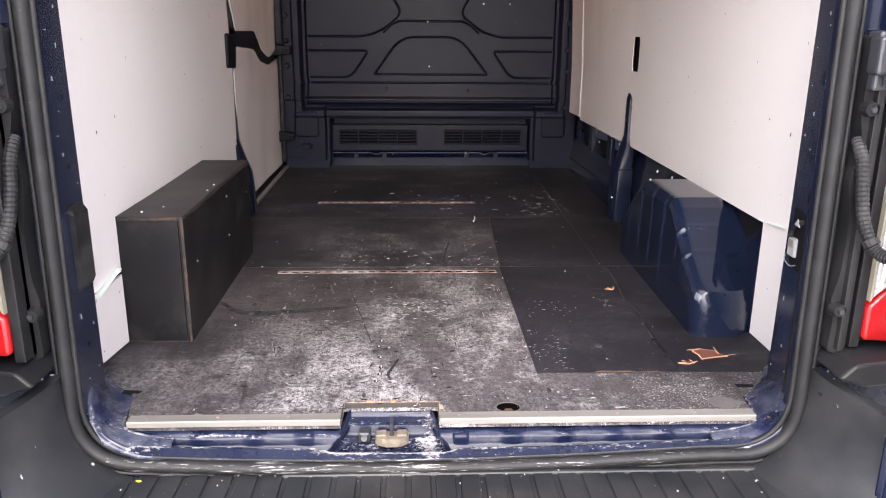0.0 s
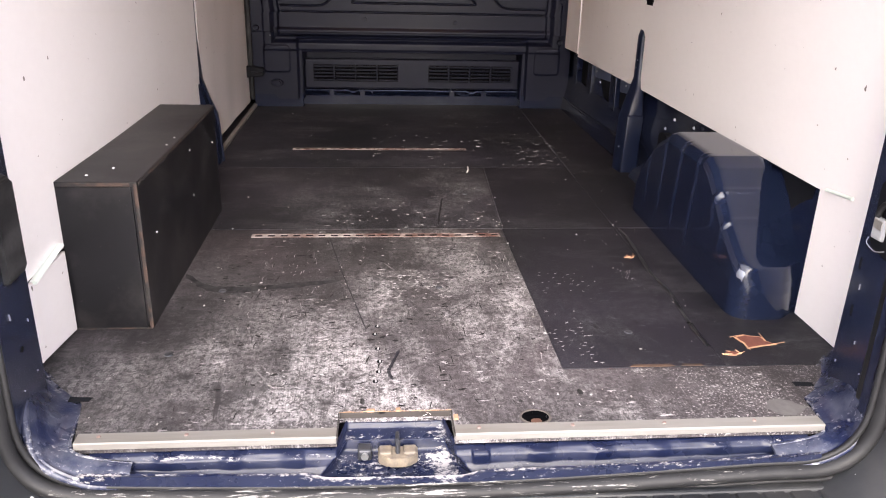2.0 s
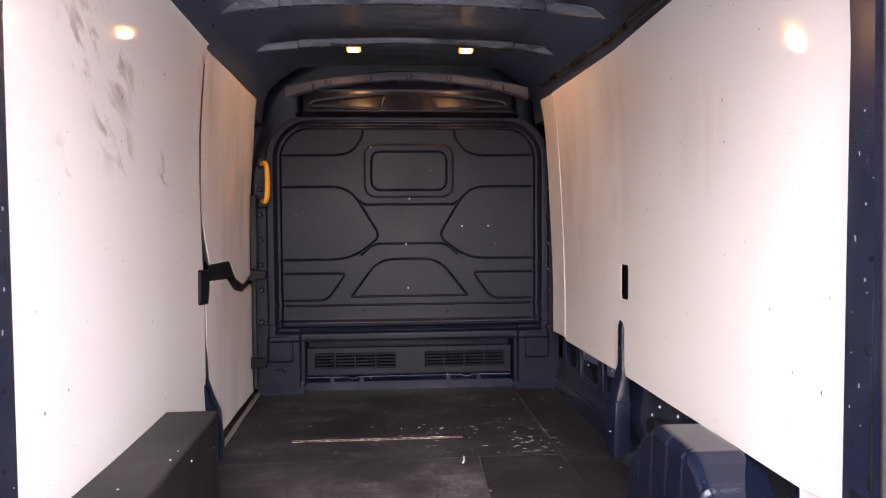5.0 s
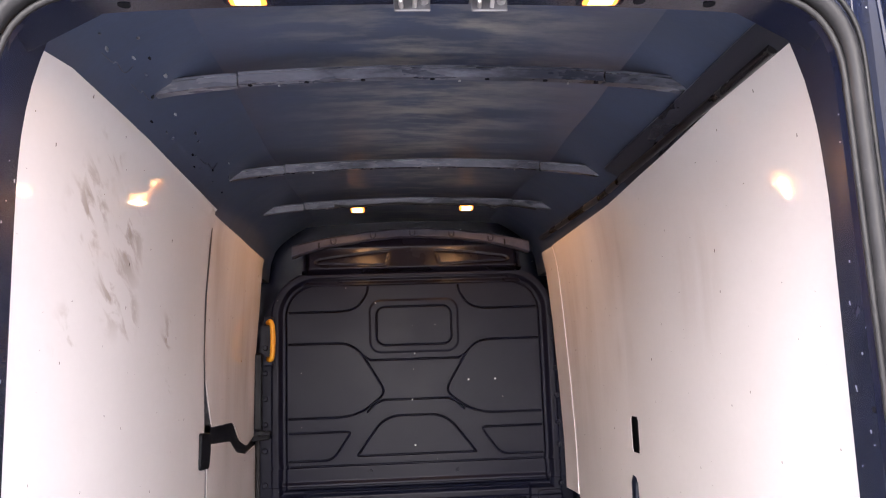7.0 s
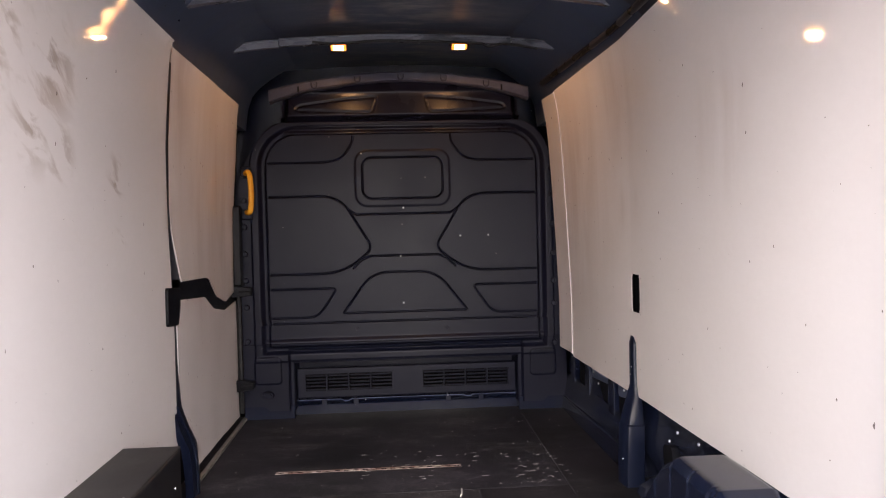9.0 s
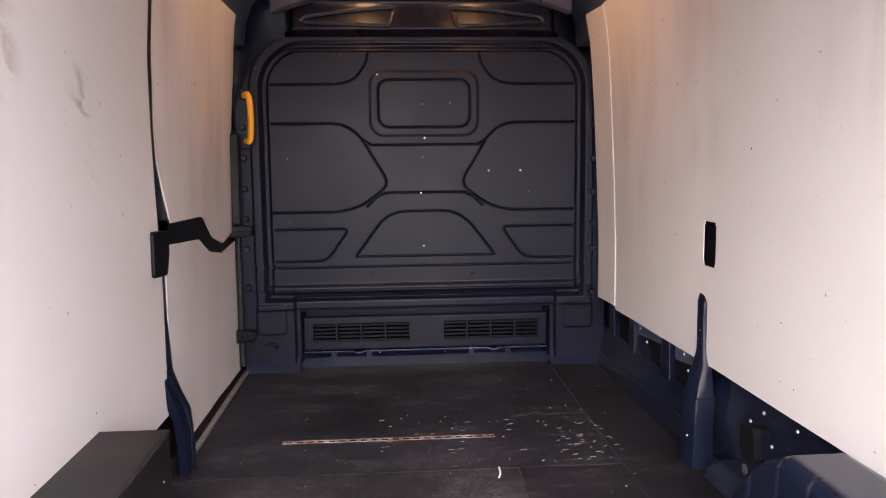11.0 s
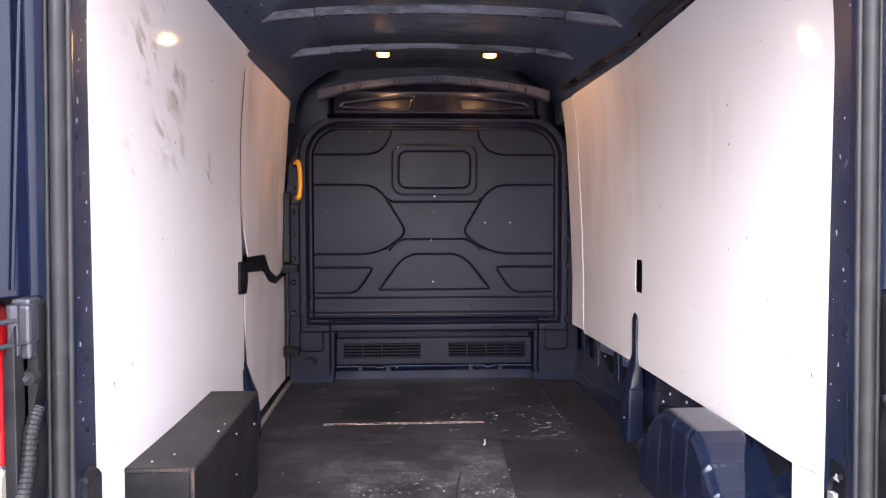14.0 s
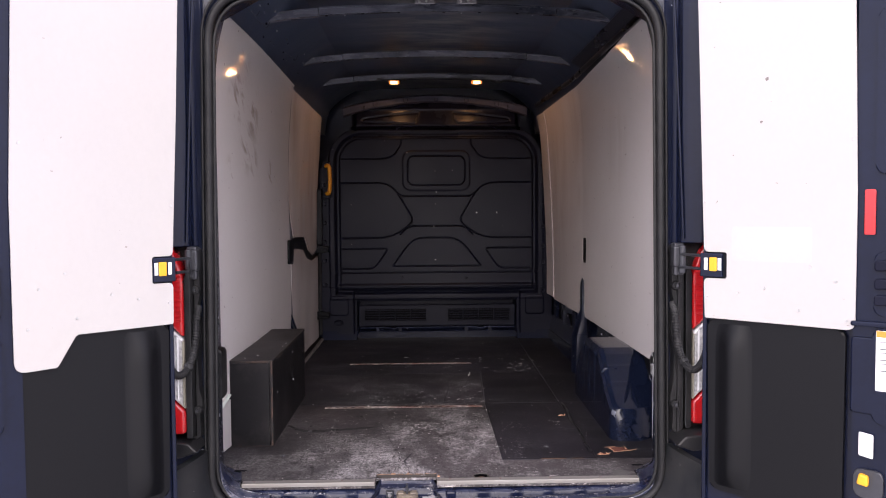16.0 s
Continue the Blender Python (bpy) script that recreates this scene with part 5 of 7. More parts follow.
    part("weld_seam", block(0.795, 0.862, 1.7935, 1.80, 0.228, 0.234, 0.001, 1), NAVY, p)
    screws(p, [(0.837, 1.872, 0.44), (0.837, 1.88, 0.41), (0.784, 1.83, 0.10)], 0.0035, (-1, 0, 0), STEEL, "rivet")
    # black sheet standing for the shade behind the handle slot
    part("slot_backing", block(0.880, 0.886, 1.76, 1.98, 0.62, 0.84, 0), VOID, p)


build_side_lower()


# ---------------------------------------------------------------- left door post and lock linkage
LOCK_BLACK = surface("black_lock_plastic", (0.0034, 0.0036, 0.0055), 0.35, spec=0.14, vary=0.2, bump=0.1, fine=300, chips=(0.2, 0.2, 0.2), chip_scale=90, chip_level=0.8)


def build_left_post():
    p = thing("door_post", (-0.88, 1.9, 0.0), "navy painted steel post of the sliding door", "post")
    rows = [(-0.004, -0.832, 1.90, 2.03), (0.10, -0.836, 1.90, 2.025), (0.185, -0.842, 1.89, 2.025), (0.25, -0.862, 1.87, 2.00), (0.33, -0.884, 1.86, 1.985), (0.5, -0.891, 1.86, 1.975), (0.66, -0.893, 1.86, 1.98), (0.80, -0.893, 1.85, 2.05), (0.90, -0.893, 1.85, 2.00), (1.0, -0.893, 1.85, 1.945), (1.12, -0.891, 1.85, 1.93), (1.35, -0.882, 1.84, 1.915), (1.62, -0.858, 1.83, 1.90)]
    bm = bmesh.new()
    rings = []
    for z, x, ya, yb in rows:
        rings.append([bm.verts.new(c) for c in ((x, ya, z), (x, yb - 0.03, z), (x - 0.006, yb, z), (x - 0.03, yb, z), (x - 0.03, ya, z))])
    for A, B in zip(rings, rings[1:]):
        for k in range(5):
            bm.faces.new((A[k], A[(k + 1) % 5], B[(k + 1) % 5], B[k]))
    bm.faces.new(rings[0]), bm.faces.new(rings[-1][::-1])
    smooth(part("column", bm, NAVY_POST, p), 30)
    part("ridge", tube(spline([(-0.830, 1.955, 0.0), (-0.838, 1.95, 0.17), (-0.862, 1.925, 0.26), (-0.885, 1.89, 0.35)], 6), 0.006, 8), NAVY_POST, p)
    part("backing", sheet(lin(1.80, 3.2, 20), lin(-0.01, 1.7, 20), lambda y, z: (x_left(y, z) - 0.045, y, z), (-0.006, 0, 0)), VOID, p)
    k = thing("door_lock", (-0.89, 1.87, 0.6), "black plastic sliding door lock with its linkage cover", "door lock")
    part("cover", prism(rounded([(1.785, 0.66), (1.925, 0.65), (1.95, 0.72), (1.95, 0.79), (1.79, 0.80)], 0.015, 3), "x", -0.90, -0.872, 0.004), LOCK_BLACK, k)
    arm = rounded([(1.90, 0.73), (2.42, 0.70), (2.58, 0.635), (2.80, 0.605), (3.0, 0.62), (3.08, 0.63), (3.08, 0.705), (2.98, 0.70), (2.80, 0.67), (2.62, 0.71), (2.47, 0.80), (2.40, 0.81), (1.90, 0.825)], 0.02, 3)
    part("linkage", prism(arm, "x", -0.905, -0.893, 0.003), LOCK_BLACK, k)
    for z in (0.655, 0.165):
        part("catch", prism(rounded([(-0.905, z), (-0.80, z + 0.012), (-0.795, z + 0.05), (-0.88, z + 0.065), (-0.905, z + 0.05)], 0.006, 3), "y", 3.02, 3.075, 0.004), LOCK_BLACK, k)
        part("catch_rib", block(-0.86, -0.80, 3.008, 3.022, z + 0.026, z + 0.036, 0.002), LOCK_BLACK, k)
    # rubber seal down the bulkhead edge
    seal = tube([(-0.868, 3.06, z) for z in lin(0.05, 0.66, 6)] + [(-0.862, 3.05, 0.8), (-0.858, 3.05, 1.0), (-0.848, 3.04, 1.12)], 0.014, 8)
    part("seal", seal, RUBBER, k)
    part("seal_guide", prism(rounded([(2.985, 0.72), (3.06, 0.70), (3.06, 1.13), (3.0, 1.13)], 0.008, 2), "x", -0.875, -0.84, 0.003), LOCK_BLACK, k)
    # floor trim along the door step
    t = part("door_step_trim", prism([(-0.872, 0.0), (-0.853, 0.0), (-0.853, 0.012), (-0.872, 0.014)], "y", 1.98, 3.15, 0.002), ALU)
    tagged(t, "pale aluminium trim along the sliding door step", "trim", kind="structure")
    # grab handle
    g = thing("grab_handle", (-0.83, 3.05, 1.2), "yellow plastic grab handle on black mounts", "handle")
    pts = spline([(-0.812, 3.05, 1.098), (-0.792, 3.005, 1.094), (-0.780, 2.99, 1.115), (-0.776, 2.99, 1.20), (-0.781, 2.993, 1.280), (-0.794, 3.005, 1.302), (-0.814, 3.05, 1.296)], 6)
    smooth(part("grip", tube(pts, 0.014, 12), YELLOW, g), 60)
    part("mount", block(-0.835, -0.785, 3.035, 3.09, 1.06, 1.11, 0.006), PLASTIC, g)
    part("mount", block(-0.835, -0.785, 3.035, 3.09, 1.28, 1.33, 0.006), PLASTIC, g)


build_left_post()


# ---------------------------------------------------------------- rear opening
def loop_points(inset=0.0, y=-0.05, n=10):
    """The rounded line of the rear opening, as 3D points."""
    x0, x1, z0, z1 = -0.825 + inset, 0.722 - inset, -0.055 + inset, 1.69 - inset
    pts = rounded([(x0, z0), (x1, z0), (x1 - 0.02, z1), (x0 + 0.02, z1)], [0.13, 0.13, 0.17, 0.17], n)
    out = []
    m = len(pts)
    for i in range(m):
        a, b = Vector(pts[i]), Vector(pts[(i + 1) % m])
        k = max(1, int((b - a).length / 0.06))
        for j in range(k):
            p = a + (b - a) * j / k
            sag = -0.024 * math.cos(max(-1, min(1, (p.x - CX + 0.1) / 0.68)) * math.pi / 2) if p.y < 0.1 else 0.0
            out.append((p.x, y, p.y + sag))
    return out


def build_rear_frame():
    f = thing("rear_frame", (CX, 0, -0.05), "navy painted rear door frame of the van with chipped paint", "door frame", kind="structure")
    # jambs: from the seal flange in to the linings
    ridge = {-1: [(0.0, -0.850), (0.6, -0.851), (1.3, -0.853), (1.42, -0.852), (1.52, -0.846), (1.62, -0.828), (1.75, -0.785)],
             1: [(0.0, 0.762), (0.4, 0.766), (0.9, 0.768), (1.35, 0.771), (1.48, 0.764), (1.58, 0.750), (1.68, 0.722), (1.75, 0.695)]}
    base = {-1: [(0.0, -0.814), (1.3, -0.812), (1.55, -0.80), (1.75, -0.76)], 1: [(0.0, 0.718), (1.3, 0.716), (1.55, 0.704), (1.75, 0.66)]}

    def on_jamb(sgn, y, z):
        t = (y + 0.03) / 0.197
        return curve_at(base[sgn], z) * (1 - t) + curve_at(ridge[sgn], z) * t
    for sgn in (-1, 1):
        zs = lin(0.0, 1.75, 34)
        bm = bmesh.new()
        rings = []
        for z in zs:
            a, r = curve_at(base[sgn], z), curve_at(ridge[sgn], z)
            back = max(0.865, abs(r) + 0.03) if sgn > 0 else max(0.905, abs(r) + 0.03)
            prof = [(a, -0.04), (on_jamb(sgn, 0.06, z), 0.06), (on_jamb(sgn, 0.16, z), 0.16), (r, 0.167), (r + sgn * 0.004, 0.172), (sgn * back, 0.19), (sgn * (back + 0.02), 0.19), (sgn * (back + 0.02), -0.034)]
            rings.append([bm.verts.new((x, y, z)) for x, y in prof])
        m = len(rings[0])
        for A, B in zip(rings, rings[1:]):
            for k in range(m):
                bm.faces.new((A[k], A[(k + 1) % m], B[(k + 1) % m], B[k]))
        bm.faces.new(rings[0]), bm.faces.new(rings[-1][::-1])
        j = smooth(part("jamb", bm, NAVY_JAMB, f), 20)
        # slots, holes and bright nicks up the jamb
        q = random.Random(7 + sgn)
        turn = Matrix.Rotation(math.radians(90), 4, "Y") if sgn < 0 else Matrix.Rotation(math.radians(-90), 4, "Y")
        for k in range(34):
            z = 0.07 + 1.45 * k / 34 + q.uniform(-0.02, 0.02)
            y = q.uniform(0.01, 0.15)
            kind, r1, r2 = q.choice([("hole", 0.006, 1.0), ("hole", 0.0035, 4.0), ("nick", 0.0018, 1.5), ("nick", 0.0016, 0.8), ("nick", 0.0009, 8.0), ("nick", 0.0011, 5.0), ("nick", 0.0016, 2.5), ("nick", 0.0015, 1.0)])
            if sgn < 0 and 0.27 < z < 0.5 or sgn > 0 and 0.31 < z < 0.48 or z > 1.3 and kind == "hole":
                continue
            bm = bmesh.new()
            bmesh.ops.create_cone(bm, cap_ends=True, segments=10 if kind == "hole" else 6, radius1=r1, radius2=r1, depth=0.003, matrix=Matrix.Translation((on_jamb(sgn, y, z), y, z)) @ Matrix.Rotation(q.uniform(-0.4, 0.4) if kind == "nick" else 0, 4, "X") @ Matrix.Diagonal((1, 1, r2, 1)) @ turn)
            part(kind, bm, NICK if kind == "nick" else VOID, j)
    # rubber pad on the left jamb, open socket with its plug on the right one
    part("pad", prism(rounded([(-0.872, 0.295), (-0.814, 0.295), (-0.814, 0.475), (-0.872, 0.475)], 0.015, 4), "y", 0.03, 0.10, 0.008), RUBBER, f, "black rubber buffer pad")
    so = part("socket", prism(rounded([(0.016, 0.33), (0.122, 0.33), (0.122, 0.46), (0.016, 0.46)], 0.018, 4), "x", 0, 0.004), VOID, f)
    for v in so.data.vertices:
        v.co.x += on_jamb(1, v.co.y, 0.4) - 0.0022
    plug = part("plug", block(0.731, 0.742, 0.060, 0.094, 0.355, 0.398, 0.004), NICK, f, "white cable plug")
    part("clip", block(0.7295, 0.732, 0.064, 0.09, 0.376, 0.394, 0.001, 1), ALU, plug)
    part("wire", tube(spline([(0.732, 0.085, 0.40), (0.730, 0.07, 0.425), (0.728, 0.03, 0.445)], 5), 0.006, 6), RUBBER, plug)
    part("wire", tube(spline([(0.731, 0.095, 0.354), (0.731, 0.098, 0.342), (0.730, 0.07, 0.335), (0.728, 0.04, 0.345)], 5), 0.001, 6), NICK, plug)
    part("tag", prism([(0.035, 0.432), (0.055, 0.434), (0.045, 0.448)], "x", 0.722, 0.7245), NICK, plug)
    # header
    prof = [(-0.037, 1.713), (0.0, 1.718), (0.09, 1.728), (0.115, 1.76), (0.115, 1.90), (-0.037, 1.90)]
    bm = bmesh.new()
    rings = [[bm.verts.new((x, y, z - 0.03 * ((x - CX) / 0.8) ** 2 - (0.10 * max(0, abs(x - CX) - 0.62) / 0.2 if z < 1.8 else 0))) for y, z in prof] for x in lin(-0.88, 0.78, 40)]
    for A, B in zip(rings, rings[1:]):
        for k in range(6):
            bm.faces.new((A[k], A[(k + 1) % 6], B[(k + 1) % 6], B[k]))
    bm.faces.new(rings[0]), bm.faces.new(rings[-1][::-1])
    h = smooth(part("header", bm, NAVY, f), 30)
    for x in (-0.62, 0.36, 0.50):
        bm = bmesh.new()
        bmesh.ops.create_cone(bm, cap_ends=True, segments=12, radius1=0.012, radius2=0.012, depth=0.003, matrix=pose(x, 0.05, 1.7225 - 0.03 * ((x - CX) / 0.8) ** 2))
        part("hole", bm, VOID, h)
    # flat rear face round the opening
    loop = loop_points(-0.002, -0.044)
    bm = bmesh.new()
    A, B, C = [], [], []
    for x, y, z in loop:
        far = min(0.93 / max(abs(x - CX), 1e-6), (1.14 if z > 0.8 else 1.05) / max(abs(z - 0.82), 1e-6))
        A.append(bm.verts.new((x, y, z)))
        B.append(bm.verts.new((CX + (x - CX) * far, y + 0.004, 0.82 + (z - 0.82) * far)))
        C.append(bm.verts.new((x, y + 0.04, z)))
    n = len(loop)
    for i in range(n):
        k = (i + 1) % n
        bm.faces.new((A[i], A[k], B[k], B[i])), bm.faces.new((C[i], C[k], A[k], A[i]))
    part("rear_face", bm, NAVY, f)
    # sill: one pressed sheet with the lock recess let into it
    outer = [(0.03, -0.0235), (0.002, -0.0235), (-0.006, -0.027), (-0.013, -0.034), (-0.018, -0.050), (-0.029, -0.058), (-0.043, -0.057), (-0.049, -0.033), (-0.056, -0.034), (-0.058, -0.14)]
    inner = [(0.081, -0.013), (0.080, -0.022), (0.074, -0.030), (0.046, -0.036), (0.040, -0.056), (0.012, -0.064), (-0.03, -0.068), (-0.049, -0.044), (-0.056, -0.046), (-0.058, -0.14)]
    xs = sorted(lin(-0.72, 0.635, 150) + lin(-0.36, 0.03, 120))
    fs = lin(0.0, 9.0, 54)
    bm = bmesh.new()
    g, wear = [], []
    for x in xs:
        col = []
        tab = ease(np.float64(abs(((x + 2.02) / 0.115) % 1.0 - 0.5)), 0.16, 0.12)
        drop = 0.020 * math.cos(max(-1, min(1, (x - CX) / 0.78)) * math.pi / 2) - 0.010
        for v in fs:
            i = min(8, int(v))
            t = v - i
            o = Vector(outer[i]).lerp(Vector(outer[i + 1]), t)
            n_ = Vector(inner[i]).lerp(Vector(inner[i + 1]), t)
            o.x -= 0.008 * float(tab) * max(0.0, 1 - abs(v - 2.5) / 1.6)
            flare = 0.055 * min(1.0, max(0.0, (v - 3.0) / 3.5))
            e = float(ease(np.float64(x), -0.279 - flare, -0.258 - flare * 0.4) * (1 - ease(np.float64(x), -0.074 + flare * 0.4, -0.053 + flare)))
            p = o.lerp(n_, e)
            z = p.y - drop * (1.0 if v > 5 else 0.3 + 0.7 * max(0.0, v - 4)) * (1 if v < 8.5 else 0)
            z += 0.0015 * noise.noise((x * 20, p.x * 20, v))
            col.append(bm.verts.new((x, p.x, z)))
            lip = math.exp(-((v - 7.5) / 0.75) ** 2) * ((0.47 if x < 0.1 else 0.40) + 0.3 * noise.noise((x * 5, 3, 0)))
            top = math.exp(-((v - 2.2) / 0.8) ** 2) * ((0.33 if x < -0.3 else 0.10) + 0.12 * float(tab)) * (1 - e)
            rec = e * (0.34 * math.exp(-((v - 2.8) / 0.6) ** 2) + 0.36 * (4.2 < v < 7.5) + 0.30 * max(0.0, 1 - abs(x + 0.075) / 0.035))
            if v < 1.3:
                lip, top, rec = 0.0, 0.0, 0.0
            wear.append(0.0 if v < 1.5 else min(0.85, max(0.02, lip + top + rec + 0.25 * noise.noise((x * 9, v * 0.8, 5)))))
        g.append(col)
    for i in range(len(xs) - 1):
        for k in range(len(fs) - 1):
            bm.faces.new((g[i][k], g[i + 1][k], g[i + 1][k + 1], g[i][k + 1]))
    bm.verts.index_update()
    w = smooth(part("sill", bm, NAVY_SILL, f, "navy sill and lock recess with the paint scraped to bare metal"), 50)
    a = w.data.attributes.new("wear", "FLOAT", "POINT")
    for i, val in enumerate(wear):
        a.data[i].value = val
    part("edge", block(-0.274, -0.058, 0.0785, 0.0812, -0.012, 0.0012, 0.0006, 1), EDGE_GREY, w, "bare board edge")
    part("edge", block(-0.2765, -0.2745, 0.002, 0.08, -0.008, 0.0012, 0.0005, 1), EDGE_GREY, w)
    part("edge", block(-0.0575, -0.0555, 0.002, 0.08, -0.008, 0.0012, 0.0005, 1), EDGE_GREY, w)
    part("bare_edge", tube([(x, 0.0805, 0.0012 + 0.0008 * math.sin(x * 190)) for x in lin(-0.275, -0.057, 30)], 0.0009, 6), WOOD_PALE, w)
    part("splinter", block(-0.222, -0.206, 0.078, 0.088, 0.0005, 0.004, 0.0012, 1), WOOD_PALE, w)
    part("splinter", block(-0.165, -0.156, 0.078, 0.090, 0.0005, 0.004, 0.0012, 1), WOOD_PALE, w)
    part("splinter", block(-0.054, -0.045, 0.045, 0.062, 0.0005, 0.004, 0.0012, 1), WOOD_PALE, w)
    s = part("striker", prism(rounded([(-0.20, 0.034), (-0.125, 0.034), (-0.125, 0.008), (-0.145, -0.006), (-0.18, -0.006), (-0.20, 0.008)], 0.004, 3), "z", -0.066, -0.046, 0.003), STRIKER, w, "dirty cream striker plate")
    part("wing", block(-0.198, -0.174, 0.004, 0.03, -0.048, -0.040, 0.003), STRIKER, s)
    part("wing", block(-0.152, -0.128, 0.004, 0.03, -0.048, -0.040, 0.003), STRIKER, s)
    part("pin", tube([(-0.163, 0.012, -0.05), (-0.163, 0.014, -0.016)], 0.0045, 8), STEEL_DARK, s)
    part("pin", tube([(-0.163, 0.014, -0.018), (-0.163, 0.036, -0.018), (-0.163, 0.040, -0.05)], 0.004, 8), STEEL_DARK, s)
    k = part("bracket", block(-0.238, -0.212, 0.010, 0.036, -0.062, -0.038, 0.004), STEEL_DARK, w)
    part("bolt", tube([(-0.225, 0.012, -0.05), (-0.225, 0.004, -0.05)], 0.007, 8), STEEL, k)
    # corner gussets: coved plates from the boards up to the jambs, with a raised outer lip
    for sgn, dx in ((-1, 0.0), (1, -0.085)):
        inner = [(-0.64, -0.018, -0.036), (-0.70, -0.012, -0.03), (-0.748, -0.004, -0.016), (-0.765, 0.06, -0.012), (-0.775, 0.135, -0.010), (-0.83, 0.195, -0.008), (-0.90, 0.27, -0.006)]
        outer = [(-0.64, -0.05, -0.060), (-0.715, -0.052, -0.052), (-0.785, -0.048, -0.012), (-0.812, -0.02, 0.035), (-0.83, 0.03, 0.065), (-0.862, 0.11, 0.07), (-0.90, 0.24, 0.02)]
        A, B = spline(inner, 5), spline(outer, 5)
        bm = bmesh.new()
        g = []
        for p, q in zip(A, B):
            row = []
            for k in range(11):
                t = k / 10
                v = p.lerp(q, t)
                v.z -= 0.30 * (q.z - p.z) * math.sin(t * math.pi)
                v.z += 0.002 * noise.noise((v.x * 14, v.y * 14, v.z * 14)) + (0.004 if k == 9 else 0)
                row.append(bm.verts.new((-sgn * v.x + dx, v.y, v.z)))
            g.append(row)
        for i in range(len(g) - 1):
            for k in range(10):
                bm.faces.new((g[i][k], g[i + 1][k], g[i + 1][k + 1], g[i][k + 1]))
        bmesh.ops.recalc_face_normals(bm, faces=bm.faces)
        bmesh.ops.solidify(bm, geom=bm.faces[:], thickness=0.006)
        rim = [(-sgn * q.x + dx, q.y, q.z + 0.003) for q in B]
        edge = [(-sgn * q.x + dx, q.y, q.z + 0.004) for q in A]
        smooth(set_wear(part("corner_gusset", bm, NAVY_CORNER, f, "scuffed navy corner of the frame"), lambda c: (0.26 if c.z < 0.0 else 0.18) + 0.3 * noise.noise((c.x * 16, c.y * 16, 1))), 50)
        smooth(set_wear(part("gusset_rim", tube(rim, 0.007, 8), NAVY_CORNER, f), lambda c: 0.30 + 0.3 * noise.noise((c.x * 20, c.y * 20, 4))), 60)
        smooth(set_wear(part("gusset_edge", tube(edge, 0.0035, 6), NAVY_CORNER, f), lambda c: 0.42), 60)
        nx_, ny_ = -sgn * -0.785 + dx, 0.152
        part("notch", prism([(nx_ - 0.02, ny_ - 0.010), (nx_ + 0.02, ny_ - 0.012), (nx_ + 0.024, ny_ + 0.002), (nx_ - 0.02, ny_ + 0.006)], "z", -0.01, 0.0012), VOID, f)
    # door seal all round
    def rubbed(c):
        return 0.5 * (0.5 + 0.9 * noise.noise((c.x * 4, 0, 2))) if c.z < -0.045 else 0.0
    seal = smooth(set_wear(part("door_seal", tube(loop_points(-0.009, -0.054), 0.0185, 12, closed=True, flat=0.8), SEAL, f, "black rubber door seal, worn along the sill"), rubbed), 70)
    smooth(set_wear(part("lip", tube(loop_points(0.009, -0.052), 0.006, 8, closed=True), SEAL, seal), rubbed), 60)
    smooth(set_wear(part("lip", tube([(x, y, z) for x, y, z in loop_points(-0.030, -0.056)], 0.005, 8, closed=True), SEAL, seal), rubbed), 60)
    return f


EDGE_GREY = surface("grey_brown_board_edge", (0.034, 0.029, 0.026), 0.8, vary=0.4, fine=90, bump=0.3, stretch=(1, 1, 3))
STRIKER = surface("dirty_cream_plastic", (0.20, 0.165, 0.12), 0.55, vary=0.5, big=60, bump=0.3, fine=90, stain=(0.05, 0.045, 0.05), stain_scale=40, stain_level=0.52, stain_amount=0.7)
build_rear_frame()


def build_threshold_strips():
    for xa, xb in ((-0.745, -0.277), (-0.055, 0.665)):
        t = thing("threshold_strip", ((xa + xb) / 2, 0, 0), "scratched aluminium angle strip along the floor edge", "trim strip", "threshold strips")
        part("angle", prism([(-0.004, -0.011), (-0.001, -0.011), (0.0, 0.0005), (0.028, 0.0005), (0.028, 0.003), (-0.002, 0.0035), (-0.004, 0.002)], "x", xa, xb, 0.0006, 1), ALU, t)
        n = 4 if xb - xa > 0.6 else 3
        screws(t, [(xa + (xb - xa) * (k + 0.25) / n, 0.016, 0.0032) for k in range(n)], 0.005, (0, 0, 1), RUST)


build_threshold_strips()


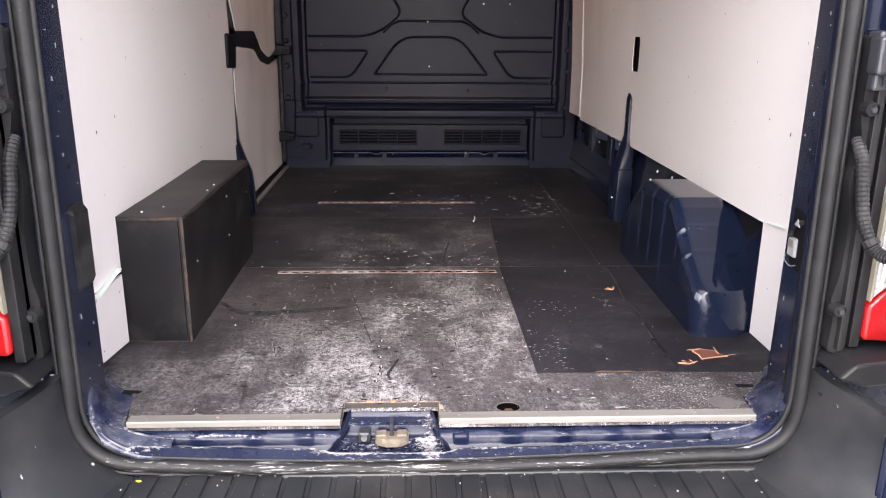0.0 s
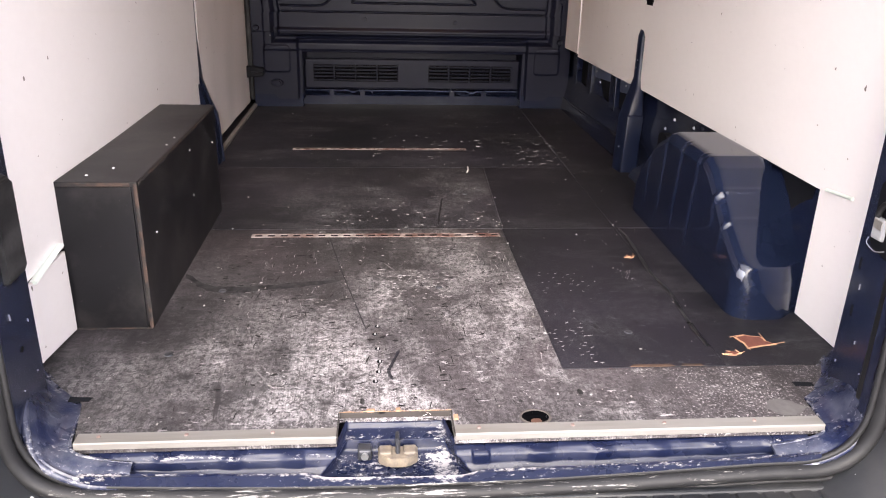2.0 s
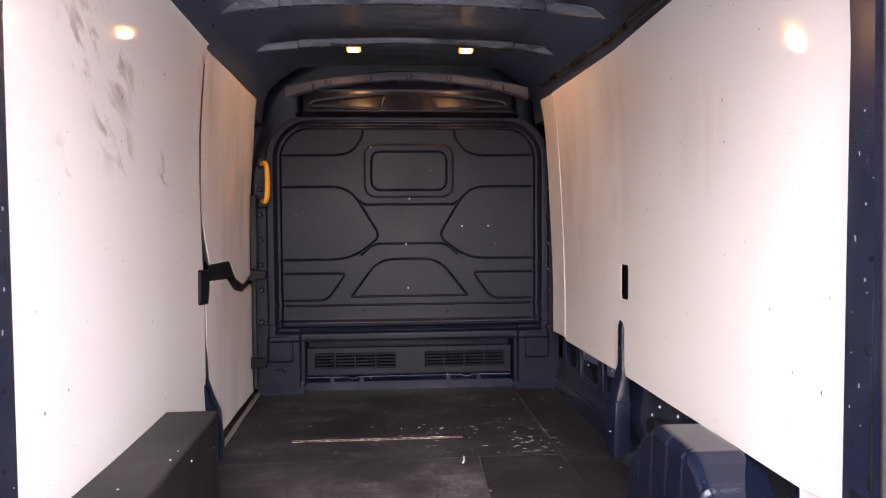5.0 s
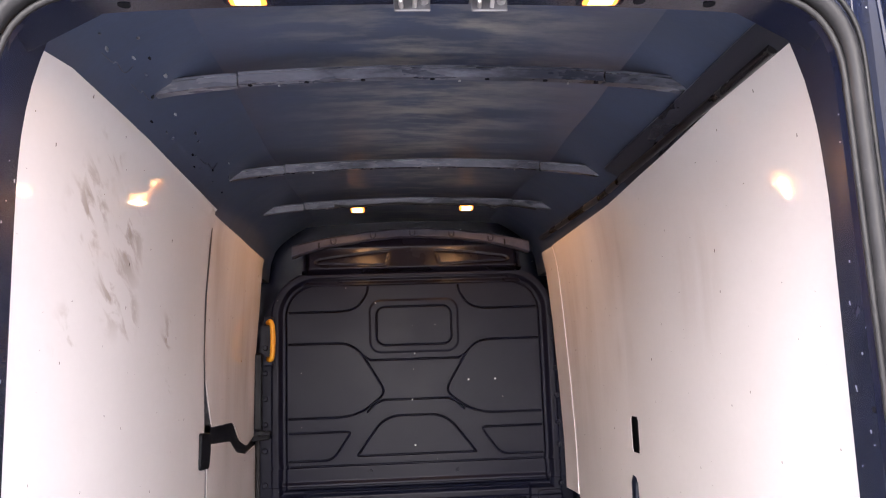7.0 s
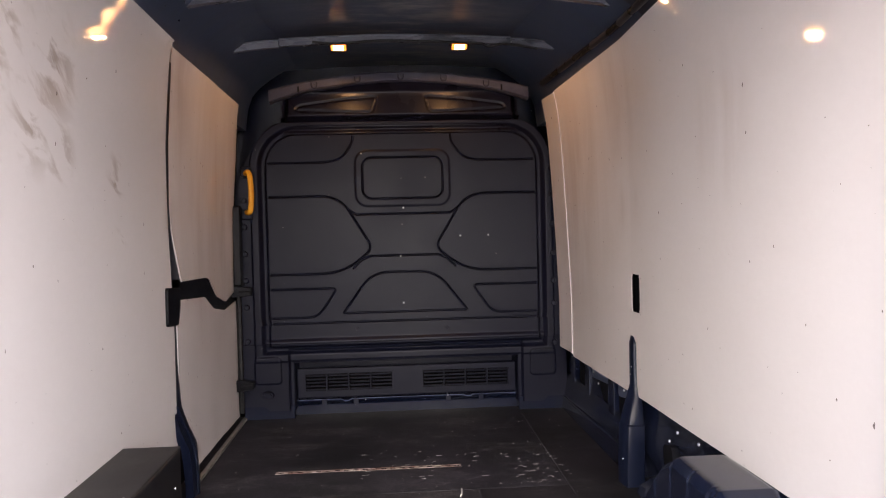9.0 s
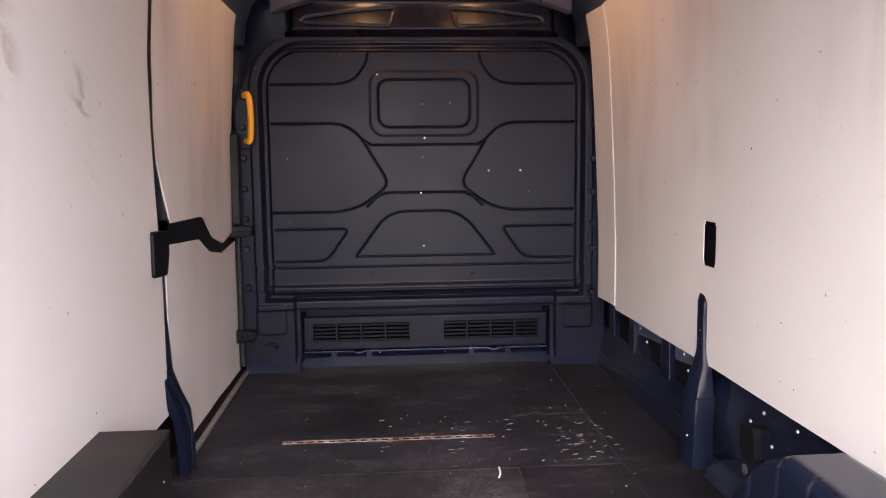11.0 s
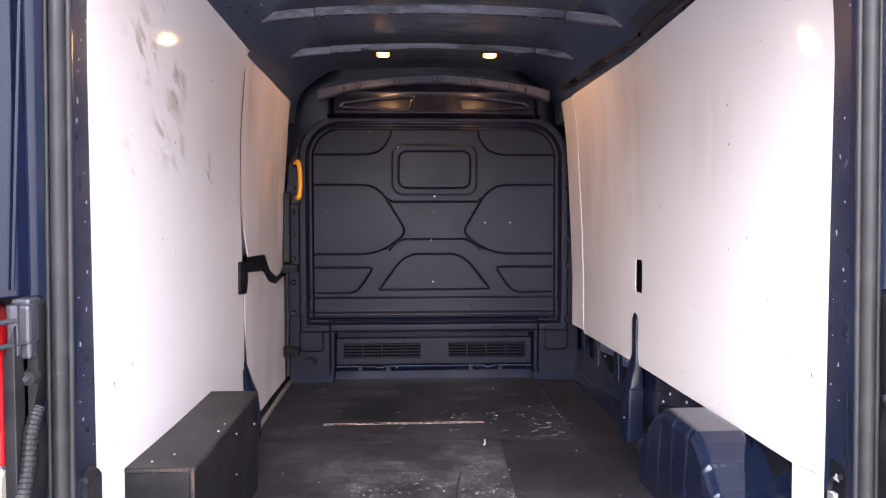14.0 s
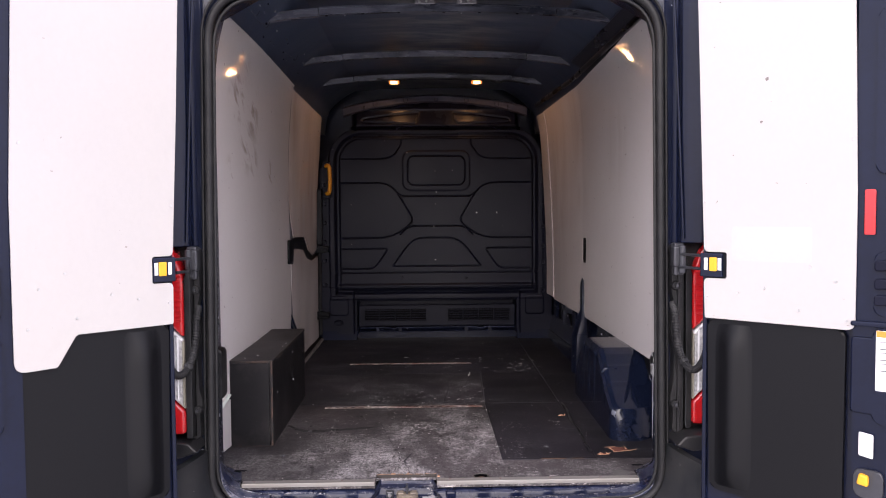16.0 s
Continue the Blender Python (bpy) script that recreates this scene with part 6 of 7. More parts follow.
def build_bumper():
    b = thing("rear_bumper", (CX, -0.2, -0.6), "black ribbed plastic rear bumper step with dust", "bumper")
    part("step", block(-0.80, 0.70, -0.36, -0.050, -0.20, -0.100, 0.012), BUMPER, b)
    for k in range(27):
        x = -0.74 + k * 0.0535
        part("rib", prism([(x - 0.0235, -0.103), (x - 0.020, -0.095), (x + 0.020, -0.095), (x + 0.0235, -0.103)], "y", -0.345, -0.062), BUMPER, b)
    for sgn in (-1, 1):
        # raised end: coved up from the step to a rim beside the door frame
        bm = bmesh.new()
        g = []
        for u in lin(0, 1, 16):
            row = []
            for v in lin(0, 1, 20):
                wall = 0.742 + 0.075 * u ** 1.5
                x = wall - 0.125 * (1 - v) ** 2.6 + 0.012 * u
                z = -0.100 + 0.245 * v ** 1.35 - 0.03 * u * v
                y = -0.058 - 0.215 * u + 0.02 * v * u
                row.append(bm.verts.new((x if sgn > 0 else 2 * CX - x, y, z)))
            g.append(row)
        for i in range(16):
            for k in range(20):
                bm.faces.new((g[i][k], g[i + 1][k], g[i + 1][k + 1], g[i][k + 1]))
        bmesh.ops.recalc_face_normals(bm, faces=bm.faces)
        out = [fc for fc in bm.faces if fc.normal.z < 0]
        if len(out) > len(bm.faces) / 2:
            bmesh.ops.reverse_faces(bm, faces=bm.faces)
        bmesh.ops.solidify(bm, geom=bm.faces[:], thickness=0.03)
        smooth(part("corner", bm, BUMPER, b), 40)
    part("rear_lip", block(-0.4, 0.68, -0.074, -0.051, -0.12, -0.090, 0.006), BUMPER, b)
    part("skirt", block(-1.0, 0.9, -0.37, -0.30, -0.62, -0.16, 0.03), BUMPER, b)


build_bumper()


# ---------------------------------------------------------------- rear corners: lamps, hinges, hoses
def build_corner(sgn, xj):
    """Outer rear corner: dark channel beside the seal, tail lamp, hinge, cable hose."""
    def X(d):
        return xj + sgn * d
    c = thing("rear_corner", (X(0.06), -0.05, -0.1), "navy and black rear corner of the body with bolts and hinge", "body corner", "rear corners", kind="structure")
    prof = [(X(-0.02), -0.045), (X(0.012), -0.04), (X(0.03), -0.055), (X(0.034), -0.085), (X(0.05), -0.10), (X(0.09), -0.125), (X(0.15), -0.14), (X(0.26), -0.12), (X(0.26), 0.02), (X(-0.02), 0.02)]
    up = part("upper_channel", prism(prof, "z", 0.845, 1.88, 0.004), NAVY_DOOR, c)
    part("crease", tube([(X(0.04 - 0.018 * k), -0.096 + 0.01 * k, z) for k, z in enumerate((0.86, 1.35, 1.8))], 0.0045, 6), NAVY_DOOR, up)
    part("crease", tube([(X(0.105), -0.131, z) for z in (0.88, 1.3, 1.55)], 0.005, 6), NAVY_DOOR, up)
    part("step", prism([(X(0.09), 1.58), (X(0.2), 1.60), (X(0.2), 1.88), (X(0.075), 1.88), (X(0.075), 1.63)], "y", -0.155, -0.12, 0.008), NAVY_DOOR, up)
    ch = part("lower_channel", prism([(X(-0.02), -0.045), (X(0.01), -0.04), (X(0.045), -0.05), (X(0.26), -0.05), (X(0.26), 0.02), (X(-0.02), 0.02)], "z", -0.16, 0.845, 0.003), CHANNEL, c)
    edge = rounded([(X(0.008), 0.19), (X(0.012), 0.27), (X(0.0), 0.31), (X(0.012), 0.36), (X(0.014), 0.46), (X(0.0), 0.56), (X(0.016), 0.63), (X(0.004), 0.68), (X(0.004), 0.84), (X(0.046), 0.84), (X(0.046), 0.19)], 0.015, 4)
    part("lamp_surround", prism(edge, "y", -0.085, -0.04, 0.005), CHANNEL, c)
    part("surround_rib", prism(rounded([(X(0.022), 0.20), (X(0.03), 0.20), (X(0.034), 0.83), (X(0.022), 0.83)], 0.003, 2), "y", -0.10, -0.08, 0.002), CHANNEL, c)
    for z in (0.70, 0.29, 0.10):
        bm = bmesh.new()
        bmesh.ops.create_cone(bm, cap_ends=True, segments=14, radius1=0.017, radius2=0.013, depth=0.02, matrix=pose(X(0.016), -0.09, z, 90))
        lug = part("lug", bm, CHANNEL, ch)
        bm = bmesh.new()
        bmesh.ops.create_cone(bm, cap_ends=True, segments=6, radius1=0.007, radius2=0.006, depth=0.01, matrix=pose(X(0.016), -0.102, z, 90))
        part("bolt", bm, STEEL_DARK, lug)
    part("shelf", prism([(X(0.0), 0.165), (X(0.03), 0.195), (X(0.2), 0.215), (X(0.26), 0.20), (X(0.26), 0.17), (X(0.06), 0.145)], "y", -0.16, -0.03, 0.006), CHANNEL, c)
    part("lower_cover", prism([(X(0.0), -0.12), (X(0.02), 0.15), (X(0.26), 0.15), (X(0.28), -0.12)], "y", -0.08, -0.02, 0.006), NAVY, c)
    # hinge: plate, knuckle and two bent arms
    h = part("hinge", block(*sorted((X(0.006), X(0.04))), -0.105, -0.06, 0.735, 0.845, 0.006), STEEL_DARK, c, "dark steel rear door hinge")
    part("knuckle", tube([(X(0.03), -0.115, 0.745), (X(0.03), -0.115, 0.835)], 0.011, 12), STEEL_DARK, h)
    part("block", block(*sorted((X(0.0), X(0.022))), -0.12, -0.08, 0.765, 0.835, 0.006), STEEL_DARK, h)
    for z in (0.765, 0.808):
        part("arm", tube(spline([(X(0.02), -0.11, z), (X(0.04), -0.16, z), (X(0.055), -0.20, z), (X(0.07), -0.235, z - 0.002)], 5), 0.005, 8), STEEL_DARK, h)
    # tail lamp
    dx, yf = (0.025, -0.098) if sgn > 0 else (-0.006, -0.142)
    t = thing("tail_lamp", (X(0.1), -0.1, 0.2), "red and clear tail lamp in three fields", "tail lamp", "tail lamps")
    def X(d):
        return xj + sgn * (d + dx)
    xa, xb = X(0.050), X(0.16)

    def lens(name, pts, m, lab=""):
        return smooth(part(name, prism(pts, "y", yf, -0.045, 0.010, 3), m, t, lab), 50)
    red = lens("red_lens", [(xa, 0.545), (xb, 0.65), (xb, 0.875), (X(0.105), 0.855), (X(0.075), 0.82), (X(0.055), 0.77), (xa, 0.73)], RED_LENS, "red lens")
    clear = lens("clear_lens", [(xa, 0.305), (xb, 0.41), (xb, 0.645), (xa, 0.54)], CLEAR_LENS, "clear faceted lens")
    lens("red_lens", [(xa, 0.222), (xb, 0.215), (xb, 0.405), (xa, 0.30)], RED_LENS, "red lens")
    part("reflector_edge", prism([(X(0.0488), 0.31), (X(0.0535), 0.315), (X(0.0535), 0.535), (X(0.0488), 0.535)], "y", yf - 0.0025, -0.055), CREAM, t, "cream inner edge of the lens")
    for k in range(11):
        z = 0.60 + k * 0.016
        part("facet", block(*sorted((X(0.054), X(0.092))), yf - 0.0025, yf + 0.0005, z, z + 0.007, 0.001, 1), RED_LENS, red)
    for k in range(9):
        d = 0.055 + k * 0.011
        lo, hi = 0.318 + (d - 0.047) * 0.93, 0.527 + (d - 0.047) * 0.93
        part("facet", prism([(X(d), lo), (X(d + 0.005), lo + 0.005), (X(d + 0.005), hi + 0.005), (X(d), hi)], "y", yf - 0.0035, yf + 0.0005), PAPER if k % 2 else CLEAR_LENS, clear)
    part("bezel", prism([(X(0.028), 0.205), (X(0.0486), 0.205), (X(0.0486), 0.74), (X(0.028), 0.80)], "y", yf + 0.010, -0.04, 0.002), CHANNEL, t, "black inner bezel of the lamp")
    # black stops of the door check on the lens
    for z0 in (0.735, 0.815):
        part("stop", prism(rounded([(X(0.085), z0), (X(0.13), z0), (X(0.13), z0 + 0.024), (X(0.085), z0 + 0.024)], 0.008, 3), "y", yf - 0.02, yf, 0.003), CHANNEL, t)

    def X(d):
        return xj + sgn * d
    # corrugated cable hose
    pts = spline([(X(0.012), -0.07, 0.64), (X(0.012), -0.10, 0.60), (X(0.012), -0.115, 0.54), (X(0.018), -0.13, 0.48), (X(0.034), -0.155, 0.435), (X(0.055), -0.185, 0.43), (X(0.072), -0.21, 0.47), (X(0.082), -0.225, 0.53)], 20)
    ob = part("cable_hose", tube(pts, 0.0130, 12, wave=lambda i: 1.0 if i % 3 else 0.88), RUBBER)
    tagged(ob, "black corrugated rubber cable hose to the rear door", "hose", "cable hoses")
    part("clamp", tube([pts[70], pts[71], pts[74], pts[75]], 0.0165, 12), RUBBER, ob)
    return c


build_corner(-1, -0.85)
build_corner(1, 0.747)


# ---------------------------------------------------------------- rear doors
def build_door(name, hinge, ang, sgn, cut):
    """A rear door swung open. Its own frame: u from the hinge outwards, w out of the inner face, z up."""
    d = thing(name, (hinge[0], hinge[1], -0.1), "navy rear door swung open, white lining board above a black plastic lower panel", "van door", "rear doors", kind="structure")
    ux, uy = math.cos(ang), math.sin(ang)
    # inner face looks to the camera's side
    nx, ny = (uy, -ux) if sgn > 0 else (-uy, ux)

    def P(u, w, z):
        return (hinge[0] + ux * u + nx * w, hinge[1] + uy * u + ny * w, z)

    def slab(nm, pts, w0, w1, m, parent, bevel=0.003, label=""):
        bm = bmesh.new()
        A = [bm.verts.new(P(u, w0, z)) for u, z in pts]
        B = [bm.verts.new(P(u, w1, z)) for u, z in pts]
        bm.faces.new(A), bm.faces.new(B[::-1])
        n = len(pts)
        for i in range(n):
            bm.faces.new((A[i], B[i], B[(i + 1) % n], A[(i + 1) % n]))
        if bevel:
            bmesh.ops.bevel(bm, geom=bm.edges[:], offset=bevel, segments=2, affect="EDGES", profile=0.5)
        return part(nm, bm, m, parent, label)

    W = 0.70
    body = slab("body", rounded([(0.0, -0.12), (W, -0.12), (W, 1.5), (W - 0.06, 1.82), (0.05, 1.82), (0.0, 1.6)], 0.03, 4), -0.07, 0.0, NAVY_DOOR, d, 0.006)
    # raised edge round the door and the latch-side pressing
    slab("edge_flange", [(0.0, -0.1), (0.014, -0.1), (0.014, 1.7), (0.0, 1.7)], 0.0, 0.012, NAVY_DOOR, d)
    slab("latch_pressing", rounded([(0.445, -0.1), (0.685, -0.1), (0.685, 1.65), (0.445, 1.65)], 0.03, 4), 0.0, 0.022, NAVY_DOOR, d, 0.008)
    for z0, z1 in ((0.36, 0.63), (0.66, 0.84), (-0.05, 0.14), (1.05, 1.5)):
        slab("recess", rounded([(0.495, z0), (0.65, z0), (0.65, z1), (0.495, z1)], 0.03, 4), 0.0221, 0.029, NAVY_DOOR, d, 0.004)
    # lining board
    lo = 0.613
    if cut:
        outline = [(0.010, lo), (0.008, 0.742), (0.075, 0.742), (0.075, 0.825), (0.008, 0.825), (-0.012, 1.25), (-0.03, 1.72), (0.44, 1.74), (0.467, 1.0), (0.467, 0.524), (0.356, 0.526), (0.302, lo)]
        rr = [0.004, 0.015, 0.006, 0.006, 0.015, 0.0, 0.05, 0.05, 0.0, 0.03, 0.006, 0.006]
    else:
        outline = [(0.016, lo + 0.003), (0.012, 0.742), (0.085, 0.742), (0.085, 0.825), (0.012, 0.825), (-0.018, 1.72), (0.435, 1.74), (0.452, 1.0), (0.452, lo + 0.003)]
        rr = [0.006, 0.015, 0.006, 0.006, 0.015, 0.05, 0.05, 0.0, 0.025]
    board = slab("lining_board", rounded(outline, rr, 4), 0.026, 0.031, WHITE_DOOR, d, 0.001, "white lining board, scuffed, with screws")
    slab("board_backing", [(0.03, 0.625), (0.43, 0.625), (0.42, 1.68), (0.03, 1.68)], 0.0, 0.0255, VOID, d, 0)
    for u, z in ((0.2, 0.72), (0.33, 0.79), (0.40, 0.75), (0.022, 0.68), (0.43, 0.64), (0.01, 0.98), (0.3, 0.66), (0.44, 1.15), (0.12, 0.7)):
        bm = bmesh.new()
        q = Vector((0, 0, 1)).rotation_difference(Vector((nx, ny, 0))).to_matrix().to_4x4()
        bmesh.ops.create_cone(bm, cap_ends=True, segments=10, radius1=0.005, radius2=0.0035, depth=0.004, matrix=Matrix.Translation(P(u, 0.031, z)) @ q)
        part("screw", bm, STEEL, board)
    # black lower panel with its rounded bulge
    low = rounded([(0.03, 0.07), (0.40, 0.05), (0.422, 0.10), (0.425, 0.612), (0.02, 0.612)], 0.02, 4)
    if cut:
        low = rounded([(0.03, 0.07), (0.44, 0.05), (0.465, 0.10), (0.467, 0.612), (0.02, 0.612)], 0.02, 4)
    pan = slab("lower_panel", low, 0.001, 0.02, DOOR_PLASTIC, d, 0.008, "black plastic lower door panel")
    bm = bmesh.new()
    rows = []
    for z in lin(0.085, 0.60, 14):
        e = min(1.0, (z - 0.08) / 0.03, (0.605 - z) / 0.06)
        rows.append([bm.verts.new(P(u, 0.0196 + 0.028 * e * math.sin((u - 0.045) / 0.12 * math.pi) ** 2, z)) for u in lin(0.045, 0.165, 12)])
    for A, B in zip(rows, rows[1:]):
        for k in range(12):
            bm.faces.new((A[k], A[k + 1], B[k + 1], B[k]))
    smooth(part("bulge", bm, DOOR_PLASTIC, pan), 60)
    # check-strap tab with its stickers
    tab = slab("tab", [(0.0, 0.746), (0.072, 0.746), (0.072, 0.821), (0.0, 0.821)], 0.02, 0.034, NAVY_DOOR, d)
    slab("marker", [(0.032, 0.765), (0.056, 0.765), (0.056, 0.808), (0.032, 0.808)], 0.034, 0.040, YELLOW, tab, 0.002, "yellow plastic marker")
    for u0 in (0.014, 0.058):
        slab("label", [(u0, 0.768), (u0 + 0.011, 0.768), (u0 + 0.011, 0.806), (u0, 0.806)], 0.034, 0.0352, PAPER, tab, 0)
    if not cut:
        # stickers, red reflector and latch on the closing side
        slab("reflector", rounded([(0.47, 0.885), (0.498, 0.885), (0.498, 1.01), (0.47, 1.01)], 0.004, 2), 0.023, 0.029, RED_LENS, d, 0.001, "red reflector strip")
        st = slab("warning_sticker", rounded([(0.505, 0.455), (0.605, 0.455), (0.605, 0.622), (0.505, 0.622)], 0.005, 3), 0.0295, 0.0302, PAPER, d, 0, "white warning sticker with an orange head")
        slab("band", [(0.506, 0.604), (0.604, 0.604), (0.604, 0.621), (0.506, 0.621)], 0.0302, 0.0308, ORANGE, st, 0)
        for z in (0.57, 0.54, 0.51):
            slab("print", [(0.515, z), (0.595, z), (0.595, z + 0.003), (0.515, z + 0.003)], 0.0302, 0.0306, INK, st, 0)
            slab("print", [(0.515, z + 0.02), (0.595, z + 0.02), (0.595, z + 0.022), (0.515, z + 0.022)], 0.0302, 0.0306, INK, st, 0)
        slab("print", [(0.535, 0.465), (0.56, 0.465), (0.548, 0.49)], 0.0302, 0.0306, RED_INK, st, 0)
        slab("data_sticker", rounded([(0.466, 0.268), (0.503, 0.262), (0.503, 0.33), (0.466, 0.334)], 0.004, 2), 0.0295, 0.0302, PAPER, d, 0, "small white sticker")
        la = slab("latch", rounded([(0.455, 0.15), (0.53, 0.15), (0.53, 0.23), (0.455, 0.23)], 0.02, 4), 0.022, 0.034, STEEL_DARK, d, 0.004)
        slab("lever", [(0.465, 0.19), (0.495, 0.185), (0.495, 0.215), (0.472, 0.22)], 0.03, 0.05, YELLOW, la, 0.005, "yellow latch lever")
        slab("patch_mark", rounded([(0.10, 0.80), (0.335, 0.80), (0.335, 0.905), (0.10, 0.905)], 0.01, 3), 0.0305, 0.0313, MARK, board, 0, "faint rubbed rectangle")
        slab("crease", rounded([(0.44, 0.63), (0.68, 0.63), (0.68, 0.648), (0.44, 0.645)], 0.006, 2), 0.02, 0.036, NAVY_DOOR, d, 0.005)
        slab("crease", rounded([(0.44, 0.385), (0.51, 0.385), (0.51, 0.60), (0.44, 0.60)], 0.012, 3), 0.02, 0.028, NAVY_DOOR, d, 0.005)
        slab("slot", rounded([(0.55, 0.165), (0.64, 0.165), (0.64, 0.20), (0.55, 0.20)], 0.012, 3), 0.0285, 0.0302, VOID, d, 0)
        for z in (0.735, 0.785, 0.69):
            slab("lock_cover", rounded([(0.50, z), (0.57, z + 0.005), (0.57, z + 0.03), (0.50, z + 0.03)], 0.008, 2), 0.029, 0.045, PLASTIC, d, 0.004)
    return d


MARK = surface("rubbed_white_paint", (0.425, 0.415, 0.407), 0.5, vary=0.06, bump=0.02)
build_door("door_1", (-0.893, -0.255), math.radians(180 + 44), -1, True)
build_door("door_2", (0.803, -0.252), math.radians(-44), 1, False)


# ---------------------------------------------------------------- lamps
def build_roof_lamp(x, y, z, grp, dy, drop, watts):
    l = thing("interior_lamp", (x, y, z), "small warm interior lamp glowing on the roof", "lamp", grp)
    body = part("housing", block(x - 0.045, x + 0.045, y - dy - 0.006, y + dy + 0.006, z - 0.002, z + 0.012, 0.002), PLASTIC, l)
    lens = smooth(part("lens", block(x - 0.034, x + 0.034, y - dy, y + dy, z - drop, z, 0.004, 3), LAMP_GLOW, l, "glowing warm lens"), 60)
    smooth(part("filament", block(x - 0.025, x + 0.025, y - dy - 0.0008, y + dy * 0.7, z - drop - 0.0008, z - drop * 0.22, 0.003, 3), LAMP_CORE, lens, "white-hot middle of the lens"), 60)
    for sx in (-0.041, 0.041):
        part("clip", block(x + sx - 0.004, x + sx + 0.004, y - 0.008, y + 0.008, z - 0.006, z, 0.002), PLASTIC, body)
    li = bpy.data.lights.new("bulb", "SPOT")
    li.shadow_soft_size, li.spot_size, li.spot_blend = 0.006, radians(174), 0.1
    li.energy, li.color = watts, (1.0, 0.50, 0.20)
    b = new("bulb", li)
    b.matrix_world = Matrix.Translation((x, y, z - drop - 0.016))
    b.parent = l
    b.matrix_parent_inverse = Matrix.Translation((-x, -y, -z))


build_roof_lamp(-0.287, 2.55, 1.836, "front roof lamps", 0.022, 0.021, 1.25)
build_roof_lamp(0.267, 2.55, 1.836, "front roof lamps", 0.022, 0.021, 1.25)
build_roof_lamp(-0.393, 0.05, 1.717, "rear roof lamps", 0.014, 0.006, 0.4)
build_roof_lamp(0.283, 0.05, 1.717, "rear roof lamps", 0.014, 0.006, 0.4)


def build_upper_strikers():
    for x in (-0.085, 0.06):
        s = thing("upper_striker", (x, 0.04, 1.69), "bright metal upper door striker with loop", "striker", "upper strikers")
        plate = part("plate", block(x - 0.034, x + 0.034, 0.012, 0.018, 1.676, 1.722, 0.003), STEEL_MID, s)
        part("foot", block(x - 0.034, x + 0.034, 0.014, 0.06, 1.708, 1.718, 0.003), STEEL_MID, s)
        part("loop", tube(spline([(x - 0.020, 0.012, 1.684), (x - 0.022, -0.012, 1.684), (x - 0.02, -0.014, 1.706), (x - 0.002, -0.014, 1.709), (x + 0.004, -0.012, 1.70), (x + 0.004, 0.012, 1.684)], 5), 0.0045, 8), STEEL, s)
        bm = bmesh.new()
        bmesh.ops.create_cone(bm, cap_ends=True, segments=12, radius1=0.009, radius2=0.007, depth=0.014, matrix=pose(x + 0.022, 0.006, 1.696, 90))
        part("bolt", bm, STEEL, plate)


STEEL_MID = surface("dull_grey_steel", (0.16, 0.16, 0.17), 0.35, metal=0.5, vary=0.2)
build_upper_strikers()


def build_lamp_cable():
    pts = spline([(-0.40, 2.49, 1.838), (-0.30, 2.50, 1.832), (-0.1, 2.485, 1.84), (0.1, 2.49, 1.836), (0.27, 2.50, 1.832), (0.36, 2.49, 1.825), (0.40, 2.50, 1.815), (0.48, 2.50, 1.825), (0.62, 2.51, 1.805)], 8)
    tagged(part("lamp_cable", tube(pts, 0.006, 8), RUBBER), "thin black lamp cable clipped along the roof bow", "cable")


build_lamp_cable()


# ---------------------------------------------------------------- things on the floor
def build_lashing_rail(name_label, xa, xb, y):
    r = thing("lashing_rail", ((xa + xb) / 2, y, 0), name_label, "rail", "floor lashing rails")
    n = 20
    w, g = (xb - xa) / n, 0.0135
    bm = bmesh.new()
    xs = [xa]
    for k in range(n):
        xs += [xa + k * w + w * 0.28, xa + k * w + w * 0.85]
    xs.append(xb)
    ys = [y - g, y - g * 0.6, y + g * 0.6, y + g]
    holes = {2 * k + 1 for k in range(n)}
    bm = sheet(xs, ys, lambda a, b: (a, b, 0.0035), (0, 0, -0.0016), lambda a, b: abs(b - y) < g * 0.5 and any(xa + k * w + w * 0.28 < a < xa + k * w + w * 0.85 for k in range(n)))
    part("plate", bm, RUST, r)
    part("bed", block(xa, xb, y - g * 0.9, y + g * 0.9, 0.0, 0.0016, 0), VOID, r)


build_lashing_rail("rusty perforated steel lashing rail let into the floor", -0.585, 0.184, 1.062)
build_lashing_rail("rusty perforated steel lashing rail across the front floor", -0.567, 0.195, 2.157)


WOOD_BROWN = surface("stained_bare_wood", (0.085, 0.045, 0.027), 0.8, stain=(0.012, 0.011, 0.011), stain_scale=30, stain_level=0.5, stain_amount=0.9, vary=0.6, big=25, bump=0.4, stretch=(0.3, 2, 1))
HOLE_RIM = surface("bare_hole_rim", (0.065, 0.055, 0.05), 0.8, vary=0.5, big=60, bump=0.4)
SEALANT = surface("black_sealant", (0.0065, 0.0068, 0.008), 0.3, vary=0.4, big=20, bump=0.2, stain=(0.10, 0.10, 0.10), stain_scale=22, stain_level=0.62, stain_amount=0.6)
RUST_ORANGE = surface("orange_rust", (0.07, 0.033, 0.022), 0.7, vary=0.3, bump=0.3)
STAIN = surface("rubbed_dark_stain", (0.0125, 0.0122, 0.0135), 0.7, spec=0.2, vary=0.5, big=14, fine=300, bump=0.25, stain=(0.05, 0.048, 0.05), stain_scale=30, stain_level=0.5, stain_soft=0.1, stain_amount=0.8)
SPILL = surface("dried_grey_spill", (0.085, 0.08, 0.08), 0.6, vary=0.5, big=25, bump=0.3)


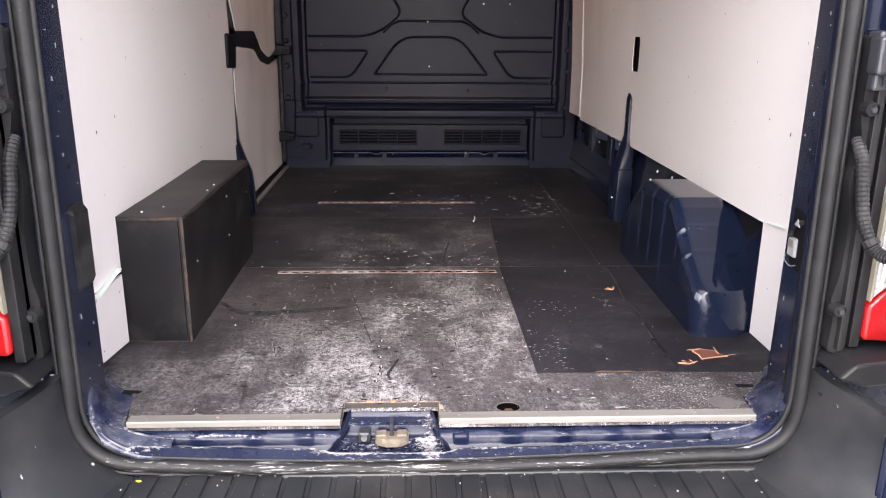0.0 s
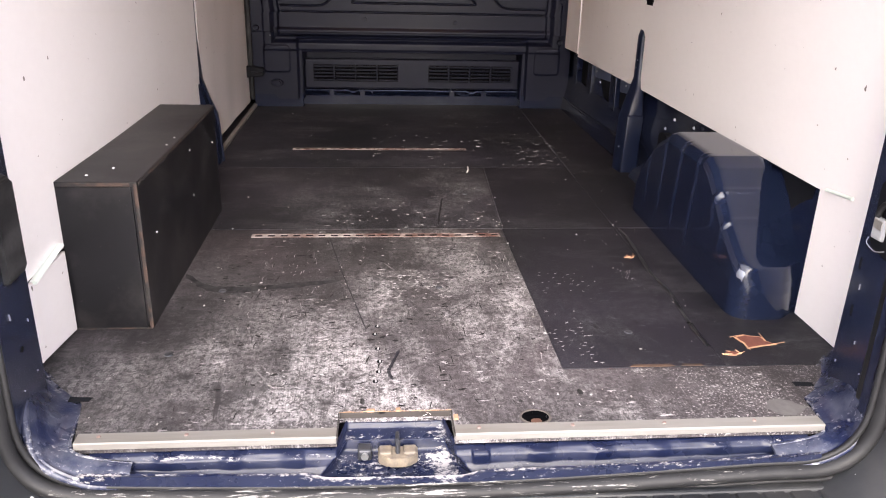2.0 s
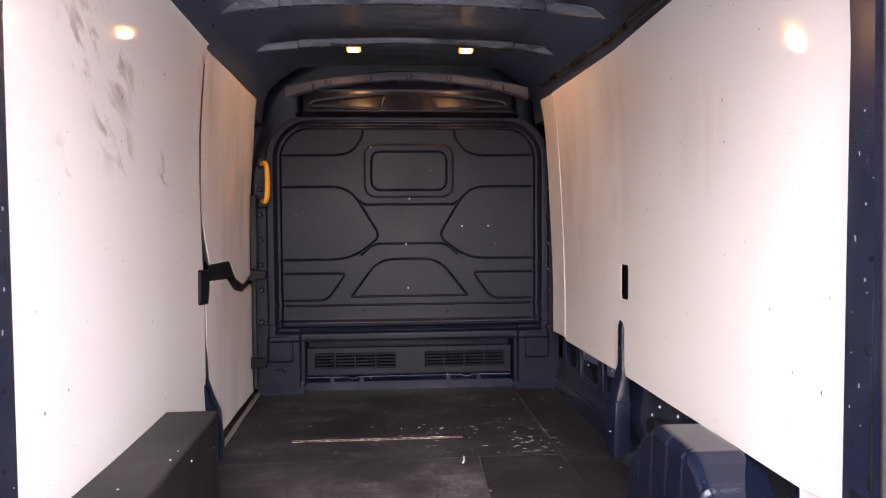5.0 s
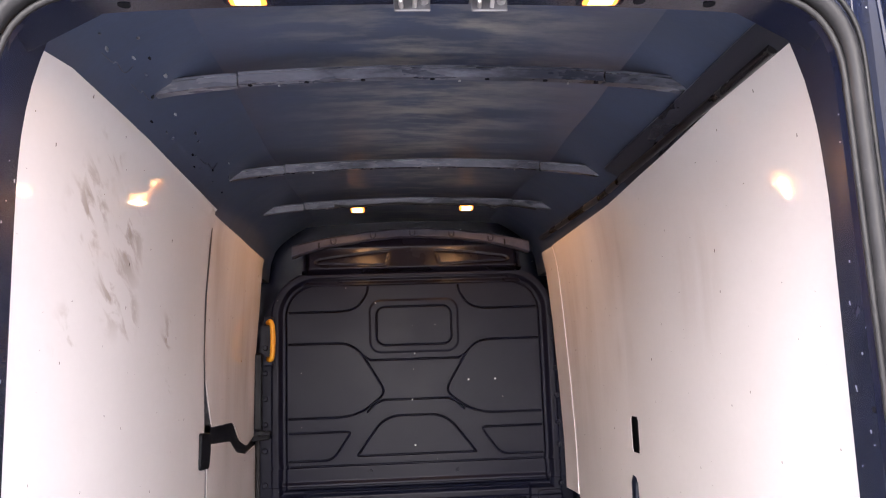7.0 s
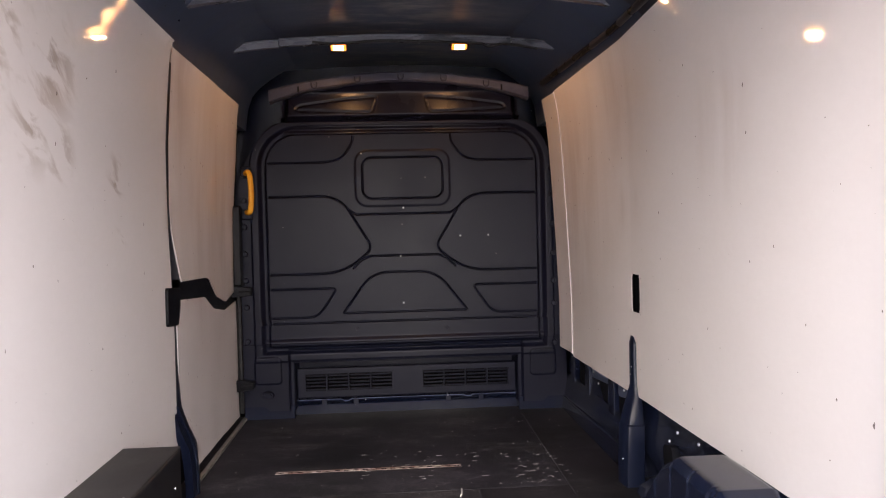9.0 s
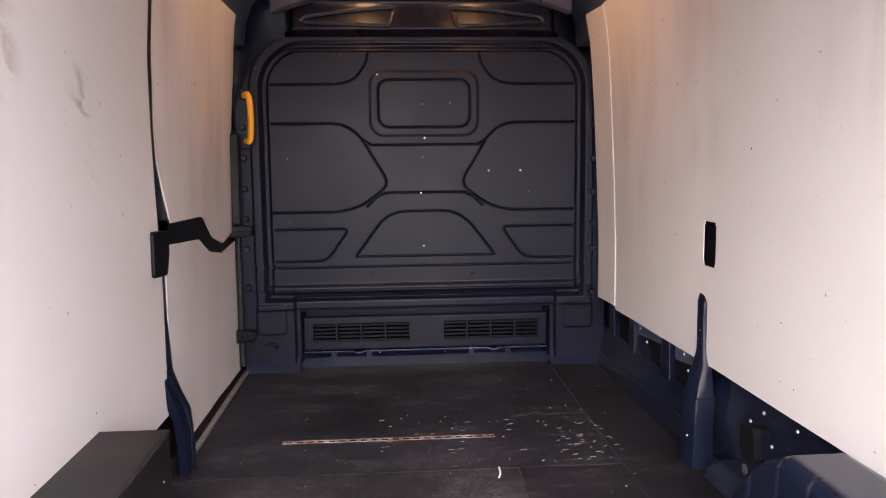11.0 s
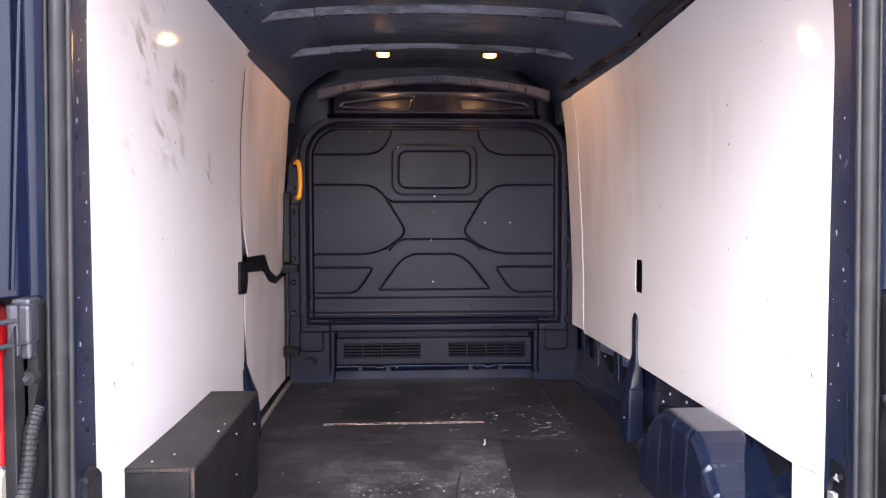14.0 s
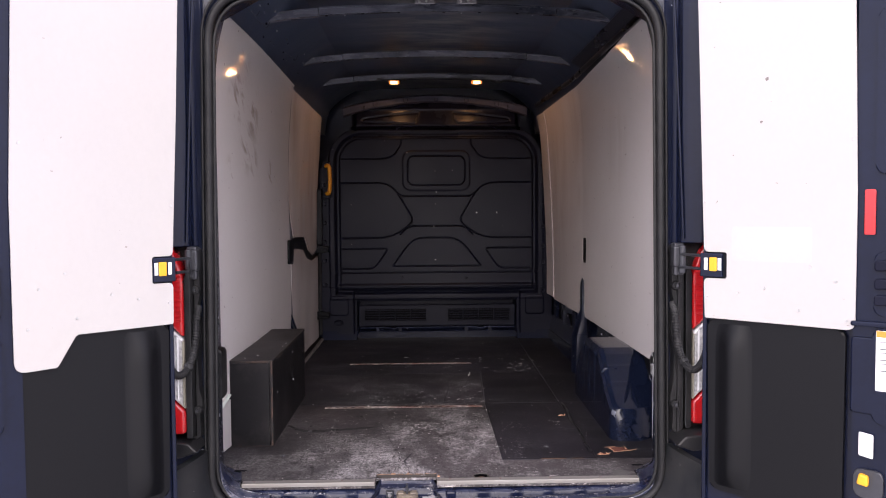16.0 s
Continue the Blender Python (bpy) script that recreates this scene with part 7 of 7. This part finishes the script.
def build_floor_clutter():
    rnd = random.Random(5)
    # bare torn plywood patches
    def torn(cx, cy, r, stretch, seed, lab):
        q = random.Random(seed)
        n = 11
        radii = [q.uniform(0.55, 1.2) for _ in range(n)]
        def ring(scale):
            return [(cx + math.cos(2 * math.pi * (k + 0.3 * (k % 3)) / n) * r * stretch * radii[k] * scale, cy + math.sin(2 * math.pi * (k + 0.3 * (k % 3)) / n) * r * radii[k] * scale) for k in range(n)]
        rim = ring(1.0)
        o = part("torn_patch", prism(rim, "z", 0.0006, 0.0022), WOOD_PALE)
        part("core", prism(ring(0.86), "z", 0.001, 0.0028), WOOD_RAW, o, "dark red inner ply")
        tagged(o, lab, "floor damage", "torn floor patches")
        for k in range(0, n, 3):
            (xa, ya), (xb, yb) = rim[k], rim[(k + 1) % n]
            part("splinter", tube([(xa, ya, 0.002), (xb + (xb - xa) * 0.5, yb + (yb - ya) * 0.5, 0.006)], 0.0009, 5), WOOD_PALE, o)
    torn(0.676, 0.338, 0.036, 1.3, 3, "torn reddish bare plywood patch on the dark floor")
    torn(0.605, 0.285, 0.010, 2.4, 4, "small torn bare plywood sliver on the floor")
    torn(0.545, 0.872, 0.012, 1.3, 8, "small torn bare plywood patch on the floor")
    # drain hole: a black disc on the board paints its shaded depth
    h = part("floor_hole", tube([(0.105 + 0.029 * math.cos(a), 0.050 + 0.024 * math.sin(a), 0.0005) for a in lin(0, 2 * math.pi, 24)[:-1]], 0.0028, 6, closed=True), HOLE_RIM)
    tagged(h, "round hole cut through the floor near the edge", "hole")
    bm = bmesh.new()
    bmesh.ops.create_cone(bm, cap_ends=True, segments=24, radius1=0.0275, radius2=0.0275, depth=0.002, matrix=Matrix.Translation((0.105, 0.050, 0.0)) @ Matrix.Diagonal((1, 0.85, 1, 1)))
    part("bore", bm, PITCH, h, "black disc painted as the hole's shaded inside")
    part("plug", prism(rounded([(0.092, 0.030), (0.116, 0.030), (0.112, 0.043), (0.096, 0.042)], 0.004, 3), "z", 0.0, 0.0022), RUST_ORANGE, h, "rusty orange fastener in the hole")
    # bare brown edges at the board joint, and a dried grey spill
    for x, w, s in ((0.40, 0.05, 11), (0.49, 0.025, 13)):
        tagged(part("board_edge", prism([(x - w, 0.2325), (x - w * 0.3, 0.2305), (x + w, 0.2315), (x + w * 0.9, 0.2405), (x + w * 0.1, 0.239), (x - w * 0.8, 0.2415)], "z", 0.0012, 0.0028), WOOD_BROWN), "bare brown board edge at the floor joint", "floor damage")
    q = random.Random(77)
    pts = [(0.615 + math.cos(2 * math.pi * k / 22) * 0.045 * q.uniform(0.7, 1.15), 0.062 + math.sin(2 * math.pi * k / 22) * 0.028 * q.uniform(0.7, 1.15)) for k in range(22)]
    tagged(part("dried_spill", prism(pts, "z", 0.0008, 0.0018), SPILL), "dried grey spill on the rear floor edge", "stain")
    # bolt heads and bolt holes grouped at the middle
    for k, (x, y) in enumerate(((-0.201, 0.445), (-0.207, 0.405), (-0.2, 0.334), (-0.196, 0.277), (-0.198, 0.233), (-0.205, 0.194))):
        bm = bmesh.new()
        bmesh.ops.create_cone(bm, cap_ends=True, segments=10, radius1=0.0062, radius2=0.0058, depth=0.0016, matrix=pose(x, y, 0.0006))
        o = tagged(part("floor_hole", bm, VOID), "small drilled hole in the worn floor board", "hole", "drilled floor holes")
        bm = bmesh.new()
        bmesh.ops.create_cone(bm, cap_ends=True, segments=8, radius1=0.0032, radius2=0.0020, depth=0.003, matrix=pose(x + 0.001, y - 0.001, 0.0026) @ Matrix.Diagonal((0.8, 1.5, 1, 1)))
        part("bolt", bm, STEEL, o)
    for x, y in ((-0.656, 0.323), (-0.60, 0.658), (-0.037, 0.669), (0.12, 1.5), (0.396, 0.396)):
        bm = bmesh.new()
        bmesh.ops.create_cone(bm, cap_ends=True, segments=10, radius1=0.010, radius2=0.009, depth=0.004, matrix=pose(x, y, 0.001))
        tagged(part("floor_screw", bm, STEEL_DARK), "dark countersunk floor screw", "screw", "floor screws")
    for k in range(26):
        y = rnd.uniform(0.1, 3.0)
        x = rnd.choice([0.2, 0.2, 0.55, -0.63, rnd.uniform(-0.7, 0.72)]) + rnd.uniform(-0.03, 0.03)
        bm = bmesh.new()
        bmesh.ops.create_cone(bm, cap_ends=True, segments=8, radius1=0.0032 + 0.0012 * (k % 3 == 0), radius2=0.002, depth=0.002, matrix=pose(x, y, 0.0024))
        tagged(part("floor_screw", bm, STEEL if k % 2 else ALU), "small bright floor screw head", "screw", "floor screws")
    # sealant line along the wheel arch side
    pts = spline([(0.585, 1.12, 0.001), (0.588, 1.02, 0.001), (0.581, 0.915, 0.001), (0.569, 0.757, 0.001), (0.576, 0.625, 0.001), (0.569, 0.524, 0.001), (0.560, 0.40, 0.001), (0.562, 0.32, 0.001)], 8)
    o = part("sealant_bead", tube(pts, 0.0052, 6, flat=0.45, wave=lambda i: 0.5 + 0.6 * abs(math.sin(i * 0.37))), SEALANT)
    tagged(o, "black sealant bead along the floor joint", "sealant")
    for pts, w in (([(-0.345, 1.04, 0.0006), (-0.302, 0.8, 0.0006), (-0.257, 0.575, 0.0006), (-0.227, 0.43, 0.0006)], 0.0018), ([(-0.153, 0.325, 0.0006), (-0.170, 0.262, 0.0006), (-0.177, 0.235, 0.0006), (-0.170, 0.202, 0.0006)], 0.004), ([(0.032, 1.451, 0.0006), (0.012, 1.30, 0.0006), (-0.003, 1.168, 0.0006)], 0.004)):
        o = part("floor_scratch", tube(spline(pts, 8), w, 6, flat=0.25, wave=lambda i: 0.6 + 0.5 * abs(math.sin(i * 2.3))), FLOOR_DARK)
        tagged(o, "dark gouge in the worn floor board", "scratch", "floor scratches")
    # broad rubbed stain curving over the rear board
    rim = spline([(-0.715, 0.775, 0), (-0.650, 0.700, 0), (-0.568, 0.683, 0), (-0.484, 0.695, 0), (-0.386, 0.713, 0), (-0.300, 0.722, 0)], 6)
    low = spline([(-0.310, 0.704, 0), (-0.386, 0.682, 0), (-0.484, 0.661, 0), (-0.568, 0.645, 0), (-0.643, 0.664, 0), (-0.712, 0.745, 0)], 6)
    q = random.Random(91)
    tagged(part("floor_stain", prism([(p[0] + q.uniform(-0.003, 0.003), p[1] + q.uniform(-0.003, 0.003)) for p in (*rim, *low)], "z", 0.0002, 0.0007), STAIN), "dark rubbed arc across the worn floor board", "stain")
    # short wire and a leaf
    o = part("wire_scrap", tube(spline([(0.17, 1.86, 0.003), (0.165, 1.80, 0.006), (0.158, 1.78, 0.003)], 5), 0.003, 6), PAPER)
    tagged(o, "short white scrap of cord on the floor", "scrap")
    bm = prism(rounded([(-0.71, -0.083), (-0.70, -0.079), (-0.692, -0.085), (-0.70, -0.089)], 0.006, 3), "z", -0.0935, -0.092)
    tagged(part("leaf", bm, LEAF), "small yellow dry leaf on the bumper", "leaf")


build_floor_clutter()


def build_floor_debris():
    """Loose pale chips and black gouges over the boards: too many and too small to count."""
    def scatter(name, material, seed, spots, lab, cat):
        q = random.Random(seed)
        V, F = [], []
        for count, x0, x1, y0, y1, small, large, length, aim, spread in spots:
            for _ in range(count):
                x, y = q.uniform(x0, x1), q.uniform(y0, y1)
                r = small + (large - small) * q.random() ** (3 if material is CHIPS else 1.6)
                turn, n = aim + spread * q.uniform(-1, 1), q.randint(5, 7)
                top = 0.0022 + r * 0.1 if material is CHIPS else 0.0010
                base = len(V)
                for z in (0.0002, top):
                    for k in range(n):
                        a = 2 * math.pi * k / n
                        u, w = math.cos(a) * r * length * q.uniform(0.6, 1.2), math.sin(a) * r * q.uniform(0.5, 1.2)
                        V.append((x + u * math.cos(turn) - w * math.sin(turn), y + u * math.sin(turn) + w * math.cos(turn), z))
                F.append(tuple(base + n + k for k in range(n)))
                F += [(base + k, base + (k + 1) % n, base + n + (k + 1) % n, base + n + k) for k in range(n)]
        me = bpy.data.meshes.new(name)
        me.from_pydata(V, [], F)
        me.materials.append(material)
        tagged(new(name, me), lab, cat, kind="stuff")
    scatter("floor_chips", CHIPS, 31, ((70, -0.62, 0.20, 0.04, 1.10, 0.0004, 0.0020, 2.2, 0, 1.6), (40, 0.2, 0.66, 0.03, 1.1, 0.0004, 0.0018, 2.0, 0, 1.6), (35, -0.7, 0.75, 1.1, 2.0, 0.0006, 0.0022, 1.8, 0, 1.6), (40, -0.8, 0.78, 2.0, 3.1, 0.0008, 0.0026, 1.8, 0, 1.6), (25, -0.4, 0.25, 1.08, 1.25, 0.0008, 0.003, 2.0, 0, 1.6)), "small pale chips and dirt scattered over the floor boards", "debris")
    scatter("floor_gouges", GOUGES, 32, ((110, -0.62, 0.19, 0.05, 1.10, 0.0005, 0.0017, 10.0, 0.1, 0.5), (90, -0.62, 0.19, 0.05, 1.10, 0.0005, 0.0016, 13.0, 1.55, 0.35), (150, -0.62, 0.19, 0.04, 1.0, 0.0010, 0.0042, 2.6, 0, 0.6), (40, -0.5, 0.2, 1.13, 1.8, 0.0004, 0.0013, 14.0, 1.5, 0.9), (14, -0.52, -0.46, 0.3, 0.9, 0.0006, 0.0016, 12.0, 1.57, 0.2)), "dark gouges and pits in the worn floor boards", "scratches")
    scatter("floor_scuffs", SCUFFS, 34, ((90, -0.2, 0.0, 0.60, 0.77, 0.0004, 0.0012, 6.0, 0.15, 0.5), (60, -0.45, -0.10, 0.05, 0.28, 0.0004, 0.0015, 4.5, 0, 1.2), (50, 0.205, 0.30, 0.24, 0.52, 0.0003, 0.0010, 7.0, 0.1, 0.4), (25, 0.24, 0.37, 0.62, 0.76, 0.0004, 0.0013, 5.0, 0.1, 0.5), (60, 0.09, 0.2, 0.22, 0.9, 0.0003, 0.0009, 22.0, 1.5, 0.25), (40, -0.45, -0.36, 0.25, 0.95, 0.0003, 0.0009, 14.0, 1.57, 0.2), (24, -0.53, -0.49, 0.25, 0.95, 0.0003, 0.0009, 14.0, 1.57, 0.2), (60, -0.4, 0.19, 0.05, 1.05, 0.0003, 0.0009, 8.0, 0, 1.6), (40, -0.4, 0.2, 1.13, 1.45, 0.0004, 0.0014, 7.0, 0.1, 0.5), (20, 0.47, 0.53, 0.70, 0.80, 0.0004, 0.0013, 7.0, 1.2, 0.3), (40, 0.40, 0.62, 1.9, 2.3, 0.0005, 0.0018, 9.0, 0.2, 0.5), (30, -0.3, 0.3, 2.0, 2.4, 0.0005, 0.0016, 10.0, 0.1, 0.3)), "fine pale scratches and flecks worn into the floor boards", "scratches")
    # pale dry flakes on the bumper step
    q = random.Random(33)
    V, F = [], []
    for _ in range(60):
        x, y, r = q.uniform(-0.72, 0.62), -0.065 - 0.20 * q.random() ** 1.6, 0.0006 + 0.0026 * q.random() ** 3
        base = len(V)
        for z in (-0.0955, -0.0935):
            V += [(x + r * math.cos(1.26 * k) * q.uniform(0.5, 1.2), y + 1.5 * r * math.sin(1.26 * k) * q.uniform(0.5, 1.2), z) for k in range(5)]
        F.append(tuple(range(base + 5, base + 10)))
        F += [(base + k, base + (k + 1) % 5, base + 5 + (k + 1) % 5, base + 5 + k) for k in range(5)]
    me = bpy.data.meshes.new("bumper_dirt")
    me.from_pydata(V, [], F)
    me.materials.append(CHIPS)
    tagged(new("bumper_dirt", me), "pale dry dirt flakes on the black bumper step", "debris", kind="stuff")


SCUFFS = surface("pale_scratched_film", (0.36, 0.345, 0.345), 0.6, vary=0.7, big=20, bump=0.2)
CHIPS = surface("pale_dirt_chips", (0.30, 0.285, 0.27), 0.7, vary=0.6, big=30, bump=0.2)
GOUGES = surface("black_gouged_wood", (0.006, 0.0055, 0.006), 0.6, vary=0.3, bump=0.2, spec=0.2)
build_floor_debris()
